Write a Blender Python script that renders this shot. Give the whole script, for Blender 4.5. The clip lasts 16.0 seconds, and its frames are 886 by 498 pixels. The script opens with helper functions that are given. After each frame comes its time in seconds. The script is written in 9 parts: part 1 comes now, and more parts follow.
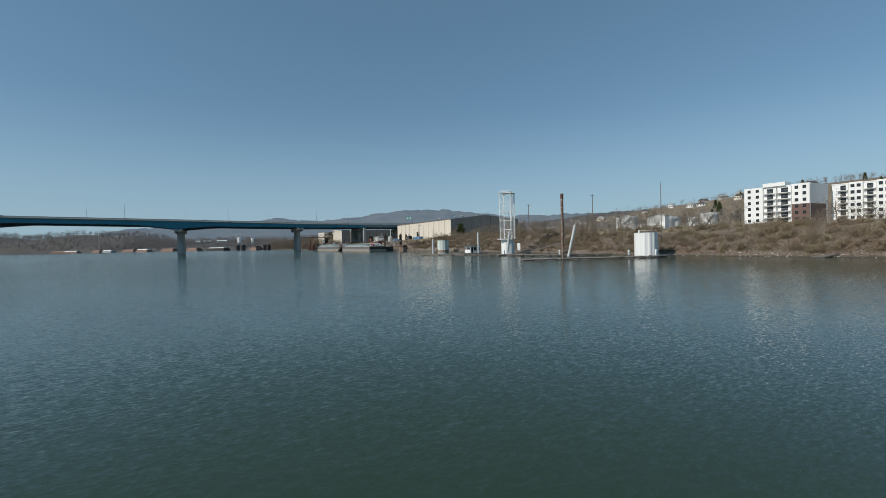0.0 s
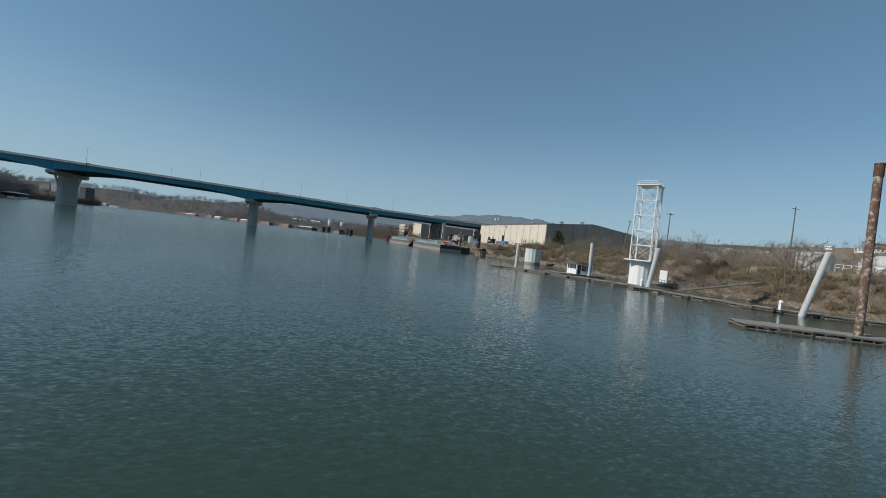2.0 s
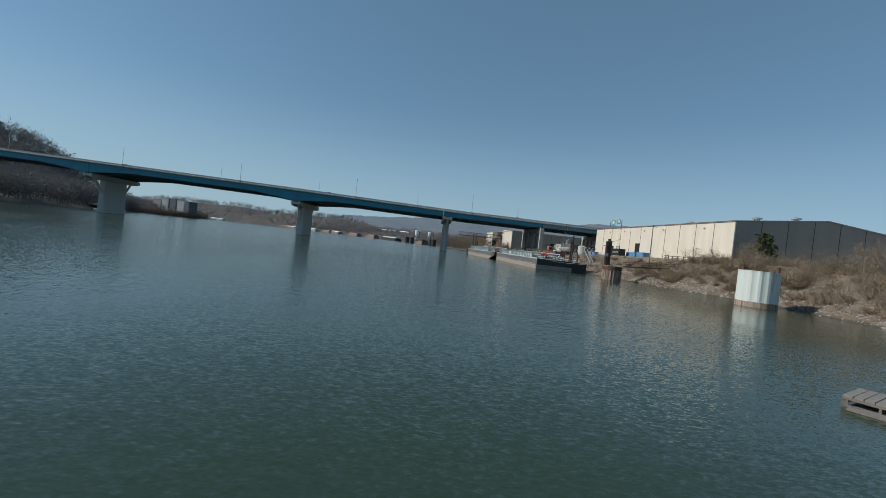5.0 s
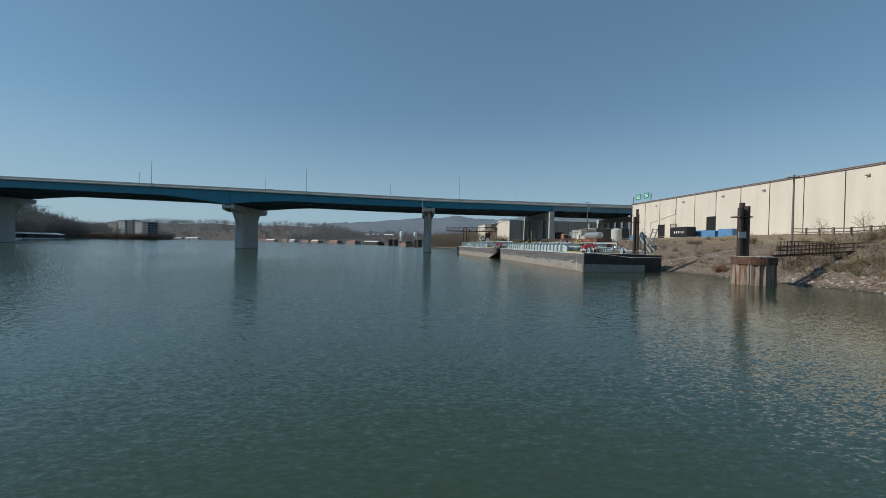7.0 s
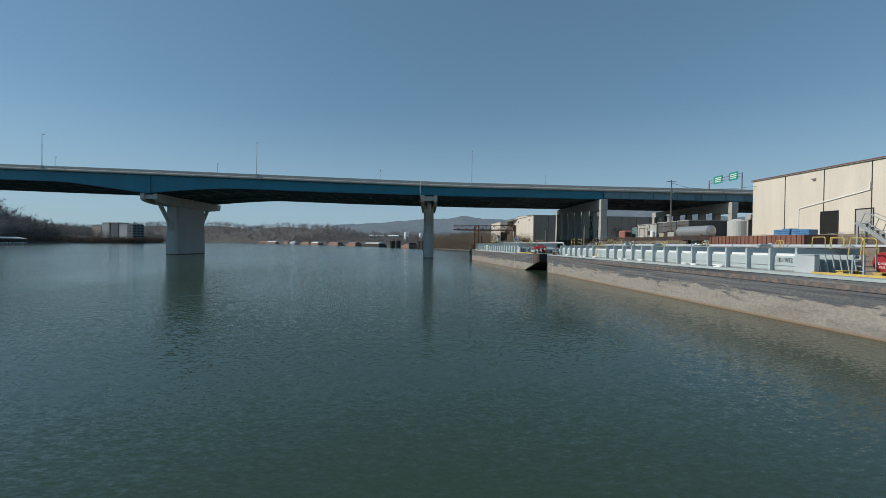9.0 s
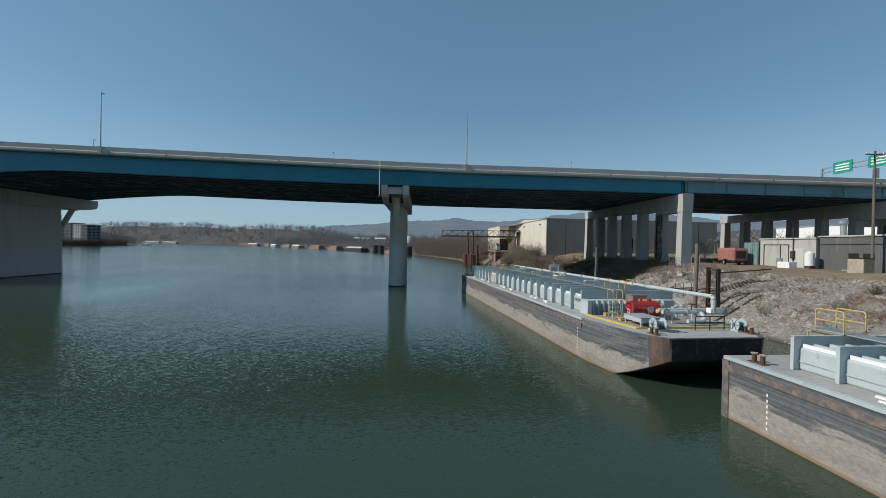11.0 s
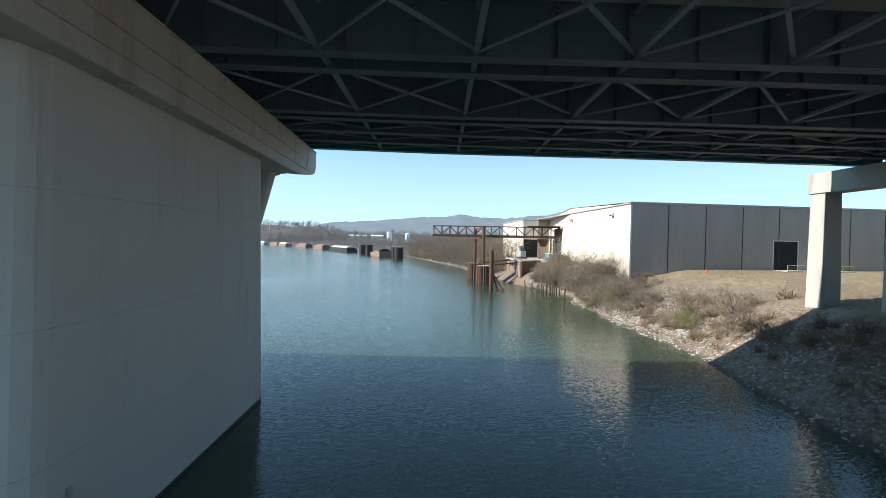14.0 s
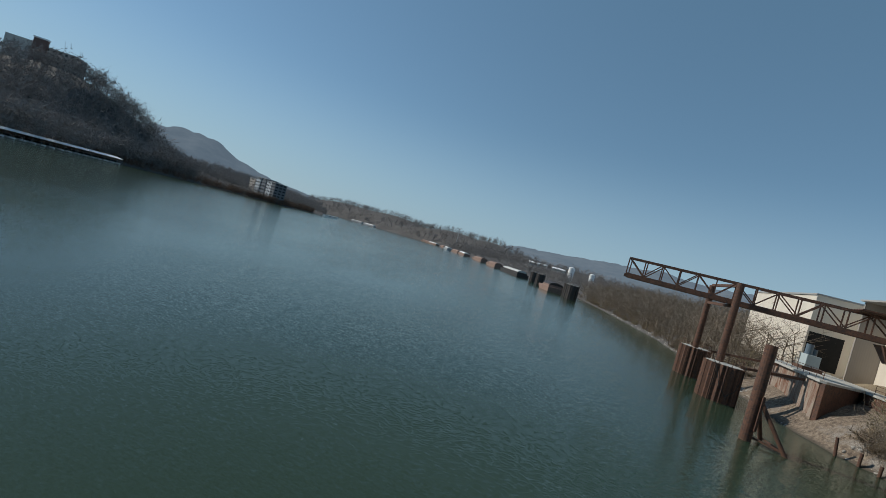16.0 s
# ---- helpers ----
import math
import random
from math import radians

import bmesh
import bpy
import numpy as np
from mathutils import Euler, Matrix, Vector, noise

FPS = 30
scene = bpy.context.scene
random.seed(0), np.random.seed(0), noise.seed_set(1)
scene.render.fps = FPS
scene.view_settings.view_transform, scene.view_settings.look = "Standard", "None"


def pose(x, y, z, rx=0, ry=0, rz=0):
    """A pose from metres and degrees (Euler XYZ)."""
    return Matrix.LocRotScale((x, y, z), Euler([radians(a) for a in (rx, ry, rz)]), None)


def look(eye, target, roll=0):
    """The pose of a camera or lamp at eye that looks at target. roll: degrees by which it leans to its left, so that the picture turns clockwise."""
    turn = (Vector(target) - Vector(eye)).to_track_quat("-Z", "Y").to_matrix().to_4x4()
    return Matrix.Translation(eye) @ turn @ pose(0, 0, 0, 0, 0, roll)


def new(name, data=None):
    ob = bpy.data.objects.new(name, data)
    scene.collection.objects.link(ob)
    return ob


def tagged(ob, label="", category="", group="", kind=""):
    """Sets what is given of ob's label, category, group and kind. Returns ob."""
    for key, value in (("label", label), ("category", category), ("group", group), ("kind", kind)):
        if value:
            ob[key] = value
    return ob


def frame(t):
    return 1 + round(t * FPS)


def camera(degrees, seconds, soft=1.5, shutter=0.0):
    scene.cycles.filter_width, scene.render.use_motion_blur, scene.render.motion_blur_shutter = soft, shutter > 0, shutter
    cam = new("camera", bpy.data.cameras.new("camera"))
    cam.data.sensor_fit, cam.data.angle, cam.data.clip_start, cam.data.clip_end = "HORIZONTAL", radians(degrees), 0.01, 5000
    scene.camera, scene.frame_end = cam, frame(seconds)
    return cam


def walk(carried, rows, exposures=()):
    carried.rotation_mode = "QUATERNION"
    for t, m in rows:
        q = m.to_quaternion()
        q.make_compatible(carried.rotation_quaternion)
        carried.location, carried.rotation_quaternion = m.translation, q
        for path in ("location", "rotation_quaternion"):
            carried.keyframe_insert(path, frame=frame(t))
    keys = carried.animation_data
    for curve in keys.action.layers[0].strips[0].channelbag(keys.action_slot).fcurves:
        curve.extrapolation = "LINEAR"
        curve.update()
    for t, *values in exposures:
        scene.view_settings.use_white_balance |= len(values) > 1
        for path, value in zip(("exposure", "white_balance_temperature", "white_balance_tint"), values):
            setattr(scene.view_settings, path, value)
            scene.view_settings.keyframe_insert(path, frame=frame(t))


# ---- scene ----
cam = camera(91.30, 16.0, soft=0.85)
# seconds, eye, yaw, pitch, lean
ROWS = [
    (0.0, 9.11, -1.25, 4.37, -28.06, -0.83, -1.36),
    (0.5, 15.53, 10.08, 4.23, -25.79, -0.82, 0.24),
    (1.0, 21.57, 21.69, 4.11, -23.40, -0.82, 1.81),
    (1.5, 28.27, 33.87, 4.04, -20.97, -0.81, 3.13),
    (2.0, 33.70, 45.66, 4.04, -16.50, -0.80, 6.55),
    (2.5, 38.53, 57.59, 4.20, -10.49, -0.75, 10.19),
    (3.0, 42.79, 69.59, 4.39, -5.97, -0.77, 11.53),
    (3.5, 47.06, 82.57, 4.35, -4.53, -0.74, 10.67),
    (4.0, 50.63, 95.70, 4.42, -3.62, -0.80, 9.76),
    (6.5, 61.29, 165.80, 4.30, -5.63, -0.71, 1.44),
    (7.0, 62.50, 179.07, 4.23, -5.24, -0.73, 1.28),
    (7.5, 63.82, 192.45, 4.28, -4.87, -0.69, 0.93),
    (8.0, 65.05, 205.78, 4.23, -4.26, -0.62, 0.95),
    (8.5, 66.43, 219.55, 4.27, -4.12, -0.66, 0.82),
    (11.0, 74.81, 286.33, 8.63, -5.27, -0.39, 1.12),
    (11.5, 76.79, 299.45, 9.16, -5.11, -0.49, 1.84),
    (12.0, 78.84, 312.85, 9.81, -5.04, -0.44, 1.86),
    (12.5, 80.58, 326.19, 10.46, -5.18, -0.54, 1.38),
    (13.0, 82.44, 339.31, 10.81, -5.26, -0.58, 1.32),
    (13.5, 84.32, 352.00, 11.29, -4.90, -0.82, 1.16),
    (14.0, 86.04, 364.72, 11.28, -4.56, -0.83, 1.27),
    (14.5, 87.60, 377.70, 11.05, -2.66, -0.87, 3.00),
    (15.0, 88.48, 390.78, 11.24, 3.59, -1.01, 7.47),
    (15.5, 88.86, 404.21, 10.76, 12.44, -1.12, 14.52),
    (16.0, 89.14, 417.67, 10.32, 19.74, -0.73, 15.81),
]
EXPOSURES = [(0.0, 0.24), (8.5, 0.25), (11.0, 0.34), (12.0, 0.42), (13.0, 0.52), (13.5, 1.02), (14.0, 1.45), (14.5, 1.22), (15.0, 0.52), (15.5, 0.15), (16.0, 0.2)]
walk(cam, [(t, pose(x, y, z, 90 + pitch, 0, yaw) @ pose(0, 0, 0, 0, 0, lean)) for t, x, y, z, yaw, pitch, lean in ROWS], EXPOSURES)

# ---- world, sun, light ----
SUN_EL, SUN_AZ = 36.0, 179.0      # height, and the bearing (from +x, towards +y) from which the sun shines
world = bpy.data.worlds.new("sky")
scene.world = world
world.use_nodes = True
wn = world.node_tree
sky = wn.nodes.new("ShaderNodeTexSky")
sky.sky_type = "NISHITA"
sky.sun_disc = False
sky.sun_elevation = radians(SUN_EL)
sky.sun_rotation = radians(90 - SUN_AZ)
sky.air_density, sky.dust_density, sky.ozone_density = 0.95, 0.05, 1.6
tone = wn.nodes.new("ShaderNodeMix")
tone.data_type, tone.blend_type = "RGBA", "MULTIPLY"
tone.inputs[0].default_value = 1.0
tone.inputs[7].default_value = (0.905, 0.985, 1.0, 1)
wn.links.new(sky.outputs[0], tone.inputs[6])
haze = wn.nodes.new("ShaderNodeMix")
haze.data_type = "RGBA"
haze.inputs[0].default_value = 0.38      # thin even haze that pales the upper sky and dims the rim
haze.inputs[7].default_value = (1.32, 2.85, 3.98, 1)
wn.links.new(tone.outputs[2], haze.inputs[6])
# thicker pale haze low over the horizon, all the way round
way = wn.nodes.new("ShaderNodeTexCoord")
level = wn.nodes.new("ShaderNodeSeparateXYZ")
wn.links.new(way.outputs["Generated"], level.inputs[0])
rim = wn.nodes.new("ShaderNodeMapRange")
rim.interpolation_type = "SMOOTHSTEP"
rim.inputs["From Min"].default_value, rim.inputs["From Max"].default_value = 0.30, -0.02
rim.inputs["To Max"].default_value = 0.78
wn.links.new(level.outputs["Z"], rim.inputs["Value"])
low_haze = wn.nodes.new("ShaderNodeMix")
low_haze.data_type = "RGBA"
low_haze.inputs[7].default_value = (3.05, 4.55, 5.85, 1)
wn.links.new(rim.outputs[0], low_haze.inputs[0])
wn.links.new(haze.outputs[2], low_haze.inputs[6])
wn.links.new(low_haze.outputs[2], wn.nodes["Background"].inputs[0])
wn.nodes["Background"].inputs[1].default_value = 0.080
sun_data = bpy.data.lights.new("sun", "SUN")
sun_data.energy, sun_data.angle, sun_data.color = 3.0, radians(0.55), (1.0, 0.94, 0.84)
sun = new("sun", sun_data)
sun_dir = Vector((math.cos(radians(SUN_EL)) * math.cos(radians(SUN_AZ)), math.cos(radians(SUN_EL)) * math.sin(radians(SUN_AZ)), math.sin(radians(SUN_EL))))
sun.matrix_world = look(sun_dir * 400, (0, 0, 0))

# ---- materials ----


def base_nodes(name):
    m = bpy.data.materials.new(name)
    m.use_nodes = True
    return m, m.node_tree, m.node_tree.nodes["Principled BSDF"]


def coords(nt, scale=(1, 1, 1), space="Object"):
    tc = nt.nodes.new("ShaderNodeTexCoord")
    mp = nt.nodes.new("ShaderNodeMapping")
    mp.inputs["Scale"].default_value = scale
    nt.links.new(tc.outputs[space], mp.inputs["Vector"])
    return mp.outputs[0]


def noise_node(nt, vec, scale, detail=4.0, rough=0.55):
    n = nt.nodes.new("ShaderNodeTexNoise")
    n.inputs["Scale"].default_value, n.inputs["Detail"].default_value, n.inputs["Roughness"].default_value = scale, detail, rough
    if vec is not None:
        nt.links.new(vec, n.inputs["Vector"])
    return n.outputs["Fac"]


def ramp(nt, fac, stops):
    r = nt.nodes.new("ShaderNodeValToRGB")
    els = r.color_ramp.elements
    while len(els) < len(stops):
        els.new(0.5)
    for e, (p, c) in zip(els, stops):
        e.position, e.color = p, (*c, 1) if len(c) == 3 else c
    nt.links.new(fac, r.inputs[0])
    return r.outputs[0]


def mix(nt, fac, a, b, how="MIX"):
    n = nt.nodes.new("ShaderNodeMix")
    n.data_type, n.blend_type = "RGBA", how
    for i, v in ((0, fac), (6, a), (7, b)):
        if isinstance(v, (int, float)):
            n.inputs[i].default_value = v
        elif isinstance(v, tuple):
            n.inputs[i].default_value = (*v, 1)
        else:
            nt.links.new(v, n.inputs[i])
    return n.outputs[2]


def bump(nt, bsdf, height, strength=0.3, distance=0.02):
    b = nt.nodes.new("ShaderNodeBump")
    b.inputs["Strength"].default_value, b.inputs["Distance"].default_value = strength, distance
    nt.links.new(height, b.inputs["Height"])
    nt.links.new(b.outputs[0], bsdf.inputs["Normal"])


def plain(name, col, rough=0.6, metal=0.0, vary=0.25, scale=1.5, fine=14.0, dirt=None, dirt_at=0.62, bumpy=0.15, streak=False, by_object=0.0):
    """A painted or bare surface: broad tone changes, fine grain, stains of the colour dirt, streaked downwards if asked."""
    m, nt, bs = base_nodes(name)
    v = coords(nt, (1, 1, 0.12) if streak else (1, 1, 1))
    broad, grain = noise_node(nt, v, scale), noise_node(nt, coords(nt), fine, 3)
    lo = tuple(c * (1 - vary) for c in col)
    hi = tuple(min(1, c * (1 + vary * 0.7)) for c in col)
    c = ramp(nt, broad, [(0.3, lo), (0.7, hi)])
    c = mix(nt, 0.35, c, ramp(nt, grain, [(0.3, lo), (0.7, hi)]))
    if dirt:
        d = ramp(nt, noise_node(nt, v, scale * 2.3, 6, 0.65), [(dirt_at - 0.08, (0, 0, 0)), (dirt_at + 0.08, (1, 1, 1))])
        c = mix(nt, d, c, dirt)
    if by_object:
        oi = nt.nodes.new("ShaderNodeObjectInfo")
        c = mix(nt, by_object, c, ramp(nt, oi.outputs["Random"], [(0.0, lo), (1.0, hi)]))
    nt.links.new(c, bs.inputs["Base Color"])
    bs.inputs["Roughness"].default_value, bs.inputs["Metallic"].default_value = rough, metal
    if bumpy:
        bump(nt, bs, grain, bumpy, 0.02)
    return m


WAVE = (0.32, 0.46)      # steepness of the waves and of the ripples


def water_material():
    m, nt, bs = base_nodes("river_water")
    v = coords(nt, (1.0, 1.0, 1.0))
    big = noise_node(nt, coords(nt, (0.012, 0.03, 1)), 1.0, 3, 0.5)
    bs.inputs["IOR"].default_value = 1.333
    c = ramp(nt, big, [(0.3, (0.027, 0.047, 0.029)), (0.7, (0.037, 0.061, 0.039))])
    nt.links.new(c, bs.inputs["Base Color"])
    bs.inputs["Roughness"].default_value = 0.11
    # small wind waves with their crests across the wind, finer ripples on them, in gusts and calmer sheets
    gust = nt.nodes.new("ShaderNodeMapRange")
    nt.links.new(noise_node(nt, coords(nt, (0.030, 0.010, 1)), 1.0, 5, 0.65), gust.inputs["Value"])
    gust.inputs["From Min"].default_value, gust.inputs["From Max"].default_value = 0.36, 0.62
    gust.inputs["To Min"].default_value, gust.inputs["To Max"].default_value = 0.40, 1.08

    def slopes(scale, detail, amount):
        n = nt.nodes.new("ShaderNodeTexNoise")
        n.inputs["Scale"].default_value, n.inputs["Detail"].default_value, n.inputs["Roughness"].default_value = 1.0, detail, 0.55
        nt.links.new(coords(nt, scale), n.inputs["Vector"])
        a, b = nt.nodes.new("ShaderNodeVectorMath"), nt.nodes.new("ShaderNodeVectorMath")
        a.operation, b.operation = "SUBTRACT", "MULTIPLY"
        a.inputs[1].default_value = (0.5, 0.5, 0.5)
        b.inputs[1].default_value = (amount * 0.55, amount, 0)
        nt.links.new(n.outputs["Color"], a.inputs[0])
        nt.links.new(a.outputs[0], b.inputs[0])
        return b.outputs[0]

    add = nt.nodes.new("ShaderNodeVectorMath")
    nt.links.new(slopes((3.2, 6.4, 1), 1, WAVE[0]), add.inputs[0])
    nt.links.new(slopes((7.0, 13.5, 1), 1.5, WAVE[1]), add.inputs[1])
    sc = nt.nodes.new("ShaderNodeVectorMath")
    sc.operation = "SCALE"
    nt.links.new(add.outputs[0], sc.inputs[0])
    nt.links.new(gust.outputs[0], sc.inputs["Scale"])
    up = nt.nodes.new("ShaderNodeVectorMath")
    up.inputs[1].default_value = (0, 0, 1)
    nt.links.new(sc.outputs[0], up.inputs[0])
    unit = nt.nodes.new("ShaderNodeVectorMath")
    unit.operation = "NORMALIZE"
    nt.links.new(up.outputs[0], unit.inputs[0])
    nt.links.new(unit.outputs[0], bs.inputs["Normal"])
    return m


def ground_material():
    m, nt, bs = base_nodes("bank_soil")
    v = coords(nt)
    n1, n2, n3 = noise_node(nt, v, 0.06, 5), noise_node(nt, v, 0.7, 6, 0.65), noise_node(nt, v, 5.0, 4)
    grass = ramp(nt, n2, [(0.3, (0.15, 0.115, 0.07)), (0.55, (0.27, 0.215, 0.135)), (0.75, (0.36, 0.30, 0.20))])
    scrub = ramp(nt, n3, [(0.3, (0.12, 0.09, 0.06)), (0.7, (0.25, 0.195, 0.13))])
    c = mix(nt, ramp(nt, n1, [(0.4, (0, 0, 0)), (0.6, (1, 1, 1))]), grass, scrub)
    bank = nt.nodes.new("ShaderNodeMapRange")
    sepb = nt.nodes.new("ShaderNodeSeparateXYZ")
    geob = nt.nodes.new("ShaderNodeNewGeometry")
    nt.links.new(geob.outputs["Position"], sepb.inputs[0])
    bank.inputs["From Min"].default_value, bank.inputs["From Max"].default_value = 6.1, 5.3
    nt.links.new(sepb.outputs["Z"], bank.inputs["Value"])
    vor = nt.nodes.new("ShaderNodeTexVoronoi")
    vor.inputs["Scale"].default_value = 3.4
    nt.links.new(v, vor.inputs["Vector"])
    litter = ramp(nt, noise_node(nt, v, 2.4, 8, 0.75), [(0.34, (0.06, 0.045, 0.034)), (0.5, (0.16, 0.122, 0.09)), (0.64, (0.28, 0.23, 0.172))])
    gravel = mix(nt, 0.72, ramp(nt, vor.outputs["Distance"], [(0.05, (0.27, 0.245, 0.215)), (0.55, (0.12, 0.104, 0.088))]), ramp(nt, noise_node(nt, v, 9.0, 5, 0.7), [(0.38, (0.09, 0.08, 0.068)), (0.62, (0.40, 0.37, 0.335))]))
    mid = nt.nodes.new("ShaderNodeMapRange")      # loose rubble along the barges and under the bridge
    mid.inputs["From Min"].default_value, mid.inputs["From Max"].default_value = 300.0, 330.0
    mid.inputs["To Max"].default_value = 0.30
    nt.links.new(sepb.outputs["Y"], mid.inputs["Value"])
    end = nt.nodes.new("ShaderNodeMapRange")
    end.inputs["From Min"].default_value, end.inputs["From Max"].default_value = 374.0, 352.0
    nt.links.new(sepb.outputs["Y"], end.inputs["Value"])
    belt = nt.nodes.new("ShaderNodeMath")
    belt.operation = "MULTIPLY"
    nt.links.new(mid.outputs[0], belt.inputs[0])
    nt.links.new(end.outputs[0], belt.inputs[1])
    patch = nt.nodes.new("ShaderNodeMath")
    nt.links.new(noise_node(nt, v, 0.22, 4), patch.inputs[0])
    nt.links.new(belt.outputs[0], patch.inputs[1])
    stony = ramp(nt, patch.outputs[0], [(0.60, (0, 0, 0)), (0.72, (1, 1, 1))])
    c = mix(nt, bank.outputs[0], c, mix(nt, stony, litter, gravel))
    # damp dark mud at the waterline
    sep = nt.nodes.new("ShaderNodeSeparateXYZ")
    geo = nt.nodes.new("ShaderNodeNewGeometry")
    nt.links.new(geo.outputs["Position"], sep.inputs[0])
    mr = nt.nodes.new("ShaderNodeMapRange")
    mr.inputs["From Min"].default_value, mr.inputs["From Max"].default_value = 0.02, 0.4
    nt.links.new(sep.outputs["Z"], mr.inputs["Value"])
    c = mix(nt, mr.outputs[0], (0.06, 0.05, 0.038), c)
    # far wooded slopes
    far = nt.nodes.new("ShaderNodeMapRange")
    far.inputs["From Min"].default_value, far.inputs["From Max"].default_value = 10.5, 18.0
    nt.links.new(sep.outputs["Z"], far.inputs["Value"])
    woods = ramp(nt, noise_node(nt, v, 0.03, 8, 0.7), [(0.35, (0.058, 0.054, 0.052)), (0.6, (0.10, 0.093, 0.088))])
    wet = nt.nodes.new("ShaderNodeMath")      # leaf litter under the woods beyond the river bend and on the west bank
    wet.operation = "MAXIMUM"
    for i, (axis, a, b) in enumerate((("Y", 515.0, 560.0), ("X", -120.0, -180.0))):
        q = nt.nodes.new("ShaderNodeMapRange")
        q.inputs["From Min"].default_value, q.inputs["From Max"].default_value = a, b
        nt.links.new(sep.outputs[axis], q.inputs["Value"])
        nt.links.new(q.outputs[0], wet.inputs[i])
    both = nt.nodes.new("ShaderNodeMath")
    both.operation = "MAXIMUM"
    nt.links.new(wet.outputs[0], both.inputs[0])
    west = nt.nodes.new("ShaderNodeMapRange")
    west.inputs["From Min"].default_value, west.inputs["From Max"].default_value = 200.0, 60.0
    nt.links.new(sep.outputs["X"], west.inputs["Value"])
    high = nt.nodes.new("ShaderNodeMath")
    high.operation = "MULTIPLY"
    nt.links.new(far.outputs[0], high.inputs[0])
    nt.links.new(west.outputs[0], high.inputs[1])
    nt.links.new(high.outputs[0], both.inputs[1])
    c = mix(nt, both.outputs[0], c, woods)      # dark leaf litter under the woods
    nt.links.new(c, bs.inputs["Base Color"])
    bs.inputs["Roughness"].default_value = 0.95
    bump(nt, bs, vor.outputs["Distance"], 0.3, -0.12)
    return m


def siding_material(name, col, pitch, axis):
    """Ribbed metal siding."""
    m, nt, bs = base_nodes(name)
    w = nt.nodes.new("ShaderNodeTexWave")
    w.bands_direction = axis
    w.inputs["Scale"].default_value = 0.314 / pitch
    nt.links.new(coords(nt), w.inputs["Vector"])
    n = noise_node(nt, coords(nt, (1, 1, 0.2)), 0.35, 5)
    c = ramp(nt, n, [(0.3, tuple(c * 0.86 for c in col)), (0.7, col)])
    nt.links.new(c, bs.inputs["Base Color"])
    bs.inputs["Roughness"].default_value = 0.5
    bump(nt, bs, w.outputs["Fac"], 0.35, 0.03)
    return m


def hull_material():
    """Barge side: dark blue-grey paint above in long streaks, worn through to tan-grey steel below, with rust at the waterline."""
    m, nt, bs = base_nodes("worn_hull_paint")
    broad = noise_node(nt, coords(nt, (1, 0.3, 1.2)), 0.5, 6, 0.6)
    patch = noise_node(nt, coords(nt, (1, 0.22, 1.3)), 1.3, 7, 0.66)
    streak = noise_node(nt, coords(nt, (1, 0.05, 4.0)), 1.5, 6, 0.65)
    grain = noise_node(nt, coords(nt, (1, 0.6, 1.2)), 6.0, 6, 0.7)
    c = ramp(nt, broad, [(0.3, (0.20, 0.19, 0.17)), (0.5, (0.33, 0.305, 0.27)), (0.7, (0.25, 0.225, 0.195))])
    c = mix(nt, ramp(nt, patch, [(0.58, (0, 0, 0)), (0.68, (0.7, 0.7, 0.7))]), c, (0.10, 0.10, 0.098))
    tc = nt.nodes.new("ShaderNodeTexCoord")
    sep = nt.nodes.new("ShaderNodeSeparateXYZ")
    nt.links.new(tc.outputs["Object"], sep.inputs[0])
    up = nt.nodes.new("ShaderNodeMapRange")
    up.inputs["From Min"].default_value, up.inputs["From Max"].default_value = 0.7, 2.2
    up.inputs["To Min"].default_value, up.inputs["To Max"].default_value = -0.22, 0.24
    nt.links.new(sep.outputs["Z"], up.inputs["Value"])
    sm = nt.nodes.new("ShaderNodeMath")
    nt.links.new(patch, sm.inputs[0])
    nt.links.new(up.outputs[0], sm.inputs[1])
    paint = ramp(nt, streak, [(0.32, (0.045, 0.05, 0.058)), (0.46, (0.10, 0.108, 0.118)), (0.58, (0.155, 0.158, 0.16)), (0.72, (0.25, 0.235, 0.21))])
    c = mix(nt, ramp(nt, sm.outputs[0], [(0.50, (0, 0, 0)), (0.56, (1, 1, 1))]), c, paint)
    c = mix(nt, 0.8, c, ramp(nt, grain, [(0.34, (0.66, 0.66, 0.67)), (0.52, (1, 1, 1)), (0.68, (1.28, 1.25, 1.2))]), "MULTIPLY")
    rusty = ramp(nt, noise_node(nt, coords(nt, (1, 0.5, 0.9)), 0.9, 7, 0.7), [(0.60, (0, 0, 0)), (0.72, (0.6, 0.6, 0.6))])
    c = mix(nt, rusty, c, ramp(nt, grain, [(0.3, (0.13, 0.07, 0.045)), (0.7, (0.29, 0.175, 0.115))]))
    low = nt.nodes.new("ShaderNodeMapRange")
    low.inputs["From Min"].default_value, low.inputs["From Max"].default_value = 0.22, 0.02
    nt.links.new(sep.outputs["Z"], low.inputs["Value"])
    c = mix(nt, low.outputs[0], c, (0.24, 0.16, 0.10))
    nt.links.new(c, bs.inputs["Base Color"])
    bs.inputs["Roughness"].default_value = 0.6
    bump(nt, bs, broad, 0.3, 0.08)
    return m


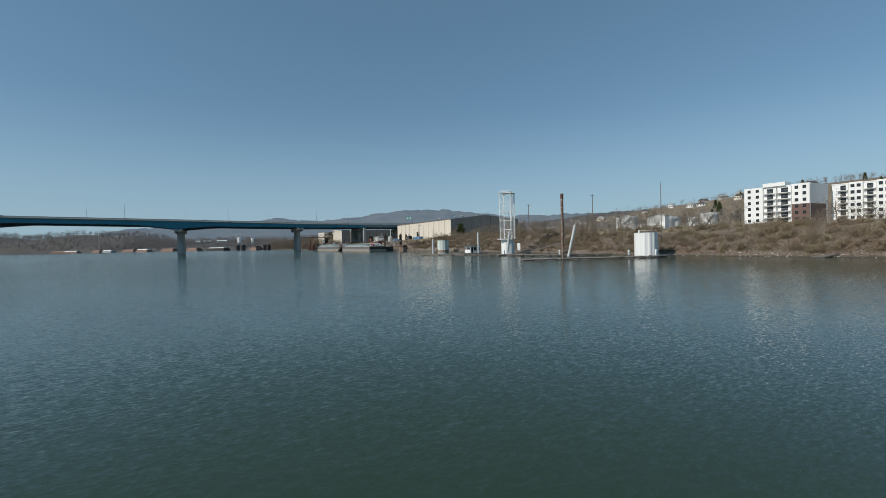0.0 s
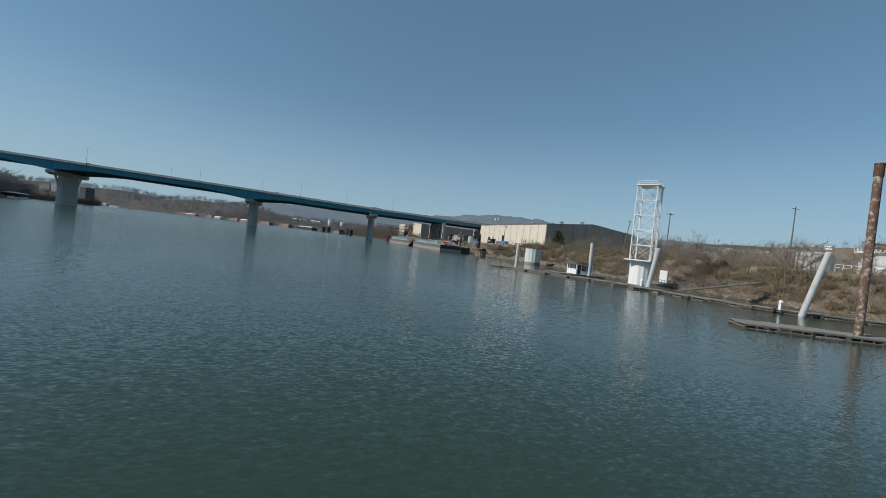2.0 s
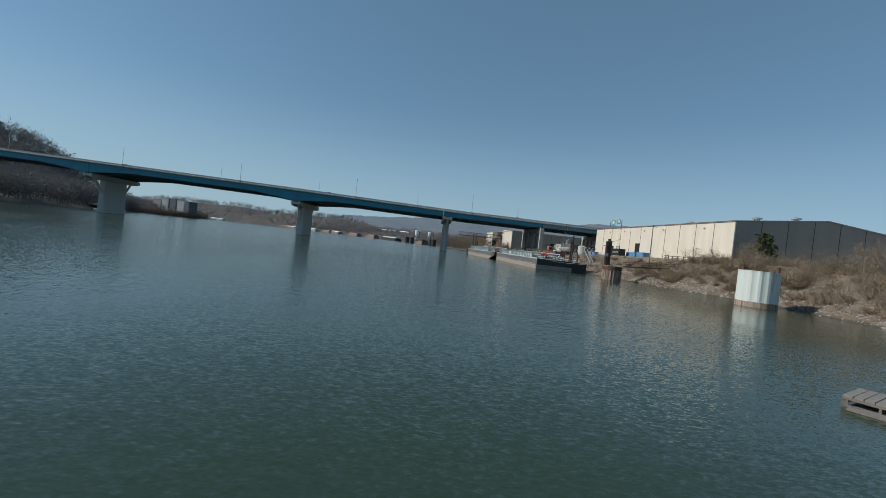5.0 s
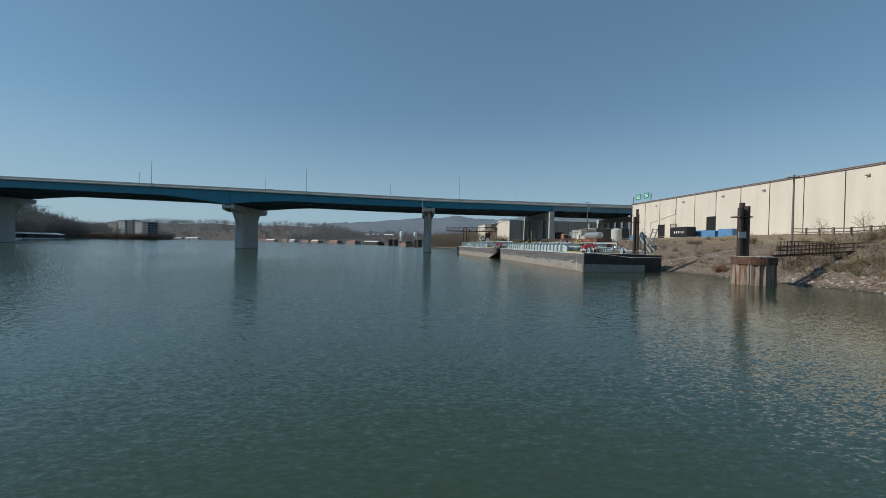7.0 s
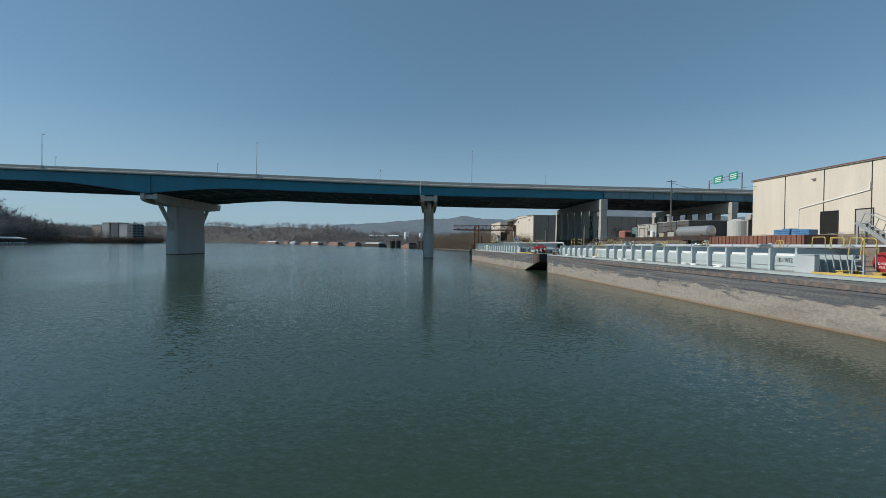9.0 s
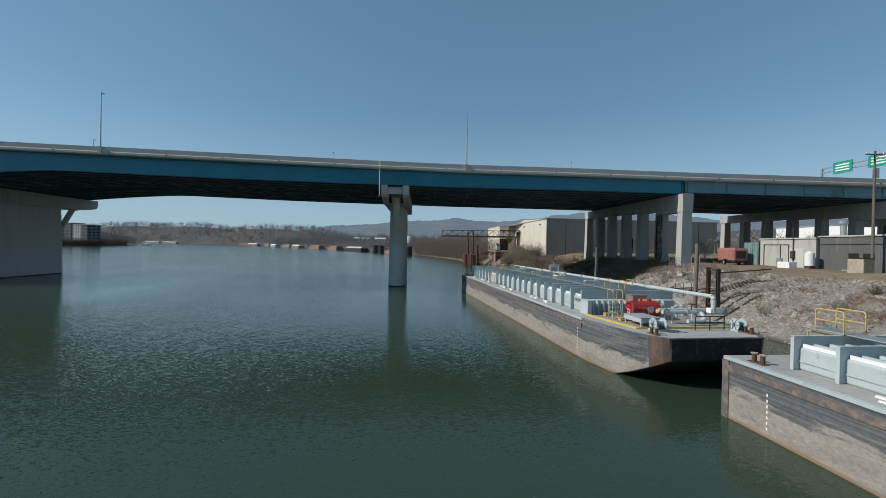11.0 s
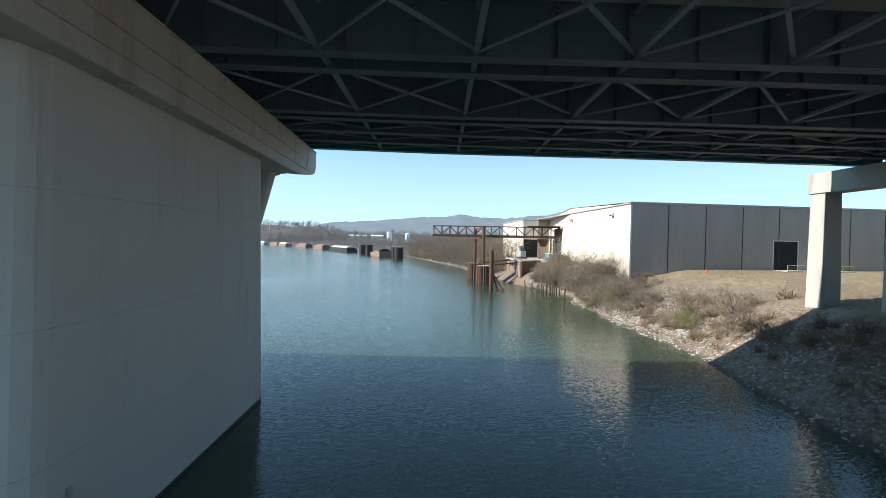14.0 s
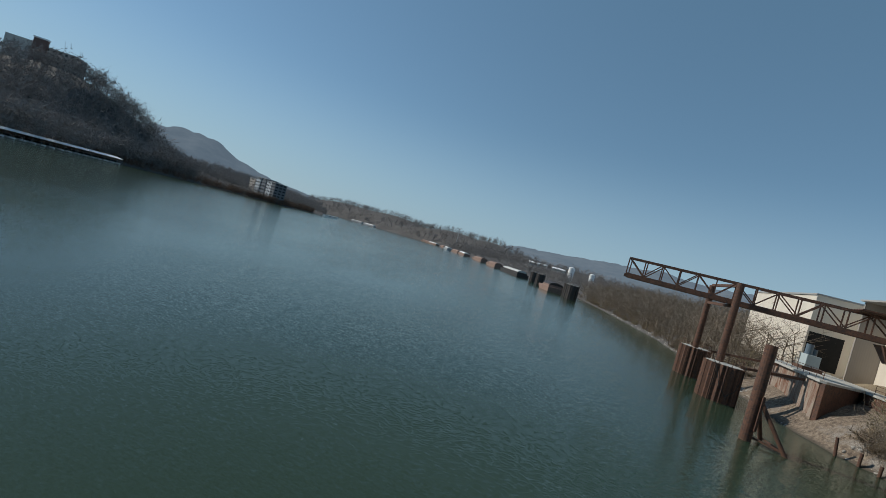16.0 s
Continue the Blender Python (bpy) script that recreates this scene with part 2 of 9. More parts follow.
def twig_material(name, a, b, tint=None):
    """Twigs or leaves from the colour a to b, each its own; in broad patches they turn towards the colour tint."""
    m, nt, bs = base_nodes(name)
    g = nt.nodes.new("ShaderNodeNewGeometry")
    n = noise_node(nt, coords(nt), 0.12, 3)
    c = mix(nt, 0.55, ramp(nt, g.outputs["Random Per Island"], [(0.0, a), (1.0, b)]), ramp(nt, n, [(0.3, a), (0.7, b)]))
    if tint:
        c = mix(nt, ramp(nt, noise_node(nt, coords(nt), 0.16, 4, 0.6), [(0.46, (0, 0, 0)), (0.62, (0.75, 0.75, 0.75))]), c, tint)
    nt.links.new(c, bs.inputs["Base Color"])
    bs.inputs["Roughness"].default_value = 0.9
    bs.inputs["Specular IOR Level"].default_value = 0.15
    return m


WATER = water_material()
SOIL = ground_material()
BLUE = plain("bridge_blue_paint", (0.012, 0.195, 0.285), 0.42, 0, 0.16, 0.25, 9, dirt=(0.02, 0.15, 0.21), dirt_at=0.68, streak=True)
BLUE_PALE = plain("bridge_faded_blue_paint", (0.16, 0.30, 0.36), 0.5, 0, 0.15, 0.25, 9, dirt=(0.10, 0.17, 0.20), dirt_at=0.64, streak=True)
STEEL_DARK = plain("weathered_blue_grey_steel", (0.095, 0.14, 0.18), 0.6, 0, 0.2, 0.3, 8)
BRACE = plain("pale_blue_grey_bracing_paint", (0.23, 0.29, 0.335), 0.6, 0, 0.2, 0.5, 8, dirt=(0.18, 0.21, 0.23), dirt_at=0.66)
CONCRETE = plain("light_concrete", (0.43, 0.43, 0.40), 0.85, 0, 0.13, 0.35, 10, dirt=(0.30, 0.29, 0.26), dirt_at=0.63, streak=True)
CAP_STEEL = plain("pale_grey_cap_beam_paint", (0.47, 0.455, 0.42), 0.6, 0, 0.10, 0.25, 7, dirt=(0.36, 0.32, 0.28), dirt_at=0.64, streak=True)
CONCRETE_COAT = plain("coated_concrete", (0.50, 0.51, 0.485), 0.75, 0, 0.10, 0.3, 10, dirt=(0.36, 0.35, 0.32), dirt_at=0.66, streak=True)
PARAPET = plain("parapet_concrete", (0.46, 0.45, 0.42), 0.85, 0, 0.09, 0.4, 9, dirt=(0.36, 0.35, 0.33), dirt_at=0.66, streak=True)
ASPHALT = plain("asphalt", (0.05, 0.05, 0.052), 0.9, 0, 0.3, 0.6, 30)
HULL = hull_material()
HULL_BLACK = plain("black_hull_paint", (0.036, 0.031, 0.029), 0.55, 0, 0.4, 0.7, 7, dirt=(0.11, 0.075, 0.055), dirt_at=0.62)
DECK_PALE = plain("pale_grey_deck_paint", (0.42, 0.49, 0.50), 0.5, 0, 0.14, 0.7, 12, dirt=(0.30, 0.27, 0.23), dirt_at=0.69)
DECK_GREY = plain("grey_deck_paint", (0.390, 0.378, 0.359), 0.65, 0, 0.2, 0.8, 12, dirt=(0.24, 0.20, 0.165), dirt_at=0.66)
RUST = plain("rusty_steel", (0.12, 0.058, 0.036), 0.8, 0, 0.4, 1.3, 9, dirt=(0.055, 0.036, 0.03), dirt_at=0.56)
RUST_PALE = plain("rust_streaked_pale_sheet_pile", (0.33, 0.27, 0.22), 0.8, 0, 0.3, 0.9, 9, dirt=(0.17, 0.075, 0.045), dirt_at=0.53, streak=True)
WHITE = plain("white_paint", (0.80, 0.81, 0.80), 0.5, 0, 0.07, 0.5, 9, dirt=(0.55, 0.50, 0.44), dirt_at=0.71, streak=True)
CREAM = siding_material("cream_ribbed_siding", (0.72, 0.655, 0.555), 0.3, "Y")
DARKSIDE = siding_material("dark_grey_ribbed_siding", (0.335, 0.298, 0.258), 0.3, "X")
ROOF = plain("pale_metal_roof", (0.36, 0.35, 0.335), 0.45, 0, 0.12, 0.3, 6)
TRIM_RED = plain("red_brown_trim", (0.16, 0.075, 0.055), 0.6)
BLACK = plain("black_paint", (0.02, 0.02, 0.021), 0.6)
# near-black sheet on walls, painted for the shade inside door and window openings
VOID = plain("painted_dark_interior", (0.015, 0.015, 0.015), 0.95)
YELLOW = plain("yellow_paint", (0.58, 0.43, 0.12), 0.5, 0, 0.2, 2.0, 20, dirt=(0.25, 0.14, 0.05))
RED = plain("red_paint", (0.36, 0.025, 0.03), 0.45, 0, 0.2, 2)
GALV = plain("galvanised_steel", (0.46, 0.47, 0.47), 0.4, 0.6, 0.12, 2)
GREYWOOD = plain("weathered_grey_wood", (0.17, 0.15, 0.13), 0.9, 0, 0.35, 1.2, 18, dirt=(0.07, 0.06, 0.05), by_object=0.4)
ROCK = plain("limestone_riprap", (0.34, 0.32, 0.29), 0.9, 0, 0.4, 0.7, 9, dirt=(0.16, 0.13, 0.10), bumpy=0.5)
GLASS = plain("dark_window_glass", (0.03, 0.035, 0.04), 0.08, 0, 0.2, 0.3, 3, bumpy=0)
GREEN = plain("green_sign_face", (0.02, 0.30, 0.20), 0.4)
TWIG = twig_material("bare_twigs", (0.125, 0.10, 0.077), (0.31, 0.26, 0.205))
# grey bark, paled further so the colour carries the distance haze
TWIG_FAR = twig_material("haze_paled_woods", (0.175, 0.16, 0.15), (0.31, 0.285, 0.268))
SHRUB = twig_material("brown_shrub_twigs", (0.135, 0.098, 0.066), (0.33, 0.262, 0.185), (0.24, 0.215, 0.125))
BRAMBLE = twig_material("dead_brambles", (0.11, 0.066, 0.045), (0.27, 0.19, 0.14))
DRYGRASS = twig_material("dry_grass", (0.22, 0.155, 0.085), (0.42, 0.33, 0.20))
EVERGREEN = twig_material("evergreen_leaves", (0.03, 0.045, 0.018), (0.085, 0.10, 0.035))

# ---- builders ----


class Geo:
    """Collects corners and faces for one mesh."""

    def __init__(self):
        self.v, self.f = [], []

    def add(self, vs, fs):
        n = len(self.v)
        self.v.extend(vs)
        self.f.extend(tuple(i + n for i in f) for f in fs)
        return self

    def box(self, x0, y0, z0, x1, y1, z1):
        return self.add([(x0, y0, z0), (x1, y0, z0), (x1, y1, z0), (x0, y1, z0), (x0, y0, z1), (x1, y0, z1), (x1, y1, z1), (x0, y1, z1)],
                        [(3, 2, 1, 0), (4, 5, 6, 7), (0, 1, 5, 4), (1, 2, 6, 5), (2, 3, 7, 6), (3, 0, 4, 7)])

    def bar(self, a, b, w, h=None, up=(0, 0, 1)):
        """A square bar from a to b, w wide and h deep."""
        h = h or w
        a, b = Vector(a), Vector(b)
        d = (b - a).normalized()
        side = d.cross(Vector(up))
        side = side.normalized() if side.length > 1e-4 else Vector((1, 0, 0))
        top = side.cross(d)
        s, t = side * w / 2, top * h / 2
        vs = [p + q for p in (a, b) for q in (-s - t, s - t, s + t, -s + t)]
        return self.add([tuple(p) for p in vs], [(0, 1, 2, 3), (7, 6, 5, 4), (0, 4, 5, 1), (1, 5, 6, 2), (2, 6, 7, 3), (3, 7, 4, 0)])

    def rod(self, a, b, r0, r1=None, n=8, caps=True):
        r1 = r0 if r1 is None else r1
        a, b = Vector(a), Vector(b)
        d = (b - a).normalized()
        side = d.cross(Vector((0, 0, 1)))
        side = side.normalized() if side.length > 1e-4 else Vector((1, 0, 0))
        top = side.cross(d)
        ring = [side * math.cos(2 * math.pi * k / n) + top * math.sin(2 * math.pi * k / n) for k in range(n)]
        vs = [tuple(a + q * r0) for q in ring] + [tuple(b + q * r1) for q in ring]
        fs = [(k, k + n, (k + 1) % n + n, (k + 1) % n) for k in range(n)]
        if caps:
            fs += [tuple(range(n)), tuple(range(2 * n - 1, n - 1, -1))]
        return self.add(vs, fs)

    def pipe(self, pts, r, n=8):
        for a, b in zip(pts, pts[1:]):
            self.rod(a, b, r, r, n)
        return self

    def prism(self, outline, z0, z1):
        """An outline of (x, y) corners, counterclockwise, drawn up from z0 to z1."""
        n = len(outline)
        return self.add([(x, y, z0) for x, y in outline] + [(x, y, z1) for x, y in outline],
                        [tuple(range(n - 1, -1, -1)), tuple(range(n, 2 * n))] + [(k, (k + 1) % n, (k + 1) % n + n, k + n) for k in range(n)])

    def loft(self, rings, close=True):
        """Rings of corners, all alike in number, joined one to the next."""
        n = len(rings[0])
        vs = [p for r in rings for p in r]
        fs = [(i * n + k, i * n + (k + 1) % n, (i + 1) * n + (k + 1) % n, (i + 1) * n + k) for i in range(len(rings) - 1) for k in range(n)]
        if close:
            fs += [tuple(range(n - 1, -1, -1)), tuple(range((len(rings) - 1) * n, len(rings) * n))]
        return self.add(vs, fs)

    def mesh(self, name, material, smooth=False):
        me = bpy.data.meshes.new(name)
        me.from_pydata([tuple(v) for v in self.v], [], self.f)
        me.materials.append(material)
        me.update()
        if smooth:
            for p in me.polygons:
                p.use_smooth = True
        return me


def thing(name, m, label, category, group="", kind=""):
    ob = new(name)
    ob.empty_display_size = 0.5
    ob.matrix_world = m
    return tagged(ob, label, category, group, kind)


def part(name, geo, material, parent, label="", bevel=0.0, smooth=False, at=None):
    me = geo if isinstance(geo, bpy.types.Mesh) else geo.mesh(name, material, smooth)
    ob = new(name, me)
    ob.parent = parent
    if at is not None:
        ob.matrix_basis = at
    if label:
        ob["label"] = label
    if bevel:
        b = ob.modifiers.new("bevel", "BEVEL")
        b.width, b.segments, b.limit_method = bevel, 2, "ANGLE"
    return ob


def single(name, geo, material, m, label, category, group="", kind="", bevel=0.0, smooth=False):
    """A thing of one mesh."""
    ob = new(name, geo if isinstance(geo, bpy.types.Mesh) else geo.mesh(name, material, smooth))
    ob.matrix_world = m
    if bevel:
        b = ob.modifiers.new("bevel", "BEVEL")
        b.width, b.segments, b.limit_method = bevel, 2, "ANGLE"
    return tagged(ob, label, category, group, kind)


def writing(name, text, size, material, parent, at):
    cu = bpy.data.curves.new(name, "FONT")
    cu.body, cu.size, cu.align_x, cu.align_y, cu.extrude = text, size, "CENTER", "CENTER", 0.004
    cu.materials.append(material)
    ob = new(name, cu)
    ob.parent, ob.matrix_basis = parent, at
    return ob


def lerp(table, x):
    return float(np.interp(x, [a for a, _ in table], [b for _, b in table]))


# ---- ground and river ----
SHORE_E = [(-900, 150), (-300, 120), (0, 112), (27, 110), (57, 107.5), (90, 106), (125, 109.5), (150, 110.5), (170, 114), (190, 117), (206, 116), (220, 113), (245, 111), (300, 111), (345, 111), (365, 111.5), (378, 111.8), (390, 112.6), (398, 114), (407, 116.3),
           (430, 116.6), (436, 118.1), (447, 118.0), (454, 121.4), (460, 120.6), (468, 120.4), (473, 119.5), (477, 116.8), (483, 115.4), (492, 114.8), (565, 110), (630, 99), (740, 76), (900, 12), (1100, -115), (1500, -300), (1600, -420), (1760, -760), (1900, -1500), (2000, -4000)]
SHORE_W = [(-900, -420), (0, -300), (300, -255), (400, -238), (568, -246), (604, -262), (675, -312), (720, -325), (800, -345), (880, -312), (980, -345), (1093, -385), (1300, -540), (1480, -720), (1600, -1000), (1700, -1600), (1760, -4000)]
TOP_E = [(-300, 7), (60, 6.5), (150, 7.5), (230, 7.6), (330, 6.6), (420, 6.4), (450, 7.4), (520, 7.0), (800, 6), (1500, 7)]
RIDGES = [  # x, y, height, spread along x, spread along y
    (-460, 700, 56, 105, 95), (-640, 560, 52, 170, 190), (-900, 1330, 22, 300, 230), (-950, 2010, 46, 220, 150), (-640, 1890, 44, 210, 130), (-350, 1710, 42, 170, 120), (-190, 1570, 34, 100, 100),
    (720, 300, 38, 210, 260), (760, 20, 36, 240, 260), (900, 700, 44, 300, 300), (1100, 1300, 60, 400, 500), (20, 1190, 8, 130, 110),
]


def rolling(x, y):
    h = 0.0
    for cx, cy, a, sx, sy in RIDGES:
        h += a * math.exp(-((x - cx) / sx) ** 2 - ((y - cy) / sy) ** 2)
    return h


def height(x, y):
    de, dw = x - lerp(SHORE_E, y), lerp(SHORE_W, y) - x
    d = max(de, dw)
    if d < 0:
        return max(-2.5, 0.35 * d)
    lump = noise.noise((x * 0.11, y * 0.11, 0.3)) * 0.5 + noise.noise((x * 0.35, y * 0.35, 1.3)) * 0.25
    if de > 0:
        top = lerp(TOP_E, y)
        z = lerp([(0, 0), (2.5, 1.1), (6, 2.6), (15, top * 0.82), (22, top), (60, top + 0.2), (400, top + 6)], de)
        if 320 < y < 375:
            z = lerp([(0, 0), (2.5, 1.2), (6, 3.1), (12, top * 0.88), (16, top), (60, top + 0.2), (400, top + 6)], de)
        if 366 < y < 416:      # steep rubble slope up to the bridge's columns
            steep = lerp([(0, 0), (2.5, 1.4), (6, 3.6), (10.5, top * 0.96), (13, top), (60, top + 0.2), (400, top + 6)], de)
            z += (steep - z) * min(1, (y - 366) / 10, (416 - y) / 8)
        if 446 < y < 484:      # short steep bank below the warehouse
            steep = lerp([(0, 0), (1.5, 1.0), (4, 3.2), (6.5, 5.6), (9, 6.4), (60, top), (400, top + 6)], de)
            z += (max(z, steep) - z) * min(1, (y - 446) / 6, (484 - y) / 6)
        if y < 150:
            z += 1.3 * min(1, max(0, (de - 30) / 45)) * min(1, (150 - y) / 40)
        if 472 < y < 506:
            z += 1.3 * min(1, max(0, (de - 0.6) / 2.5)) * min(1, (y - 472) / 6, (506 - y) / 6)
        flat = min(1, max(0, (de - 18) / 8))
    else:
        z = lerp([(0, 0), (4, 1.5), (25, 5), (80, 8), (400, 12)], dw)
        flat = 0.3
    z += rolling(x, y) * min(1, max(0, (d - 12) / 80))
    return z + lump * (1 - 0.85 * flat) * min(1, d / 4)


def grid_lines(stops):
    out = []
    for a, b, step in stops:
        n = max(1, round((b - a) / step))
        out += [a + (b - a) * k / n for k in range(n)]
    return out + [stops[-1][1]]


xs = grid_lines([(-4600, -1500, 155), (-1500, -700, 40), (-700, -200, 16), (-200, 80, 14), (80, 145, 1.3), (145, 260, 5), (260, 900, 22), (900, 4400, 160)])
ys = grid_lines([(-1200, -100, 110), (-100, 40, 8), (40, 520, 2.2), (520, 800, 9), (800, 2000, 30), (2000, 4700, 110)])
gv = [(x, y, height(x, y)) for y in ys for x in xs]
nx = len(xs)
gf = [(j * nx + i, j * nx + i + 1, (j + 1) * nx + i + 1, (j + 1) * nx + i) for j in range(len(ys) - 1) for i in range(nx - 1)]
ground_mesh = bpy.data.meshes.new("ground")
ground_mesh.from_pydata(gv, [], gf)
ground_mesh.materials.append(SOIL)
for p in ground_mesh.polygons:
    p.use_smooth = True
tagged(new("ground", ground_mesh), "brown winter river banks and wooded hills", "ground", kind="structure")
single("water", Geo().add([(-4600, -1200, 0), (4400, -1200, 0), (4400, 4700, 0), (-4600, 4700, 0)], [(0, 1, 2, 3)]), WATER, pose(0, 0, 0), "wide dark green river with small wind ripples", "water", kind="structure")

# far mountain ridges all round the horizon, some four kilometres off
SKYLINE = [(-180, 2.4), (-90, 3.0), (-60, 3.5), (-40, 3.6), (-34, 4.2), (-30, 4.7), (-26, 4.8), (-21, 4.6), (-16, 3.7), (-11, 3.5), (-7, 3.8), (1, 3.2), (5, 2.8), (9, 2.5), (13, 1.8), (24, 0.9), (36, 1.2), (42, 1.9), (46, 3.0), (48.5, 4.3), (50, 4.7), (52, 4.5), (54, 4.0), (60, 3.4), (100, 2.6), (180, 2.4)]


def mountain_material():
    m, nt, bs = base_nodes("hazed_wooded_ridge")
    n = noise_node(nt, coords(nt, (1, 1, 2.0)), 0.006, 9, 0.7)
    # blue-grey of the distance haze is put into the base colour
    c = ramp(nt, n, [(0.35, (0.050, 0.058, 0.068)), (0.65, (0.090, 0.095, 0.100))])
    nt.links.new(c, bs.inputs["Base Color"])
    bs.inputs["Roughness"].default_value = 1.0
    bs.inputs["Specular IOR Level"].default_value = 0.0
    bs.inputs["Emission Color"].default_value = (0.096, 0.132, 0.168, 1)      # glow painted on for the hazy air in front of it
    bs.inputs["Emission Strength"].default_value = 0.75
    return m


rows_, cols_ = 7, 720
mv, mf = [], []
for i in range(cols_ + 1):
    az = -180 + 360 * i / cols_
    top = 4150 * math.tan(radians(lerp(SKYLINE, az)))
    for k in range(rows_):
        t = k / (rows_ - 1)
        R = 3500 + 650 * t
        a = radians(az)
        z = top * t ** 0.8 * (1 + 0.10 * noise.noise((az * 0.35, t * 3, 2.0)) + 0.05 * noise.noise((az * 1.3, t * 6, 5.0))) + (2.5 * noise.noise((az * 9.0, 3.3, t)) if t > 0.9 else 0)
        mv.append((80 - math.sin(a) * R, 350 + math.cos(a) * R, z if k else -30))
for i in range(cols_):
    for k in range(rows_ - 1):
        q = i * rows_ + k
        mf.append((q, q + rows_, q + rows_ + 1, q + 1))
ridge_mesh = bpy.data.meshes.new("backdrop")
ridge_mesh.from_pydata(mv, [], mf)
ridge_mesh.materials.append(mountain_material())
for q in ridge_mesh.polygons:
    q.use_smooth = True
tagged(new("backdrop", ridge_mesh), "distant wooded mountain ridges in painted blue-grey haze", "mountains", kind="structure")

# ---- the bridge ----
BR = pose(72, 365.1, 0, 0, 0, -4.29)      # its local x runs along the deck, y across it from the south face
WIDE = 41.5
JOINT = 54.5
S0, S1 = -420.0, 170.0
PIERS = [-290.0, -205.0, -86.0, 0.0]


def deck_top(s):
    return lerp([(-420, 34.3), (-300, 31.7), (-205, 29.25), (-86, 26.2), (-55, 25.3), (-20, 24.3), (0, 23.75), (14, 23.45), (32, 23.28), (54, 22.95), (90, 22.6), (170, 22.0)], s)


def girder_depth(s):
    """From the parapet's top to the girder's underside."""
    d = lerp([(-420, 4.6), (-86, 4.5), (-30, 4.4), (0, 4.05), (54.4, 3.75), (54.6, 3.5), (170, 3.5)], s)
    for p, more, reach in ((-86, 2.6, 27), (-205, 2.6, 27)):
        k = max(0, 1 - abs(s - p) / reach)
        d += more * k ** 1.3
    return d


bridge = thing("road_bridge", BR, "long blue steel girder road bridge over the river", "bridge")


def stations(a, b, step):
    n = max(1, round((b - a) / step))
    return [a + (b - a) * k / n for k in range(n + 1)]


def girder(w, a, b, material, label):
    ss = stations(a, b, 4.0)
    tops = [deck_top(s) - 1.45 for s in ss]
    lows = [deck_top(s) - girder_depth(s) for s in ss]
    web = part("girder", Geo().loft([[(s, w - 0.03, lo), (s, w + 0.03, lo), (s, w + 0.03, hi - 0.05), (s, w - 0.03, hi - 0.05)] for s, lo, hi in zip(ss, lows, tops)]), material, bridge, label)
    part("bottom_flange", Geo().loft([[(s, w - 0.34, lo - 0.06), (s, w + 0.34, lo - 0.06), (s, w + 0.34, lo), (s, w - 0.34, lo)] for s, lo in zip(ss, lows)]), material, web)
    part("top_flange", Geo().loft([[(s, w - 0.30, hi - 0.05), (s, w + 0.30, hi - 0.05), (s, w + 0.30, hi - 0.004), (s, w - 0.30, hi - 0.004)] for s, hi in zip(ss, tops)]), material, web)


# close pairs and groups of girders with wide braced bays between them
GIRDERS = [1.15, 3.8, 6.6, 9.6, 11.6, 20.0, 21.9, 29.0, 30.4, 33.8, 37.1, 40.35]
LAST = len(GIRDERS) - 1
for k, w in enumerate(GIRDERS):
    edge = k in (0, LAST)
    girder(w, S0, JOINT - 0.15, BLUE if edge else STEEL_DARK, "deep blue painted steel edge girder" if edge else "")
    girder(w, JOINT + 0.15, S1, BLUE_PALE if edge else STEEL_DARK, "faded pale blue steel edge girder" if edge else "")
# upright stiffeners on the inner webs
inner = Geo().box(-0.02, 0.03, 0, 0.02, 0.28, 1).mesh("web_stiffener", STEEL_DARK)
for s in stations(-40, 50, 3.07):
    for w in GIRDERS[1:]:
        lo = deck_top(s) - girder_depth(s)
        part("web_stiffener", inner, STEEL_DARK, bridge, at=pose(s, w, lo, 0, 0, 180) @ Matrix.Diagonal((1, 1, deck_top(s) - 1.5 - lo, 1)))
# web stiffeners on the outer faces
thin = Geo().box(-0.02, -0.2, 0, 0.02, 0, 1).mesh("stiffener", BLUE)
thin2 = Geo().box(-0.03, -0.2, 0, 0.03, 0, 1).mesh("stiffener", BLUE_PALE)
for s in [p + 1.6 for p in PIERS[1:]] + [JOINT - 0.5]:
    for w in (GIRDERS[0] - 0.03, GIRDERS[LAST] + 0.23):
        lo = deck_top(s) - girder_depth(s)
        part("stiffener", thin, BLUE, bridge, at=pose(s, w, lo) @ Matrix.Diagonal((1.8, 1, deck_top(s) - 1.5 - lo, 1)))
for s in stations(JOINT + 0.6, S1 - 5, 7.4):
    lo = deck_top(s) - girder_depth(s)
    part("stiffener", thin2, BLUE_PALE, bridge, at=pose(s, GIRDERS[0] - 0.03, lo) @ Matrix.Diagonal((1, 1, deck_top(s) - 1.5 - lo, 1)))
# horizontal stiffener strips on the south face near each pier
for a, b, up in ((-60, -15, 2.6), (-15, 17.3, 0.8), (17.5, 54, 2.3), (-116, -100, 2.4), (-190, -140, 2.2)):
    g = Geo()
    ss = stations(a, b, 6)
    g.loft([[(q, GIRDERS[0] - 0.12, deck_top(q) - girder_depth(q) + up), (q, GIRDERS[0] - 0.03, deck_top(q) - girder_depth(q) + up), (q, GIRDERS[0] - 0.03, deck_top(q) - girder_depth(q) + up + 0.05), (q, GIRDERS[0] - 0.12, deck_top(q) - girder_depth(q) + up + 0.05)] for q in ss])
    part("stiffener_strip", g, BLUE, bridge)
ss = stations(S0, S1, 6)
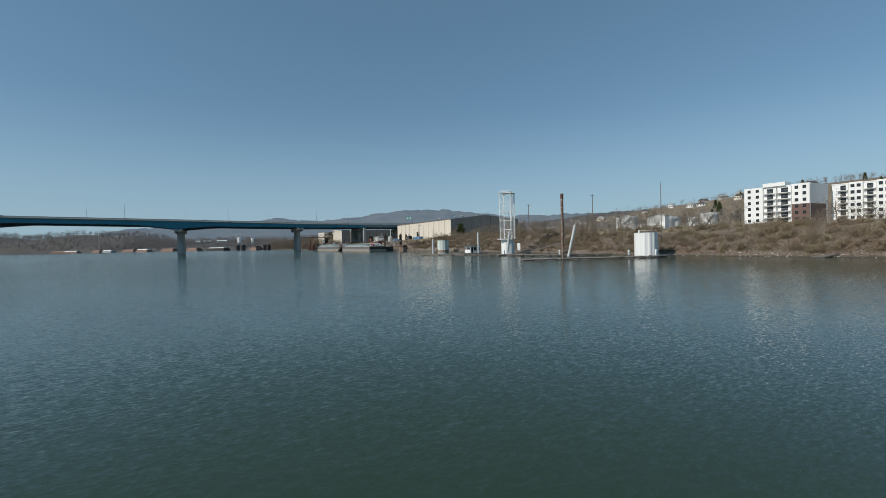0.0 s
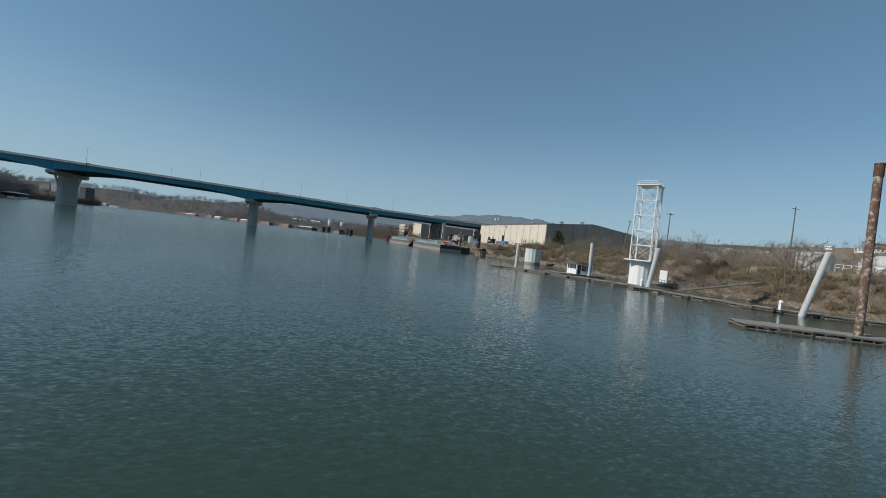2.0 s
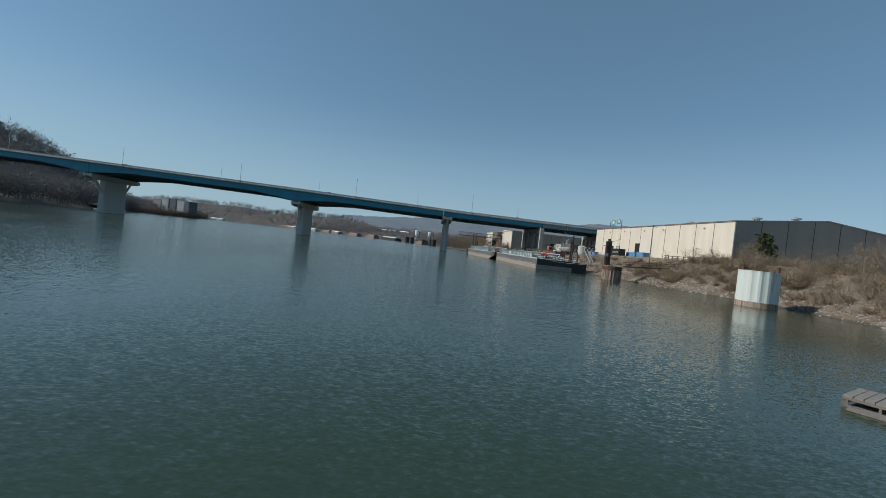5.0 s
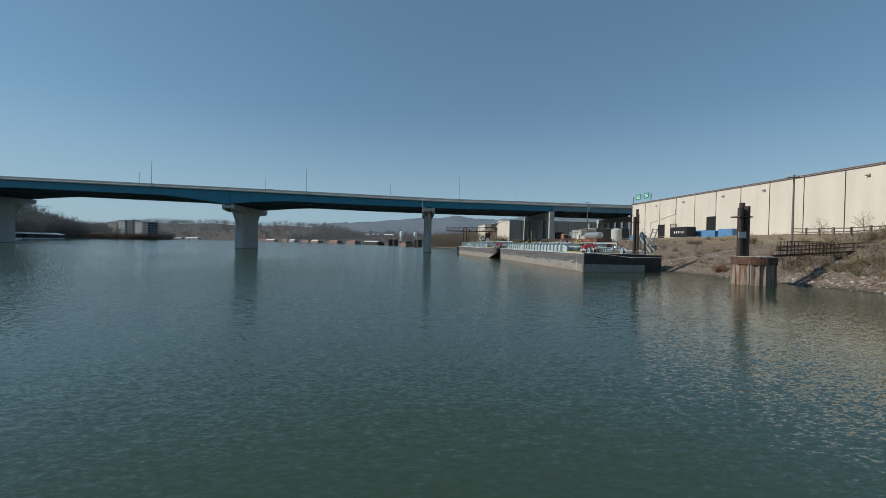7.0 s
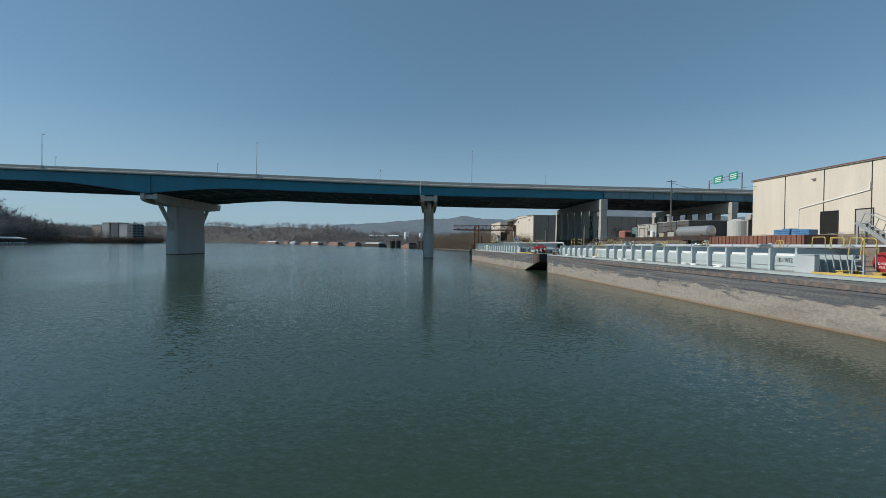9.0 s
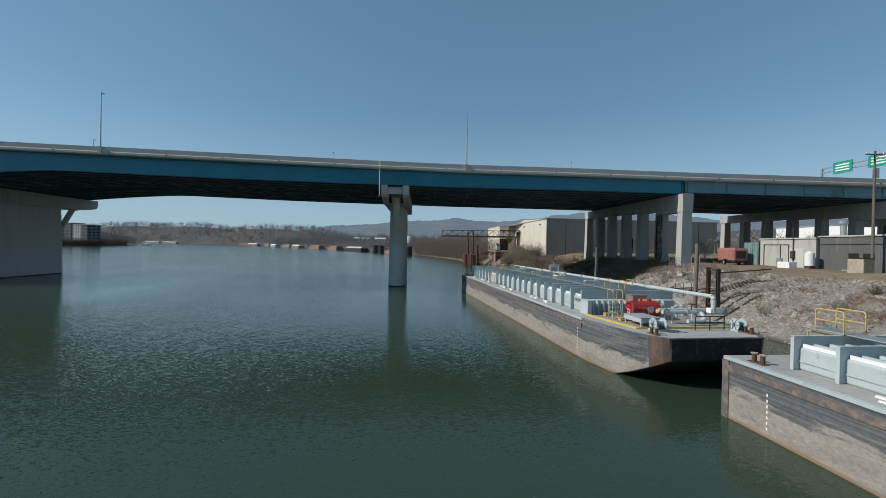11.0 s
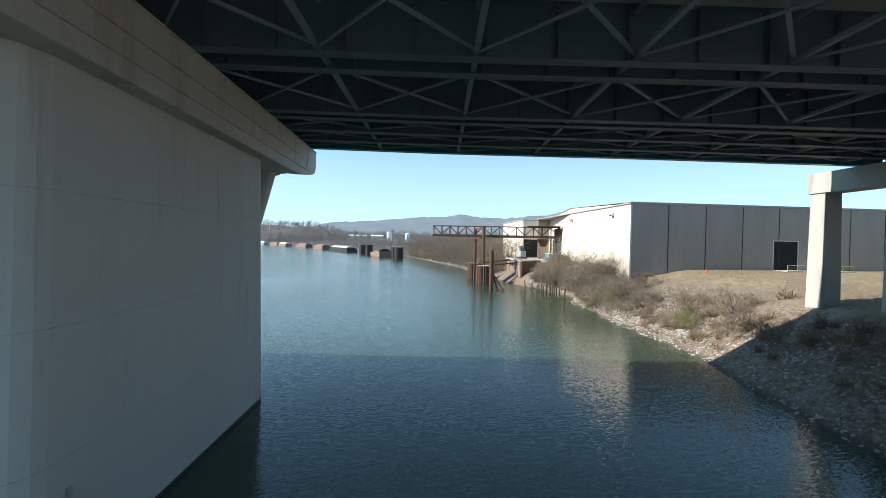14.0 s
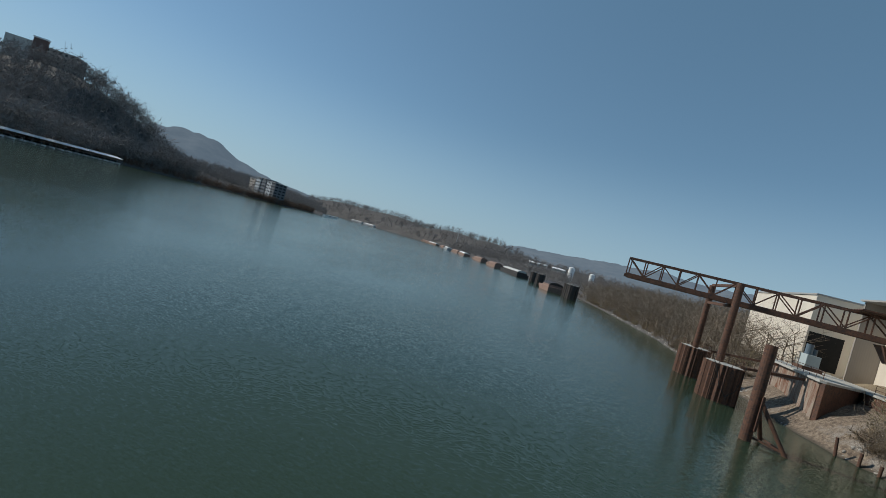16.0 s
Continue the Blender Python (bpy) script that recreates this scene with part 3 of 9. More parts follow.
part("deck_slab", Geo().loft([[(s, 0.25, deck_top(s) - 1.45), (s, WIDE - 0.25, deck_top(s) - 1.45), (s, WIDE - 0.25, deck_top(s) - 1.12), (s, 0.25, deck_top(s) - 1.12)] for s in ss]), CONCRETE, bridge, "concrete deck slab")
part("road_surface", Geo().loft([[(s, 0.7, deck_top(s) - 1.116), (s, WIDE - 0.7, deck_top(s) - 1.116), (s, WIDE - 0.7, deck_top(s) - 1.06), (s, 0.7, deck_top(s) - 1.06)] for s in ss]), ASPHALT, bridge, "asphalt carriageway")


def parapet(w, sign):
    return Geo().loft([[(s, w + sign * a, deck_top(s) + z) for a, z in ((0.0, -1.30), (0.0, -0.95), (0.10, -0.8), (0.10, 0.0), (0.36, 0.0), (0.40, -0.85), (0.55, -1.1), (0.6, -1.30))] for s in ss])


part("parapet", parapet(0.02, 1), PARAPET, bridge, "long pale concrete parapet")
part("parapet", parapet(WIDE - 0.02, -1), PARAPET, bridge, "long pale concrete parapet")
part("median_barrier", Geo().loft([[(s, WIDE / 2 + a, deck_top(s) - z) for a, z in ((-0.3, 1.055), (-0.1, 0.2), (0.1, 0.2), (0.3, 1.055))] for s in ss]), PARAPET, bridge)
# drain spouts below the parapet
spout = Geo().rod((0, -0.16, 0), (0, 0.02, 0), 0.09, n=8).mesh("drain_spout", BLACK)
for s in range(-180, 161, 10):
    part("drain_spout", spout, BLACK, bridge, at=pose(s + 0.3, 0.0, deck_top(s + 0.3) - 0.92))
# cross frames between the girders, and flat cross bracing in the bays
BAY = 7.0


def cross_frame(wide, depth):
    """Lower and upper strut; the narrow gaps have two upright diagonals as well."""
    g = Geo()
    z0, z1 = 0.22, depth - 0.35
    g.bar((0, 0.05, z0), (0, wide - 0.05, z0), 0.24, 0.2)
    g.bar((0, 0.05, z1), (0, wide - 0.05, z1), 0.16)
    if wide < 4:
        g.bar((0, 0.05, z0), (0, wide - 0.05, z1), 0.1)
        g.bar((0, wide - 0.05, z0), (0, 0.05, z1), 0.1)
    return g.mesh("cross_frame", BRACE)


def lateral(wide, sign):
    y0, y1 = (0.2, wide - 0.2) if sign > 0 else (wide - 0.2, 0.2)
    return Geo().bar((0, y0, 0.05 * sign), (BAY, y1, 0.05 * sign), 0.17 if sign > 0 else 0.1, 0.11).mesh("lateral_brace", BRACE)


frames, braces = {}, {}
for s in [1.4 + BAY * k for k in range(-20, 8)] + [57.0 + BAY * k for k in range(7)]:
    d = round(girder_depth(s) - 1.45, 1)
    base = deck_top(s) - girder_depth(s)
    tilt = -math.degrees(math.atan2(deck_top(s + BAY) - girder_depth(s + BAY) - base, BAY))
    for k in range(LAST):
        wide = round(GIRDERS[k + 1] - GIRDERS[k], 2)
        if s < -60 and k > 5:
            continue
        if (wide, d) not in frames:
            frames[wide, d] = cross_frame(wide, d)
        part("cross_frame", frames[wide, d], BRACE, bridge, at=pose(s, GIRDERS[k], base))
        if wide > 2.9 and -90 < s < 47:
            for sign in (1, -1):
                if (wide, sign) not in braces:
                    braces[wide, sign] = lateral(wide, sign)
                part("lateral_brace", braces[wide, sign], BRACE, bridge, at=pose(s, GIRDERS[k], base + 0.22, 0, tilt, 0))


def ring(a, b, taper, z, n=10):
    """A long oval, half a wide along y and half b thick along x, at height z."""
    a, b = a - taper, b - taper * 0.3
    pts = []
    for sgn in (1, -1):
        for k in range(n + 1):
            t = math.pi * k / n
            pts.append((b * math.cos(t) * sgn, sgn * (a - b * 0.9 + 0.9 * b * math.sin(t)), z))
    return pts


def bridge_pier(s, ztop, thick=1.75):
    """A pier with a long oval shaft, a twin-beam hammerhead and two sloping round struts; it stands a little askew to the deck."""
    p = thing("bridge_pier", BR @ pose(s + 1.09, 0.88, 0, 0, 0, 2.27), "tall pale bridge pier with a twin-beam hammerhead", "bridge pier", "river piers")
    full, mid, half = 41.1, 21.2, 10.1
    zs = ztop - 2.9
    part("shaft", Geo().loft([[(x, y + mid, z) for x, y, _ in ring(half, thick, t, 0)] for z, t in ((-3, -0.2), (0.4, 0.0), (7.0, 0.2), (zs + 0.3, 0.5))]), CONCRETE_COAT, p, "smooth concrete shaft with joint lines", smooth=False)
    for z in (4.2, 8.4, 12.6):
        t = lerp([(0.4, 0.0), (7.0, 0.2), (zs, 0.5)], z)
        part("joint_line", Geo().loft([[(x, y + mid, zz) for x, y, _ in ring(half + 0.006, thick + 0.006, t, 0)] for zz in (z, z + 0.035)]), CONCRETE, p)
    part("waterline_stain", Geo().loft([[(x, y + mid, z) for x, y, _ in ring(half + 0.02, thick + 0.02, t, 0)] for z, t in ((-0.6, -0.02), (0.2, -0.005))]), HULL_BLACK, p, "dark waterline stain")
    part("gauge_board", Geo().box(thick - 0.06, mid - half + 2.3, 0.3, thick + 0.03, mid - half + 2.55, 3.2), GALV, p, "narrow pale water gauge")
    # twin steel beams, nearly even in depth, with rounded lower corners at their ends
    low = [(0.0, -0.02), (0.0, -1.35), (0.12, -1.75), (0.42, -2.08), (0.85, -2.25), (2.2, -2.5), (5.0, -2.85), (7.5, -2.95)]
    prof = low + [(full - y, z) for y, z in reversed(low)]
    n = len(prof)
    for x in (-1.945, 1.945):
        side = 1 if x > 0 else -1
        g = Geo().add([(x - 0.56, a, ztop + b) for a, b in prof] + [(x + 0.56, a, ztop + b) for a, b in prof],
                      [tuple(range(n)), tuple(range(2 * n - 1, n - 1, -1))] + [(j, j + n, (j + 1) % n + n, (j + 1) % n) for j in range(n)])
        beam = part("cap_beam", g, CAP_STEEL, p, "pale painted steel cap beam with bolted seams", bevel=0.04)
        face = x + side * 0.56
        for z, a in ((-1.35, 6.0), (-2.25, 2.2)):
            part("stiffener_rib", Geo().box(face, a, ztop + z, face + side * 0.09, full - a, ztop + z + 0.06), CAP_STEEL, beam)
        part("top_lip", Geo().box(face, 0.1, ztop - 0.14, face + side * 0.07, full - 0.1, ztop - 0.06), CAP_STEEL, beam)
        for a in (6.5, 13.5, full - 13.5, full - 6.5, full - 3.0):
            part("splice_plate", Geo().box(face, a - 0.16, ztop - 2.1, face + side * 0.02, a + 0.16, ztop - 0.25), CAP_STEEL, beam)
        for a in (3.0, full - 3.0):
            part("bracket", Geo().bar((face, a - 0.3, ztop - 1.9), (face, a + 0.3, ztop - 1.1), 0.12, 0.1), GALV, beam)
    for y in (0.55, 7.5, 13.5, 29.5, full - 7.5, full - 0.55):
        d = part("diaphragm", Geo().box(-1.386, y - 0.06, ztop - 1.55, 1.386, y + 0.06, ztop - 0.45), CAP_STEEL, p, "recessed cross plate between the beams")
        part("flange", Geo().box(-1.386, y - 0.25, ztop - 0.45, 1.386, y + 0.25, ztop - 0.35).box(-1.386, y - 0.25, ztop - 1.65, 1.386, y + 0.25, ztop - 1.55), CAP_STEEL, d)
    part("pier_head", Geo().box(-1.38, mid - half + 1.6, zs - 0.2, 1.38, mid + half - 1.6, ztop - 0.9), CONCRETE_COAT, p)
    for a, b in ((5.2, mid - half + 1.6), (mid + half - 1.6, full - 5.2)):
        part("soffit_plate", Geo().box(-1.386, a, zs - 0.02, 1.386, b, zs + 0.04), CAP_STEEL, p)
    for y0, y1 in ((4.9, mid - half + 0.1), (full - 4.9, mid + half - 0.1)):
        sg = 1 if y1 > y0 else -1
        strut = part("strut", Geo().rod((0, y0, zs + 1.0), (0, y1, ztop - 8.9), 0.64, 0.64, 18), CONCRETE_COAT, p, "sloping round strut")
        part("strut_collar", Geo().rod((0, y0 - 0.35 * sg, zs + 1.4), (0, y0 + 0.1 * sg, zs + 0.2), 0.92, 0.86, 8), CAP_STEEL, strut, "heavy faceted bearing collar")
        part("strut_clevis", Geo().box(-0.95, y0 - 0.75, zs + 1.0, 0.95, y0 + 0.35, zs + 1.5), CAP_STEEL, strut)
        part("strut_seat", Geo().rod((0, y1 - 0.45 * sg, ztop - 8.2), (0, y1 + 0.9 * sg, ztop - 10.4), 0.75, 1.25, 18), CONCRETE_COAT, strut, "rounded concrete strut seat")
    return p


for s in PIERS:
    bridge_pier(s, deck_top(s) - girder_depth(s) - 0.07, 1.75 if s == 0 else 2.1)


def bent(x, y0, y1, n, top, ground_z):
    b = thing("bridge_bent", pose(x, y0, 0, 0, 0, -1.7), "row of tall concrete columns under a stepped cap beam", "bridge pier", "land bents")
    step = (y1 - y0) / (n - 1)
    for k in range(n):
        y = k * step
        zt = top + 0.0 - 0.01 * k
        part("column", Geo().loft([[(-a, y - c, z), (a, y - c, z), (a, y + c, z), (-a, y + c, z)] for z, a, c in ((ground_z - 1.5, 1.05, 0.86), (zt - 1.0, 0.86, 0.78))]), CONCRETE, b, bevel=0.05)
    for k in range(n - 1):
        d = (3.3, 2.6, 2.3, 2.1, 2.0, 2.0)[min(k, 5)]
        part("cap_beam", Geo().box(-1.0, k * step - (1.0 if k == 0 else -0.004), top - d, 1.0, (k + 1) * step + (1.0 if k == n - 2 else 0), top - 0.002 * k), CONCRETE, b, bevel=0.04)
    return b


bent(125.8, 361.0, 404.5, 7, 18.95, 6.6)
bent(165.0, 358.0, 402.0, 7, 18.6, 6.6)
bent(203.0, 355.5, 399.5, 7, 18.3, 6.6)


def lamp_post(s, w, tall=9.6, arm=1):
    p = thing("street_lamp", BR @ pose(s, w, deck_top(s)), "slim pale metal bridge street lamp", "street lamp", "bridge lamps")
    part("pole", Geo().rod((0, 0, -0.6), (0, 0, tall), 0.12, 0.07, 8), GALV, p)
    part("base_block", Geo().box(-0.3, -0.28, -1.25, 0.3, 0.22, 0.02), PARAPET, p)
    part("lamp_head", Geo().box(-0.12, 0, tall - 0.05, 0.12, 0.75 * arm, tall + 0.07), GALV, p)
    return p


for s in (-249, -184, -117, -51.5, 14.0):
    lamp_post(s, 0.18)
for s in (-150, -85, -20, 46):
    lamp_post(s, WIDE - 0.18)

# navigation light hung over the side at the pier
nav = thing("navigation_light", BR @ pose(-1.6, 0, deck_top(-1.6)), "red navigation light on a hanging white pole", "navigation light")
part("pole", Geo().rod((0, -0.18, 0.05), (0, -0.18, -6.2), 0.05, n=8), WHITE, nav)
part("bracket", Geo().bar((0, -0.2, -0.3), (0, 0.1, -0.3), 0.08), WHITE, nav)
part("red_lamp", Geo().rod((0, -0.18, -6.6), (0, -0.18, -6.2), 0.16, 0.16, 10), RED, nav)

# highway sign gantry and cars on the deck
sg = thing("highway_sign_gantry", BR @ pose(100, 6, deck_top(100) - 1.1), "steel highway gantry with green direction signs", "road sign")
part("truss", Geo().bar((0, 0, 6.2), (0, 17, 6.2), 0.25).bar((0, 0, 7.2), (0, 17, 7.2), 0.25).bar((0, 0, 0), (0, 0, 7.3), 0.35).bar((0, 17, 0), (0, 17, 7.3), 0.35), GALV, sg)
for y, wide in ((3.6, 4.2), (11.5, 4.6)):
    b = part("sign_board", Geo().box(-0.35, y - wide / 2, 5.4, -0.25, y + wide / 2, 8.0), GREEN, sg, "green sign board with white lettering")
    for z in (7.3, 6.7, 6.1):
        part("lettering", Geo().box(-0.37, y - wide * 0.36, z - 0.14, -0.352, y + wide * 0.36, z + 0.14), WHITE, b)


def car(s, w, turn, paint, kind="car"):
    c = thing(kind, BR @ pose(s, w, deck_top(s) - 1.056, 0, 0, turn), "car driving along the bridge" if kind == "car" else "white van on the bridge", kind)
    L, h = (4.6, 1.45) if kind == "car" else (5.6, 2.2)
    part("body", Geo().loft([[(x, y, z) for y, z in ((-0.9, 0.35), (0.9, 0.35), (0.88, zz), (-0.88, zz))] for x, zz in ((-L / 2, 0.75), (-L / 2 + 0.2, 0.9), (L / 2 - 0.25, 0.85), (L / 2, 0.65))]), paint, c)
    part("cabin", Geo().loft([[(x0, -0.85, 0.86), (x1, -0.85, 0.86), (x1, 0.85, 0.86), (x0, 0.85, 0.86)] if z < 1 else [(x0 + 0.5, -0.7, z), (x1 - 0.7, -0.7, z), (x1 - 0.7, 0.7, z), (x0 + 0.5, 0.7, z)] for z in (0.86, h) for x0, x1 in ((-1.9, 1.2),)]), GLASS, c)
    for x in (-1.4, 1.4):
        for y in (-0.8, 0.8):
            part("wheel", Geo().rod((x, y - 0.1, 0.33), (x, y + 0.1, 0.33), 0.33, n=12), BLACK, c)


SILVER = plain("silver_car_paint", (0.35, 0.36, 0.37), 0.3, 0.5, 0.05)
car(-68, 3.5, 180, BLACK)
car(40, 3.8, 180, BLACK)
car(-185, 3.6, 180, WHITE)

# ---- barges ----
HALF, DECKZ = 5.33, 3.15
WALK = plain("grey_grating_paint", (0.33, 0.35, 0.36), 0.6, 0.0, 0.15, 1.0, 14, dirt=(0.22, 0.20, 0.18), dirt_at=0.66)
TAN_DECK = plain("tan_deck_paint", (0.33, 0.295, 0.25), 0.8, 0, 0.2, 1.0, 12, dirt=(0.22, 0.18, 0.15), dirt_at=0.62)
BRASSY = plain("weathered_brown_metal", (0.30, 0.25, 0.215), 0.45, 0.3, 0.3, 1.5, 9, dirt=(0.30, 0.15, 0.08), dirt_at=0.58)
PIPE_PALE = plain("pale_pipe_paint", (0.46, 0.51, 0.53), 0.5, 0, 0.15, 0.8, 10, dirt=(0.36, 0.32, 0.28), dirt_at=0.68)


def rail(g, a, b, h=1.05, posts=2, r=0.035):
    """A guard rail of two bars with posts from a to b."""
    a, b = Vector(a), Vector(b)
    for z in (h, h * 0.55):
        g.rod(a + Vector((0, 0, z)), b + Vector((0, 0, z)), r, n=6)
    for k in range(posts):
        p = a.lerp(b, k / max(1, posts - 1))
        g.rod(p, p + Vector((0, 0, h)), r, n=6)
    return g


STRAKE = plain("rusty_strake_paint", (0.22, 0.165, 0.135), 0.75, 0, 0.35, 1.2, 9, dirt=(0.105, 0.105, 0.108), dirt_at=0.48)
BOWRUST = plain("orange_rusted_bow_steel", (0.17, 0.105, 0.075), 0.8, 0, 0.4, 1.0, 8, dirt=(0.10, 0.09, 0.082), dirt_at=0.5)
CAP = plain("worn_yellowish_steel_cap", (0.40, 0.36, 0.27), 0.7, 0, 0.3, 2.0, 10, dirt=(0.2, 0.12, 0.08))


def tank_barge(m, rake, first, count, label, number, box_h, rise):
    """A tank barge: local y runs along it from the south end (0) to 59.4; the rake, if any, is at the south end."""
    L = 59.4
    b = thing("tank_barge", m, label, "barge", "moored tank barges")
    g = Geo()
    if rake:
        ringsy = [(0.9, 1.75, 2.3), (1.15, 1.55, 1.9), (1.9, 1.1, 1.4), (3.2, 0.45, 0.85), (5.2, -0.3, 0.35), (8.0, -1.0, 0.06), (9.0, -1.0, 0.0), (L, -1.0, 0.0)]
    else:
        ringsy = [(0.0, -1.0, 0.0), (L, -1.0, 0.0)]
    g.loft([[(-HALF + c, y, low), (HALF - c, y, low), (HALF - c * 0.9, y, DECKZ), (-HALF + c * 0.9, y, DECKZ)] for y, low, c in ringsy])
    hull = part("hull", g, HULL, b, "grey-brown worn steel hull with rust stains", bevel=0.05)
    if not rake:
        part("end_plate", Geo().box(-HALF + 0.03, -0.02, 1.35, HALF - 0.03, 0.0, DECKZ - 0.05), HULL_BLACK, hull, "black upper end plating")
    else:
        part("rake_plate", Geo().loft([[(-HALF + c + 0.1, y, low - 0.015), (HALF - c - 0.1, y, low - 0.015), (HALF - c - 0.1, y, low + 0.02), (-HALF + c + 0.1, y, low + 0.02)] for y, low, c in ringsy[:6]]), HULL_BLACK, hull, "black raked bow plating")
        for q in (-1, 1):
            part("bow_corner", Geo().loft([[(q * (HALF - c + 0.012), y, low), (q * (HALF - c - 0.05), y, low), (q * (HALF - c * 0.9 - 0.05), y, DECKZ - 0.02), (q * (HALF - c * 0.9 + 0.012), y, DECKZ - 0.02)] for y, low, c in ringsy[:3]]), BOWRUST, hull, "orange rusted bow corner")
        part("end_plate", Geo().box(-HALF + 2.2, 0.86, 1.78, HALF - 2.2, 0.898, DECKZ - 0.05), HULL_BLACK, hull, "black end plating")
    part("end_plate", Geo().box(-HALF + 0.03, L, 0.0, HALF - 0.03, L + 0.02, DECKZ - 0.05), HULL_BLACK, hull, "black end plating")
    for x in (-1, 1):
        part("rubbing_strake", Geo().box(x * HALF - (0.06 if x < 0 else 0), 8.5 if rake else 0.1, 2.45, x * HALF + (0.06 if x > 0 else 0), L - 0.1, 2.75), STRAKE, hull, "worn rusty rubbing strake")
        part("deck_edge", Geo().box(x * HALF - (0.05 if x < 0 else 0.16), 8.5 if rake else 0.05, DECKZ - 0.14, x * HALF + (0.05 if x > 0 else 0.16), L - 0.05, DECKZ + 0.03), DECK_PALE, hull)
    if not rake:
        part("corner_plate", Geo().box(-HALF - 0.05, -0.03, -0.4, -HALF + 0.12, 0.5, DECKZ - 0.15), STRAKE, hull, "pale rust-brown corner plate", bevel=0.04)
        for x in (-1, 1):
            part("corner_plate", Geo().box(x * HALF - (0.07 if x < 0 else 0.4), L - 0.42, -0.4, x * HALF + (0.07 if x > 0 else 0.4), L + 0.03, DECKZ - 0.15), STRAKE, hull, "rust-brown corner plate", bevel=0.04)
    outline = [(-HALF + 0.17, L - 0.05), (-HALF + 0.17, 8.5), (-HALF + 0.55, 5.2), (-HALF + 1.0, 3.2), (-HALF + 1.5, 1.95), (-HALF + 2.3, 1.0), (HALF - 2.3, 1.0), (HALF - 1.5, 1.95), (HALF - 1.0, 3.2), (HALF - 0.55, 5.2), (HALF - 0.17, 8.5), (HALF - 0.17, L - 0.05)]
    if not rake:
        outline = [(-HALF + 0.17, L - 0.05), (-HALF + 0.17, 0.1), (HALF - 0.17, 0.1), (HALF - 0.17, L - 0.05)]
    part("deck_plate", Geo().prism(outline, DECKZ, DECKZ + 0.012), DECK_GREY, b, "scuffed grey steel deck")
    # cargo trunk with its cross frames
    z0 = DECKZ + 0.012
    pitch = 2.13
    last = first + pitch * count
    xw, xe = -HALF + 1.58, HALF - 1.13
    part("cargo_trunk", Geo().box(xw + 0.05, first, z0, xe - 0.05, last, z0 + box_h), DECK_PALE, b, "pale grey-blue cargo tank trunk", bevel=0.1)
    skip = {14}
    fm = Geo()
    out_w, out_e, top = xw - 0.25, xe + 0.25, box_h + rise
    fm.box(out_w, -0.03, 0, xw + 0.3, 0.03, top).box(xe - 0.3, -0.03, 0, out_e, 0.03, top)
    fm.box(xw + 0.3, -0.03, box_h - 0.15, xe - 0.3, 0.03, top)
    fm.box(out_w - 0.02, -0.09, top, out_e + 0.02, 0.09, top + 0.045)
    fm.box(out_w - 0.045, -0.085, 0, out_w, 0.085, top - 0.03).box(out_e, -0.085, 0, out_e + 0.045, 0.085, top - 0.03)
    frame_mesh = fm.mesh("trunk_frame", DECK_PALE)
    panel = Geo().box(xw + 0.16, 0.1, box_h, xw + 0.26, pitch - 0.1, box_h + 0.16).mesh("trunk_lip", WHITE)
    stringer = Geo().box(xw - 0.01, 0.04, box_h * 0.36, xw + 0.06, pitch - 0.04, box_h * 0.36 + 0.045).mesh("side_stringer", DECK_PALE)
    stiff_mesh = Geo().box(-0.04, 0.15, box_h, 0.04, pitch - 0.15, box_h + 0.13).box(-0.04, 0.15, box_h + 0.13, 0.10, pitch - 0.15, box_h + 0.15).mesh("top_stiffener", DECK_PALE)
    for k in range(count + 1):
        y = first + pitch * k
        if k not in skip:
            part("trunk_frame", frame_mesh, DECK_PALE, b, at=pose(0, y, z0))
        if k < count:
            part("trunk_lip", panel, WHITE, b, at=pose(0, y, z0))
            part("side_stringer", stringer, DECK_PALE, b, at=pose(0, y, z0))
            for q in range(9):
                part("top_stiffener", stiff_mesh, DECK_PALE, b, at=pose(xw + 0.7 + q * (xe - xw - 1.4) / 8, y, z0))
    # raised walkway, long cargo pipe
    wz = z0 + top + 0.10
    part("walkway", Geo().box(-1.55, first - 1.0, wz, -0.5, last + 2.0, wz + 0.04), WALK, b, "grey grating walkway", bevel=0.01)
    g = Geo()
    n = int((last + 2.6 - first) / 0.1)
    for k in range(n):
        y = first - 0.9 + 0.1 * k
        g.box(-1.54, y, wz + 0.04, -0.51, y + 0.035, wz + 0.047)
    part("grating_bar", g, WALK, b)
    if not rake:
        for x in (-1.6, -0.45):
            q = last - 0.2
            part("yellow_railing", Geo().pipe([(x, q, wz), (x, q, wz + 0.98), (x, q + 0.1, wz + 1.08), (x, q + 1.3, wz + 1.08), (x, q + 1.4, wz + 0.98), (x, q + 1.4, wz)], 0.035, 6).rod((x, q, wz + 0.55), (x, q + 1.4, wz + 0.55), 0.03, n=6), YELLOW, b, "yellow hoop handrail")
    g = Geo()
    for k in range(0, count + 1):
        y = first + pitch * k
        for x in (-1.45, -0.6):
            g.box(x - 0.03, y - 0.03, z0 + top + 0.045, x + 0.03, y + 0.03, wz)
    part("walkway_leg", g, DECK_GREY, b)
    px, pz = 3.25, z0 + top + 0.24
    part("cargo_pipe", Geo().rod((px, first - 6, pz), (px, last - 0.4, pz), 0.15, n=12).rod((px, last - 0.45, pz), (px, last - 0.35, pz), 0.25, n=12), PIPE_PALE, b, "long pale cargo pipe", smooth=False)
    sup = Geo().box(-0.05, -0.05, 0, 0.05, 0.05, pz - z0).box(-0.2, -0.08, pz - z0 - 0.2, 0.2, 0.08, pz - z0 - 0.14).mesh("pipe_support", DECK_PALE)
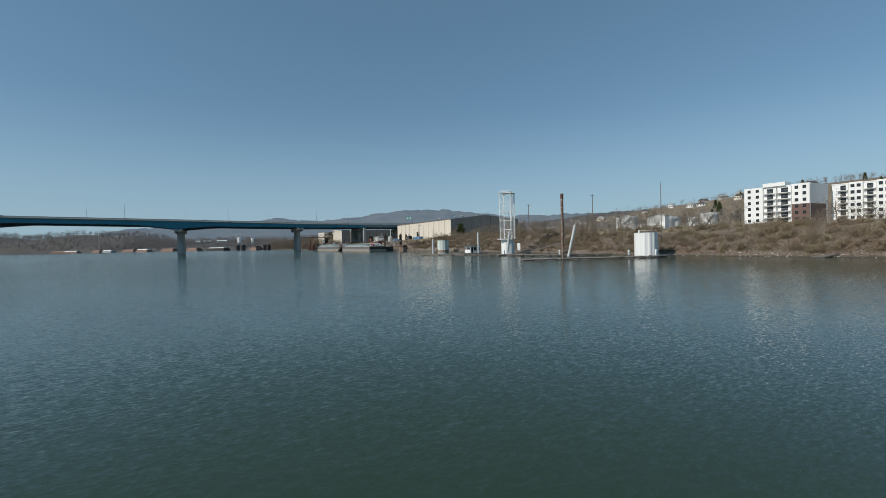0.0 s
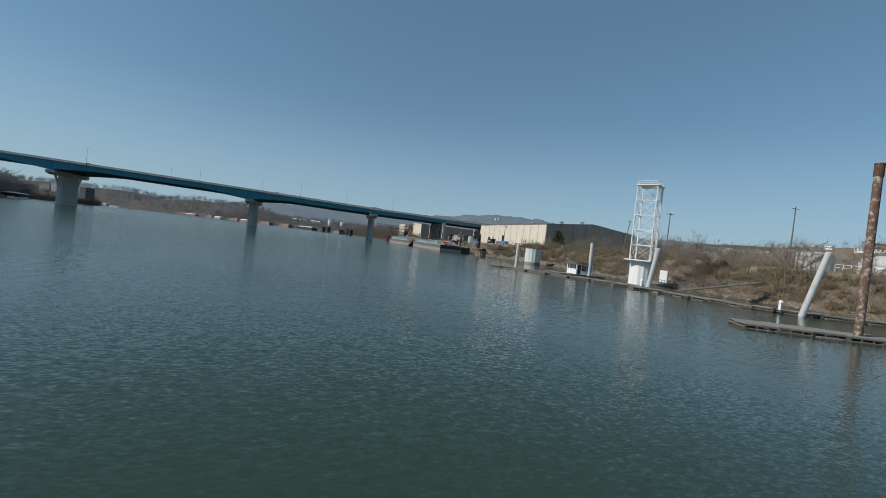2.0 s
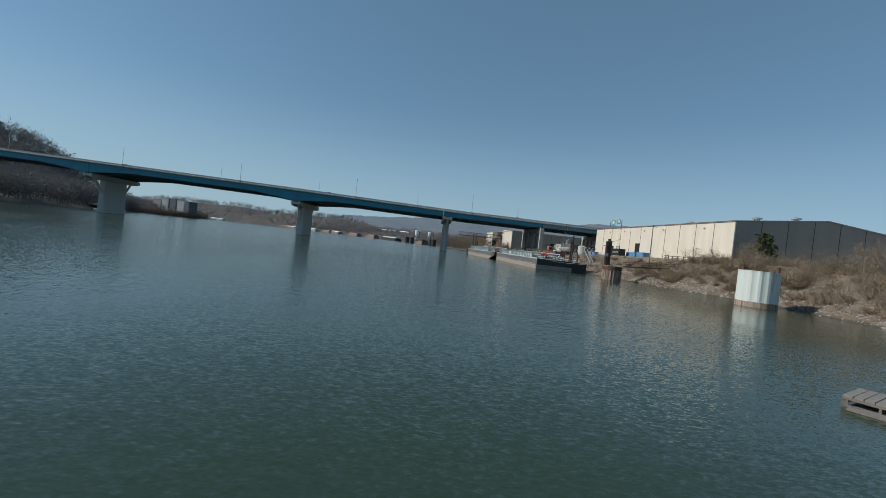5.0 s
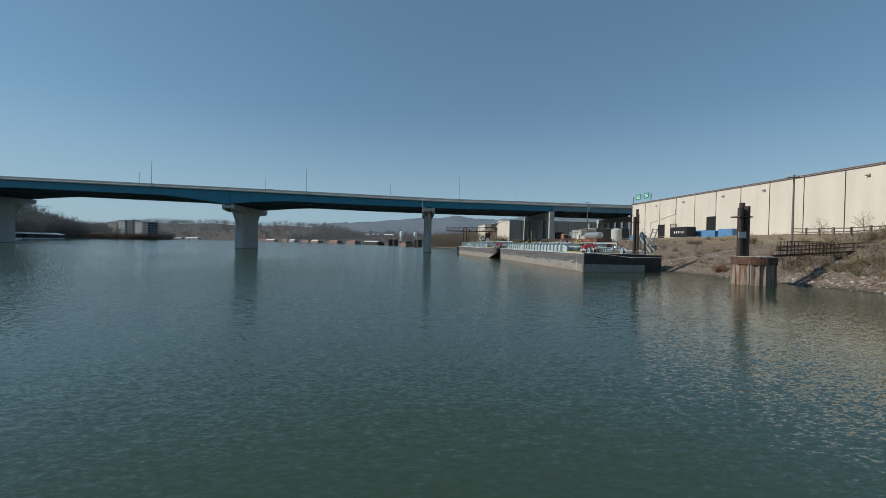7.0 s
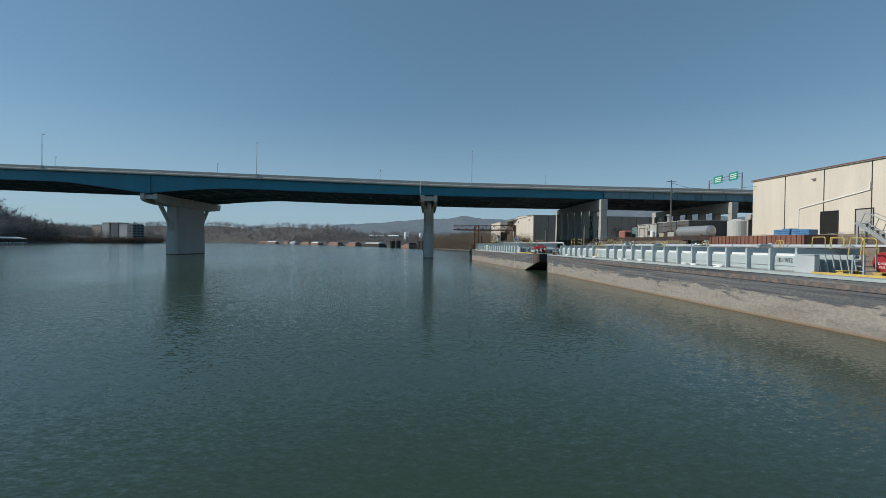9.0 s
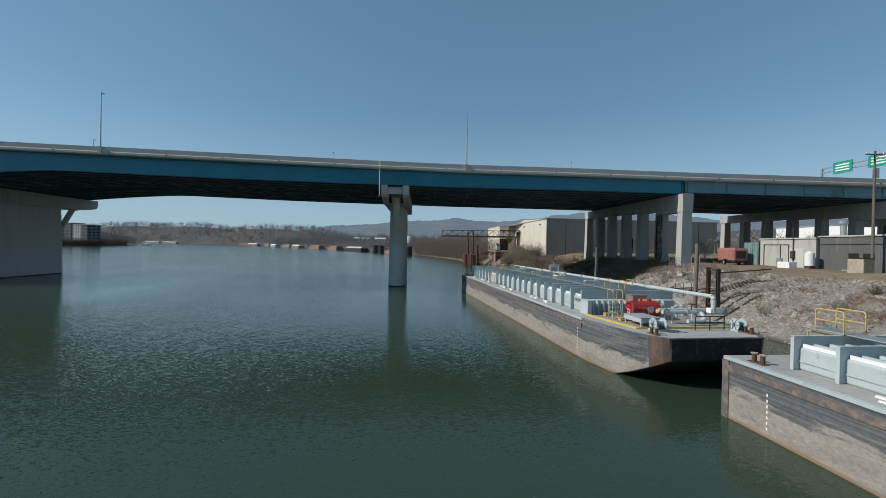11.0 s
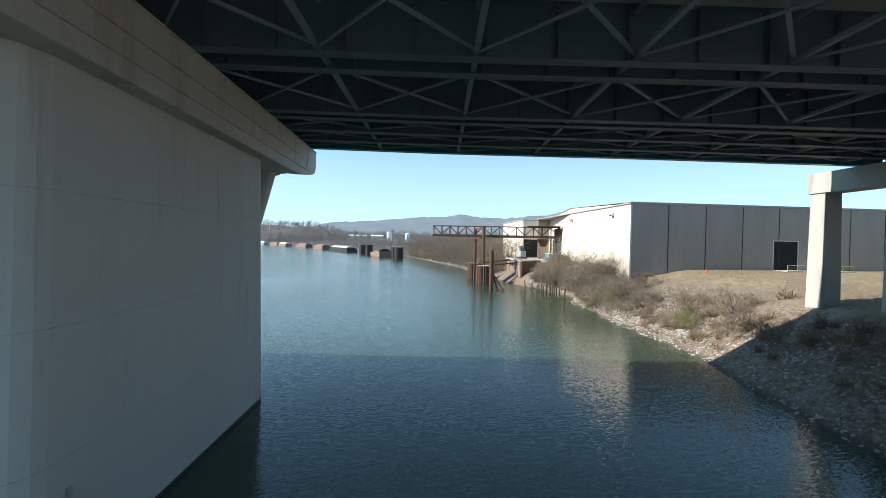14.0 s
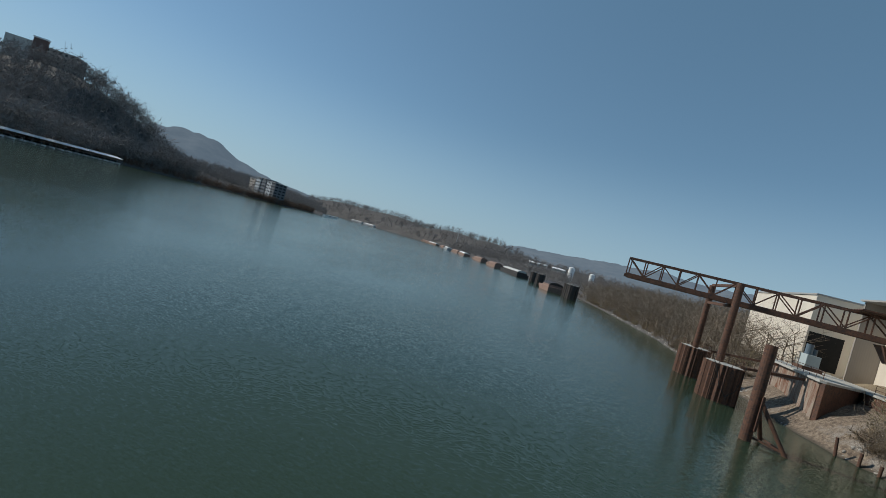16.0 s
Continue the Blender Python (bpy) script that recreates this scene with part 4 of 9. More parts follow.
    fl = Geo().rod((0, -0.05, 0), (0, 0.05, 0), 0.23, n=12).mesh("pipe_flange", PIPE_PALE)
    for k in range(0, count, 3):
        part("pipe_support", sup, DECK_PALE, b, at=pose(px, first + pitch * (k + 0.5), z0))
        part("pipe_flange", fl, PIPE_PALE, b, at=pose(px, first + pitch * (k + 0.9), pz))
    # domes, vent elbows and yellow grab hoops along the trunk
    hoop = Geo().pipe([(0, 0, 0), (0, 0, 1.0), (0, 0.1, 1.17), (0, 0.35, 1.17), (0, 0.46, 1.0), (0, 0.46, 0.3)], 0.03, 6).mesh("grab_hoop", YELLOW)
    dome = Geo().rod((0, 0, 0), (0, 0, 0.72), 0.52, n=18).rod((0, 0, 0.72), (0, 0, 0.78), 0.58, n=18).mesh("tank_dome", DECK_PALE)
    lid = Geo().rod((0, 0, 0.78), (0, 0, 0.86), 0.3, n=14).rod((-0.35, 0.15, 0.78), (-0.35, 0.15, 0.98), 0.11, n=10).rod((0.35, -0.1, 0.78), (0.35, -0.1, 0.95), 0.09, n=8).mesh("dome_lid", WHITE)
    elbow = Geo().pipe([(0, 0, 0), (0, 0, 0.5), (0.05, 0, 0.66), (0.18, 0, 0.75), (1.3, 0, 0.75), (1.4, 0, 0.75)], 0.15, 10).rod((1.4, 0, 0.75), (1.48, 0, 0.75), 0.24, n=12).mesh("vent_elbow", DECK_PALE)
    valve = Geo().rod((0, 0, 0), (0, 0, 1.2), 0.12, n=10).rod((0, 0, 0.7), (0, 0, 0.8), 0.25, n=12).rod((0, 0, 1.15), (0, 0, 1.3), 0.3, 0.2, 12).mesh("pressure_valve", DECK_PALE)
    zt = z0 + box_h
    for y, what in ((18.6, "elbow"), (27.6, "dome"), (34.6, "elbow"), (42.6, "dome"), (47.0, ""), (53.6, "elbow")):
        y += first - 11.4
        if what == "dome":
            d = part("tank_dome", dome, DECK_PALE, b, at=pose(0.7, y, zt))
            part("dome_lid", lid, WHITE, d)
            part("pressure_valve", valve, DECK_PALE, b, at=pose(1.9, y + 0.6, zt))
            part("valve_cap", Geo().rod((1.9, y + 0.6, zt + 1.3), (1.9, y + 0.6, zt + 1.34), 0.3, n=12), RUST, b)
        elif what:
            part("vent_elbow", elbow, DECK_PALE, b, at=pose(0.2, y + 0.9, zt, 0, 0, 12))
        for q, dy in ((0.55, -1.0), (1.15, -0.65)):
            part("grab_hoop", hoop, YELLOW, b, "yellow grab hoop", at=pose(q, y + dy, zt))
    # steps over the walkway and a ladder down to the side deck
    y = first + 31.0
    for yy in (y - 0.35, y + 0.35):
        g = Geo().pipe([(-2.6, yy, zt), (-2.5, yy, zt + 0.75), (-1.75, yy, wz + 0.95), (-1.6, yy, wz + 0.95), (-1.6, yy, wz)], 0.03, 6)
        part("step_rail", g, YELLOW, b, "yellow step rail")
        part("step_rail", Geo().pipe([(0.5, yy, zt), (0.4, yy, zt + 0.75), (-0.3, yy, wz + 0.95), (-0.45, yy, wz + 0.95), (-0.45, yy, wz)], 0.03, 6), YELLOW, b, "yellow step rail")
    for k in range(3):
        part("step_tread", Geo().box(-2.4 + 0.27 * k, y - 0.33, zt + 0.2 + 0.2 * k, -2.15 + 0.27 * k, y + 0.33, zt + 0.23 + 0.2 * k), WALK, b)
        part("step_tread", Geo().box(0.05 - 0.2 * k, y - 0.33, zt + 0.2 + 0.2 * k, 0.3 - 0.2 * k, y + 0.33, zt + 0.23 + 0.2 * k), WALK, b)
    part("information_plate", Geo().box(-0.32, y - 1.2, wz + 0.15, 0.22, y - 1.15, wz + 0.6), DECK_PALE, b)
    g = Geo()
    for dy in (0.0, 0.5):
        g.pipe([(out_w - 0.45, y - 1.1 + dy, z0), (out_w - 0.12, y - 1.1 + dy, z0 + box_h + 0.1), (out_w + 0.25, y - 1.1 + dy, z0 + box_h + 0.75), (xw + 0.9, y - 1.1 + dy, z0 + box_h + 0.7)], 0.03, 6)
    for k in range(6):
        z = 0.22 + 0.22 * k
        g.rod((out_w - 0.45 + 0.24 * z, y - 1.1, z0 + z), (out_w - 0.45 + 0.24 * z, y - 0.6, z0 + z), 0.025, n=6)
    part("ladder", g, YELLOW, b, "yellow trunk ladder")
    # mooring fittings along the side deck
    bitt = Geo().box(-0.2, -0.45, 0, 0.2, 0.45, 0.05).rod((0, -0.25, 0.05), (0, -0.25, 0.42), 0.11, n=10).rod((0, 0.25, 0.05), (0, 0.25, 0.42), 0.11, n=10).mesh("mooring_bitt", RUST)
    cap = Geo().rod((0, 0, 0.42), (0, 0, 0.47), 0.16, n=12).mesh("bitt_cap", CAP)
    cleat = Geo().box(-0.12, -0.4, 0, 0.12, 0.4, 0.06).box(-0.08, -0.55, 0.12, 0.08, 0.55, 0.2).box(-0.07, -0.15, 0.05, 0.07, 0.15, 0.13).mesh("cleat", WHITE)
    hatch = Geo().prism([(0.2 * math.cos(2 * math.pi * k / 16), 0.36 * math.sin(2 * math.pi * k / 16)) for k in range(16)], 0, 0.1).prism([(0.24 * math.cos(2 * math.pi * k / 16), 0.41 * math.sin(2 * math.pi * k / 16)) for k in range(16)], 0.1, 0.15).mesh("deck_hatch", WHITE)
    for x in (-HALF + 0.55, HALF - 0.5):
        mb = part("mooring_bitt", bitt, RUST, b, "rusty mooring bitt", at=pose(x * (0.72 if rake else 1), 2.2 if rake else 1.6, z0))
        for q in (-0.25, 0.25):
            part("bitt_cap", cap, CAP, mb, "pale worn bitt cap", at=pose(0, q, 0))
        mb = part("mooring_bitt", bitt, RUST, b, "rusty mooring bitt", at=pose(x, L - 1.6, z0))
        for q in (-0.25, 0.25):
            part("bitt_cap", cap, CAP, mb, "pale worn bitt cap", at=pose(0, q, 0))
        for y in (17.9, 29.7, 41.4, 51.5):
            part("cleat", cleat, WHITE, b, at=pose(x + (0.2 if x < 0 else -0.1), y + first - 11.4, z0))
        for y in (21.15, 22.45, 33.2, 34.5, 45.05, 46.3):
            part("deck_hatch", hatch, WHITE, b, at=pose(x + (0.35 if x < 0 else -0.2), y + first - 11.4, z0))
    g = Geo()
    for k in range(9):
        g.box(-HALF - 0.014, 9.2 if rake else 2.9, 0.35 + 0.26 * k, -HALF - 0.004, 9.28 if rake else 2.98, 0.48 + 0.26 * k)
    part("draft_mark", g, WHITE, hull)
    if not rake:
        g = Geo()
        for k in range(7):
            g.box(-HALF - 0.014, L - 2.8, 0.35 + 0.26 * k, -HALF - 0.004, L - 2.72, 0.48 + 0.26 * k)
        part("draft_mark", g, WHITE, hull)
    # pump gear on the south deck
    o = first - 11.4
    part("gear_deck", Geo().box(-3.55, o + 4.1, z0, 4.4, first - 1.5, z0 + 0.006), TAN_DECK, b, "tan non-slip deck paint")
    part("yellow_kerb", Geo().add([(-4.3, o + 10.0, z0), (-4.15, o + 10.0, z0), (-3.45, o + 4.1, z0), (-3.6, o + 3.9, z0), (-4.3, o + 10.0, z0 + 0.13), (-4.15, o + 10.0, z0 + 0.13), (-3.45, o + 4.1, z0 + 0.13), (-3.6, o + 3.9, z0 + 0.13)],
                                  [(4, 7, 6, 5), (0, 3, 7, 4), (1, 5, 6, 2), (3, 2, 6, 7), (0, 4, 5, 1)]).box(-3.44, o + 3.9, z0, 4.5, o + 4.05, z0 + 0.13), YELLOW, b, "yellow painted spill kerb")
    part("vent_locker", Geo().box(-4.12, o + 10.0, z0, -3.75, o + 11.33, z0 + 1.15).box(-4.16, o + 9.96, z0 + 1.15, -3.71, o + 11.36, z0 + 1.2), PIPE_PALE, b, bevel=0.03)
    fin = Geo().loft([[(0, 0, 0), (0.07, 0, 0), (0.07, 1.25, 0), (0, 1.25, 0)], [(0, 0.25, 1.2), (0.07, 0.25, 1.2), (0.07, 1.25, 1.2), (0, 1.25, 1.2)]]).mesh("end_fin", DECK_PALE)
    for k in range(14):
        part("end_fin", fin, DECK_PALE, b, at=pose(-3.6 + 0.5 * k, o + 10.05, z0))
    part("trunk_end", Geo().box(-3.55, o + 10.6, z0, xe, first - 0.02, z0 + box_h - 0.12), DECK_PALE, b, bevel=0.05)
    for x in (-3.05, -2.25):
        for y in (7.95, 8.6):
            part("step_post", Geo().bar((x, o + y, z0), (x, o + y, z0 + 1.25), 0.06), DECK_PALE, b)
    for k in range(4):
        part("step_tread", Geo().box(-3.05, o + 7.95 + 0.16 * k, z0 + 0.25 + 0.3 * k, -2.25, o + 8.2 + 0.16 * k, z0 + 0.29 + 0.3 * k), DECK_PALE, b)
    for x in (-3.05, -2.25):
        part("yellow_railing", Geo().pipe([(x, o + 7.95, z0 + 1.2), (x, o + 7.95, z0 + 2.1), (x, o + 8.1, z0 + 2.25), (x, o + 8.75, z0 + 2.25), (x, o + 8.85, z0 + 1.2)], 0.035, 6), YELLOW, b, "yellow step hoop")
    for x, y in ((-0.7, 12.6), (0.7, 12.6), (2.3, 14.0)):
        part("yellow_railing", Geo().pipe([(x, o + y, z0 + box_h), (x, o + y, z0 + box_h + 1.25), (x, o + y + 0.12, z0 + box_h + 1.35), (x, o + y + 0.95, z0 + box_h + 1.35), (x, o + y + 1.05, z0 + box_h)], 0.035, 6), YELLOW, b, "yellow step hoop")
    for x, y in ((-2.9, 9.3), (-2.9, 7.1)):
        part("yellow_tread", Geo().box(x, o + y, z0 + 0.18, x + 1.2, o + y + 0.5, z0 + 0.24).box(x + 0.05, o + y + 0.05, z0, x + 0.12, o + y + 0.45, z0 + 0.18).box(x + 1.08, o + y + 0.05, z0, x + 1.15, o + y + 0.45, z0 + 0.18), YELLOW, b)
    part("control_cabinet", Geo().box(-0.6, o + 9.2, z0 + 0.5, 0.65, o + 10.3, z0 + 1.7).box(-0.5, o + 9.3, z0, 0.55, o + 10.2, z0 + 0.5).box(-0.65, o + 9.15, z0 + 1.7, 0.7, o + 10.35, z0 + 1.75), BRASSY, b, "brownish metal control cabinet", bevel=0.02)
    tank = part("fuel_tank", Geo().rod((-1.6, o + 8.1, z0 + 0.78), (0.75, o + 8.1, z0 + 0.78), 0.64, n=28), RED, b, "red horizontal diesel fuel tank", smooth=False, bevel=0.03)
    for x in (-1.3, 0.3):
        part("saddle", Geo().box(x, o + 7.6, z0, x + 0.2, o + 8.6, z0 + 0.4), RUST, tank)
    part("filler", Geo().rod((-0.6, o + 8.1, z0 + 1.38), (-0.6, o + 8.1, z0 + 1.62), 0.1, n=10), RED, tank)
    part("hand_hole", Geo().rod((0.1, o + 8.1, z0 + 1.38), (0.1, o + 8.1, z0 + 1.58), 0.17, n=12), RED, tank)
    part("yellow_band", Geo().box(-1.2, o + 7.42, z0 + 0.92, 0.7, o + 7.48, z0 + 0.96), YELLOW, tank)
    writing("tank_word", "DIESEL", 0.2, WHITE, tank, pose(-1.612, o + 8.1, z0 + 0.72, 90, 0, -90))
    writing("tank_word", "FUEL", 0.2, WHITE, tank, pose(-1.612, o + 8.1, z0 + 0.5, 90, 0, -90))
    part("yellow_drum", Geo().rod((-0.2, o + 8.9, z0 + 1.2), (1.1, o + 8.9, z0 + 1.2), 0.24, n=14).rod((0.1, o + 7.1, z0 + 0.75), (0.8, o + 7.1, z0 + 0.75), 0.16, n=12), YELLOW, b)
    tb = part("tool_box", Geo().box(-2.8, o + 4.6, z0 + 0.28, -1.3, o + 6.8, z0 + 0.62), DECK_PALE, b, "pale grey tool box on legs", bevel=0.02)
    part("lid", Geo().box(-2.84, o + 4.56, z0 + 0.62, -1.26, o + 6.84, z0 + 0.66), WALK, tb)
    for x in (-2.72, -1.42):
        for y in (4.7, 6.66):
            part("leg", Geo().box(x - 0.06, o + y - 0.06, z0, x + 0.06, o + y + 0.06, z0 + 0.28), DECK_PALE, tb)
    for x, y, z in ((-0.75, 6.75, 0.95), (0.0, 6.0, 0.9)):
        lamp = part("work_lamp", Geo().rod((x, o + y - 0.22, z0 + z), (x, o + y + 0.1, z0 + z), 0.26, 0.12, 14), GALV, b, "silver work lamp")
        part("stem", Geo().rod((x, o + y + 0.05, z0), (x, o + y + 0.05, z0 + z), 0.035, n=6), GALV, lamp)
    part("manifold", Geo().rod((-0.2, o + 6.0, z0 + 0.86), (4.9, o + 5.8, z0 + 0.86), 0.16, n=12).rod((-0.1, o + 6.6, z0 + 0.92), (4.6, o + 6.5, z0 + 0.92), 0.14, n=12)
         .pipe([(1.2, o + 5.1, z0 + 0.3), (2.3, o + 5.1, z0 + 0.3), (2.6, o + 5.1, z0 + 0.5), (2.6, o + 5.5, z0 + 0.86)], 0.15, 10).rod((0.6, o + 6.0, z0), (0.6, o + 6.0, z0 + 0.86), 0.09, n=8).rod((3.2, o + 5.9, z0), (3.2, o + 5.9, z0 + 0.86), 0.12, n=8)
         .pipe([(px, first - 6, pz), (px, first - 6.2, pz), (px, first - 6.35, pz - 0.2), (px, o + 5.1, z0 + 0.9), (px, o + 5.4, z0 + 0.86)], 0.16, 10), PIPE_PALE, b, "pale grey pipe manifold with flanges")
    for x in (0.0, 1.7, 3.0, 4.85):
        part("manifold_flange", Geo().rod((x - 0.05, o + 5.99 - x * 0.04, z0 + 0.86), (x + 0.05, o + 5.99 - x * 0.04, z0 + 0.86), 0.27, n=14), GALV, b)
    for x in (2.1, 3.8):
        part("valve_wheel", Geo().rod((x, o + 5.9, z0 + 1.0), (x, o + 5.9, z0 + 1.45), 0.04, n=6).rod((x, o + 5.9, z0 + 1.43), (x, o + 5.9, z0 + 1.48), 0.26, n=12), RUST, b)
    fat = Geo().rod((0, 0, 0), (0, 0, 0.5), 0.09, n=8).rod((0, 0, 0.5), (0, 0, 0.58), 0.17, n=10).mesh("vent_stub", PIPE_PALE)
    for x, yy in ((2.4, 8.3), (3.1, 8.9), (3.6, 7.7), (2.2, 9.6), (4.0, 9.4)):
        part("vent_stub", fat, PIPE_PALE, b, at=pose(x, o + yy, z0) @ Matrix.Diagonal((1, 1, 1.6, 1)))
    part("white_board", Geo().box(3.0, o + 5.0, z0 + 0.9, 4.0, o + 5.5, z0 + 1.25), WHITE, b, bevel=0.02)
    for x, y, w in ((-2.4, 3.3, 0.36), (3.35, 2.9, 0.3)):
        wn = part("winch", Geo().box(x - w - 0.1, o + y - 0.4, z0, x + w + 0.1, o + y + 0.4, z0 + 0.1), DECK_PALE, b, "grey deck winch with a cable drum", bevel=0.015)
        part("drum", Geo().rod((x - w, o + y, z0 + 0.46), (x + w, o + y, z0 + 0.46), 0.2, n=16), BRACE, wn)
        for q in (-1, 1):
            part("drum_flange", Geo().rod((x + q * w - 0.03, o + y, z0 + 0.46), (x + q * w + 0.03, o + y, z0 + 0.46), 0.43, n=24), DECK_PALE, wn, bevel=0.01)
            part("hub", Geo().rod((x + q * (w + 0.03), o + y, z0 + 0.46), (x + q * (w + 0.12), o + y, z0 + 0.46), 0.1, n=12), STEEL_DARK, wn)
            for k in range(6):
                a = math.pi * k / 3
                part("spoke", Geo().bar((x + q * (w + 0.045), o + y + 0.1 * math.cos(a), z0 + 0.46 + 0.1 * math.sin(a)), (x + q * (w + 0.045), o + y + 0.38 * math.cos(a), z0 + 0.46 + 0.38 * math.sin(a)), 0.035), STEEL_DARK, wn)
        part("gear_box", Geo().box(x + w * 0.2, o + y + 0.2, z0 + 0.1, x + w + 0.02, o + y + 0.5, z0 + 0.62), BRACE, wn, bevel=0.03)
        part("cable", Geo().pipe([(x, o + y - 0.2, z0 + 0.5), (x + 0.3, o + y - 0.7, z0 + 0.05), (x + 0.8, o + y - 0.9, z0 + 0.03), (x + 1.1, o + y - 0.5, z0 + 0.03), (x + 1.6, o + y - 0.8, z0 + 0.03)], 0.018, 5), BLACK, wn, "loose black cable")
    part("bow_rail", rail(Geo(), (0.4, o + 3.3, z0), (2.6, o + 3.3, z0), 0.95, 3), BLACK, b)
    # name board frame at the far end, ropes and rails there
    if rake:
        nb = part("name_board", Geo().bar((2.0, L - 0.9, z0 + 1.15), (4.9, L - 0.9, z0 + 1.15), 0.07).bar((2.0, L - 0.9, z0 + 2.3), (4.9, L - 0.9, z0 + 2.3), 0.1).bar((2.0, L - 0.9, z0), (2.0, L - 0.9, z0 + 2.3), 0.07).bar((4.9, L - 0.9, z0), (4.9, L - 0.9, z0 + 2.3), 0.1).bar((2.0, L - 0.9, z0 + 1.7), (4.9, L - 0.9, z0 + 1.7), 0.03), BLACK, b, "black open name board frame")
        writing("board_writing", number, 0.66, BLACK, nb, pose(3.45, L - 0.9, z0 + 2.0, 90, 0, 180))
        writing("board_writing", "ST LOUIS MO", 0.44, BLACK, nb, pose(3.45, L - 0.9, z0 + 1.42, 90, 0, 180))
    if number:
        writing("side_number", number, 0.44, BLACK, b, pose(xw + 0.04, first + pitch * 0.56, z0 + box_h * 0.7, 90, 0, -90))
    g = rail(Geo(), (-1.0, L - 0.5, z0 + 0.2), (-1.0, L - 1.9, z0 + 0.2), 1.2, 2)
    rail(g, (1.0, L - 0.5, z0 + 0.2), (1.0, L - 1.9, z0 + 0.2), 1.2, 2)
    part("end_railing", g, YELLOW, b)
    return b


PHI1, PHI2 = 0.5, 2.9
tank_barge(pose(92.3, 248.3, 0, 0, 0, PHI1) @ pose(HALF, 0, 0), False, 12.0, 21, "long grey tank barge with a square black end", "IB1982", 1.06, 0.48)
barge2 = tank_barge(pose(89.4, 310.8, 0, 0, 0, PHI2) @ pose(HALF, 0, 0), True, 11.4, 21, "long pale grey tank barge with a raked bow", "IB1090", 1.28, 0.60)

# ---- warehouses ----


def warehouse(name, m, length, depth, eave, ridge, z0, label, openings, seams=True):
    """Local x runs east from the west wall (x = 0), y north from the south wall; the west wall is cream, the south wall dark."""
    w = thing(name, m, label, "warehouse")
    mid = depth / 2
    part("west_wall", Geo().box(0, 0.004, z0 - 1.2, 0.3, (length if seams else 31.0) - 0.004, eave), CREAM, w, "cream ribbed metal wall")
    g = Geo()
    o = [(0.3, z0), (depth, z0), (depth, eave), (mid, ridge), (0.3, eave + (ridge - eave) * 0.3 / mid)]
    for y in (0.0, length - 0.3):
        n = len(o)
        part("gable_wall", Geo().add([(x, y, z) for x, z in o] + [(x, y + 0.3, z) for x, z in o], [tuple(range(n)), tuple(range(2 * n - 1, n - 1, -1))] + [(k, k + n, (k + 1) % n + n, (k + 1) % n) for k in range(n)]), DARKSIDE, w, "dark grey ribbed metal wall")
    part("east_wall", Geo().box(depth - 0.3, 0.3, z0, depth, length - 0.3, eave - 0.1), CREAM, w)
    part("roof", Geo().add([(-0.25, -0.2, eave), (mid, -0.2, ridge + 0.02), (depth + 0.2, -0.2, eave), (-0.25, length + 0.2, eave), (mid, length + 0.2, ridge + 0.02), (depth + 0.2, length + 0.2, eave),
                            (-0.25, -0.2, eave + 0.25), (mid, -0.2, ridge + 0.3), (depth + 0.2, -0.2, eave + 0.25), (-0.25, length + 0.2, eave + 0.25), (mid, length + 0.2, ridge + 0.3), (depth + 0.2, length + 0.2, eave + 0.25)],
                           [(6, 7, 10, 9), (7, 8, 11, 10), (0, 3, 4, 1), (1, 4, 5, 2), (0, 6, 9, 3), (2, 5, 11, 8), (0, 1, 7, 6), (1, 2, 8, 7), (3, 9, 10, 4), (4, 10, 11, 5)]), ROOF, w, "low metal roof")
    if seams:
        part("eave_trim", Geo().box(-0.29, -0.24, eave + 0.1, -0.252, length + 0.24, eave + 0.27), TRIM_RED, w)
    seam = Geo().box(-0.05, -0.09, z0, 0.0, 0.09, eave - 0.06).mesh("downpipe", BLACK)
    n = max(2, round(length / 7.6))
    for k in range(1, n if seams else 1):
        part("downpipe", seam, BLACK, w, at=pose(0, length * k / n, 0) @ Matrix.Diagonal((1, 0.8, 1, 1)))
    n = max(2, round(depth / 7.6))
    for k in range(1, n):
        x = depth * k / n
        top = eave + (ridge - eave) * (1 - abs(x - mid) / mid) - 0.1
        part("joint_strip", Geo().box(x - 0.08, -0.03, z0, x + 0.08, -0.003, top), BLACK, w)
    for side, a, b, h, kind in openings:
        if side == "W":
            d = part("doorway", Geo().box(-0.012, a, z0, 0.0, b, z0 + h), VOID if kind == "open" else CONCRETE, w, "doorway panel painted dark as an open interior" if kind == "open" else "closed grey door")
            part("door_frame", Geo().box(-0.08, a - 0.15, z0, 0.0, a, z0 + h + 0.15).box(-0.08, b, z0, 0.0, b + 0.15, z0 + h + 0.15).box(-0.08, a, z0 + h, 0.0, b, z0 + h + 0.15), BLACK, d)
        else:
            d = part("doorway", Geo().box(a, -0.012, z0, b, 0.0, z0 + h), VOID, w, "doorway panel painted dark as an open interior")
            part("door_frame", Geo().box(a - 0.15, -0.08, z0, a, 0.0, z0 + h + 0.15).box(b, -0.08, z0, b + 0.15, 0.0, z0 + h + 0.15).box(a, -0.08, z0 + h, b, 0.0, z0 + h + 0.15), CREAM, d)
    return w


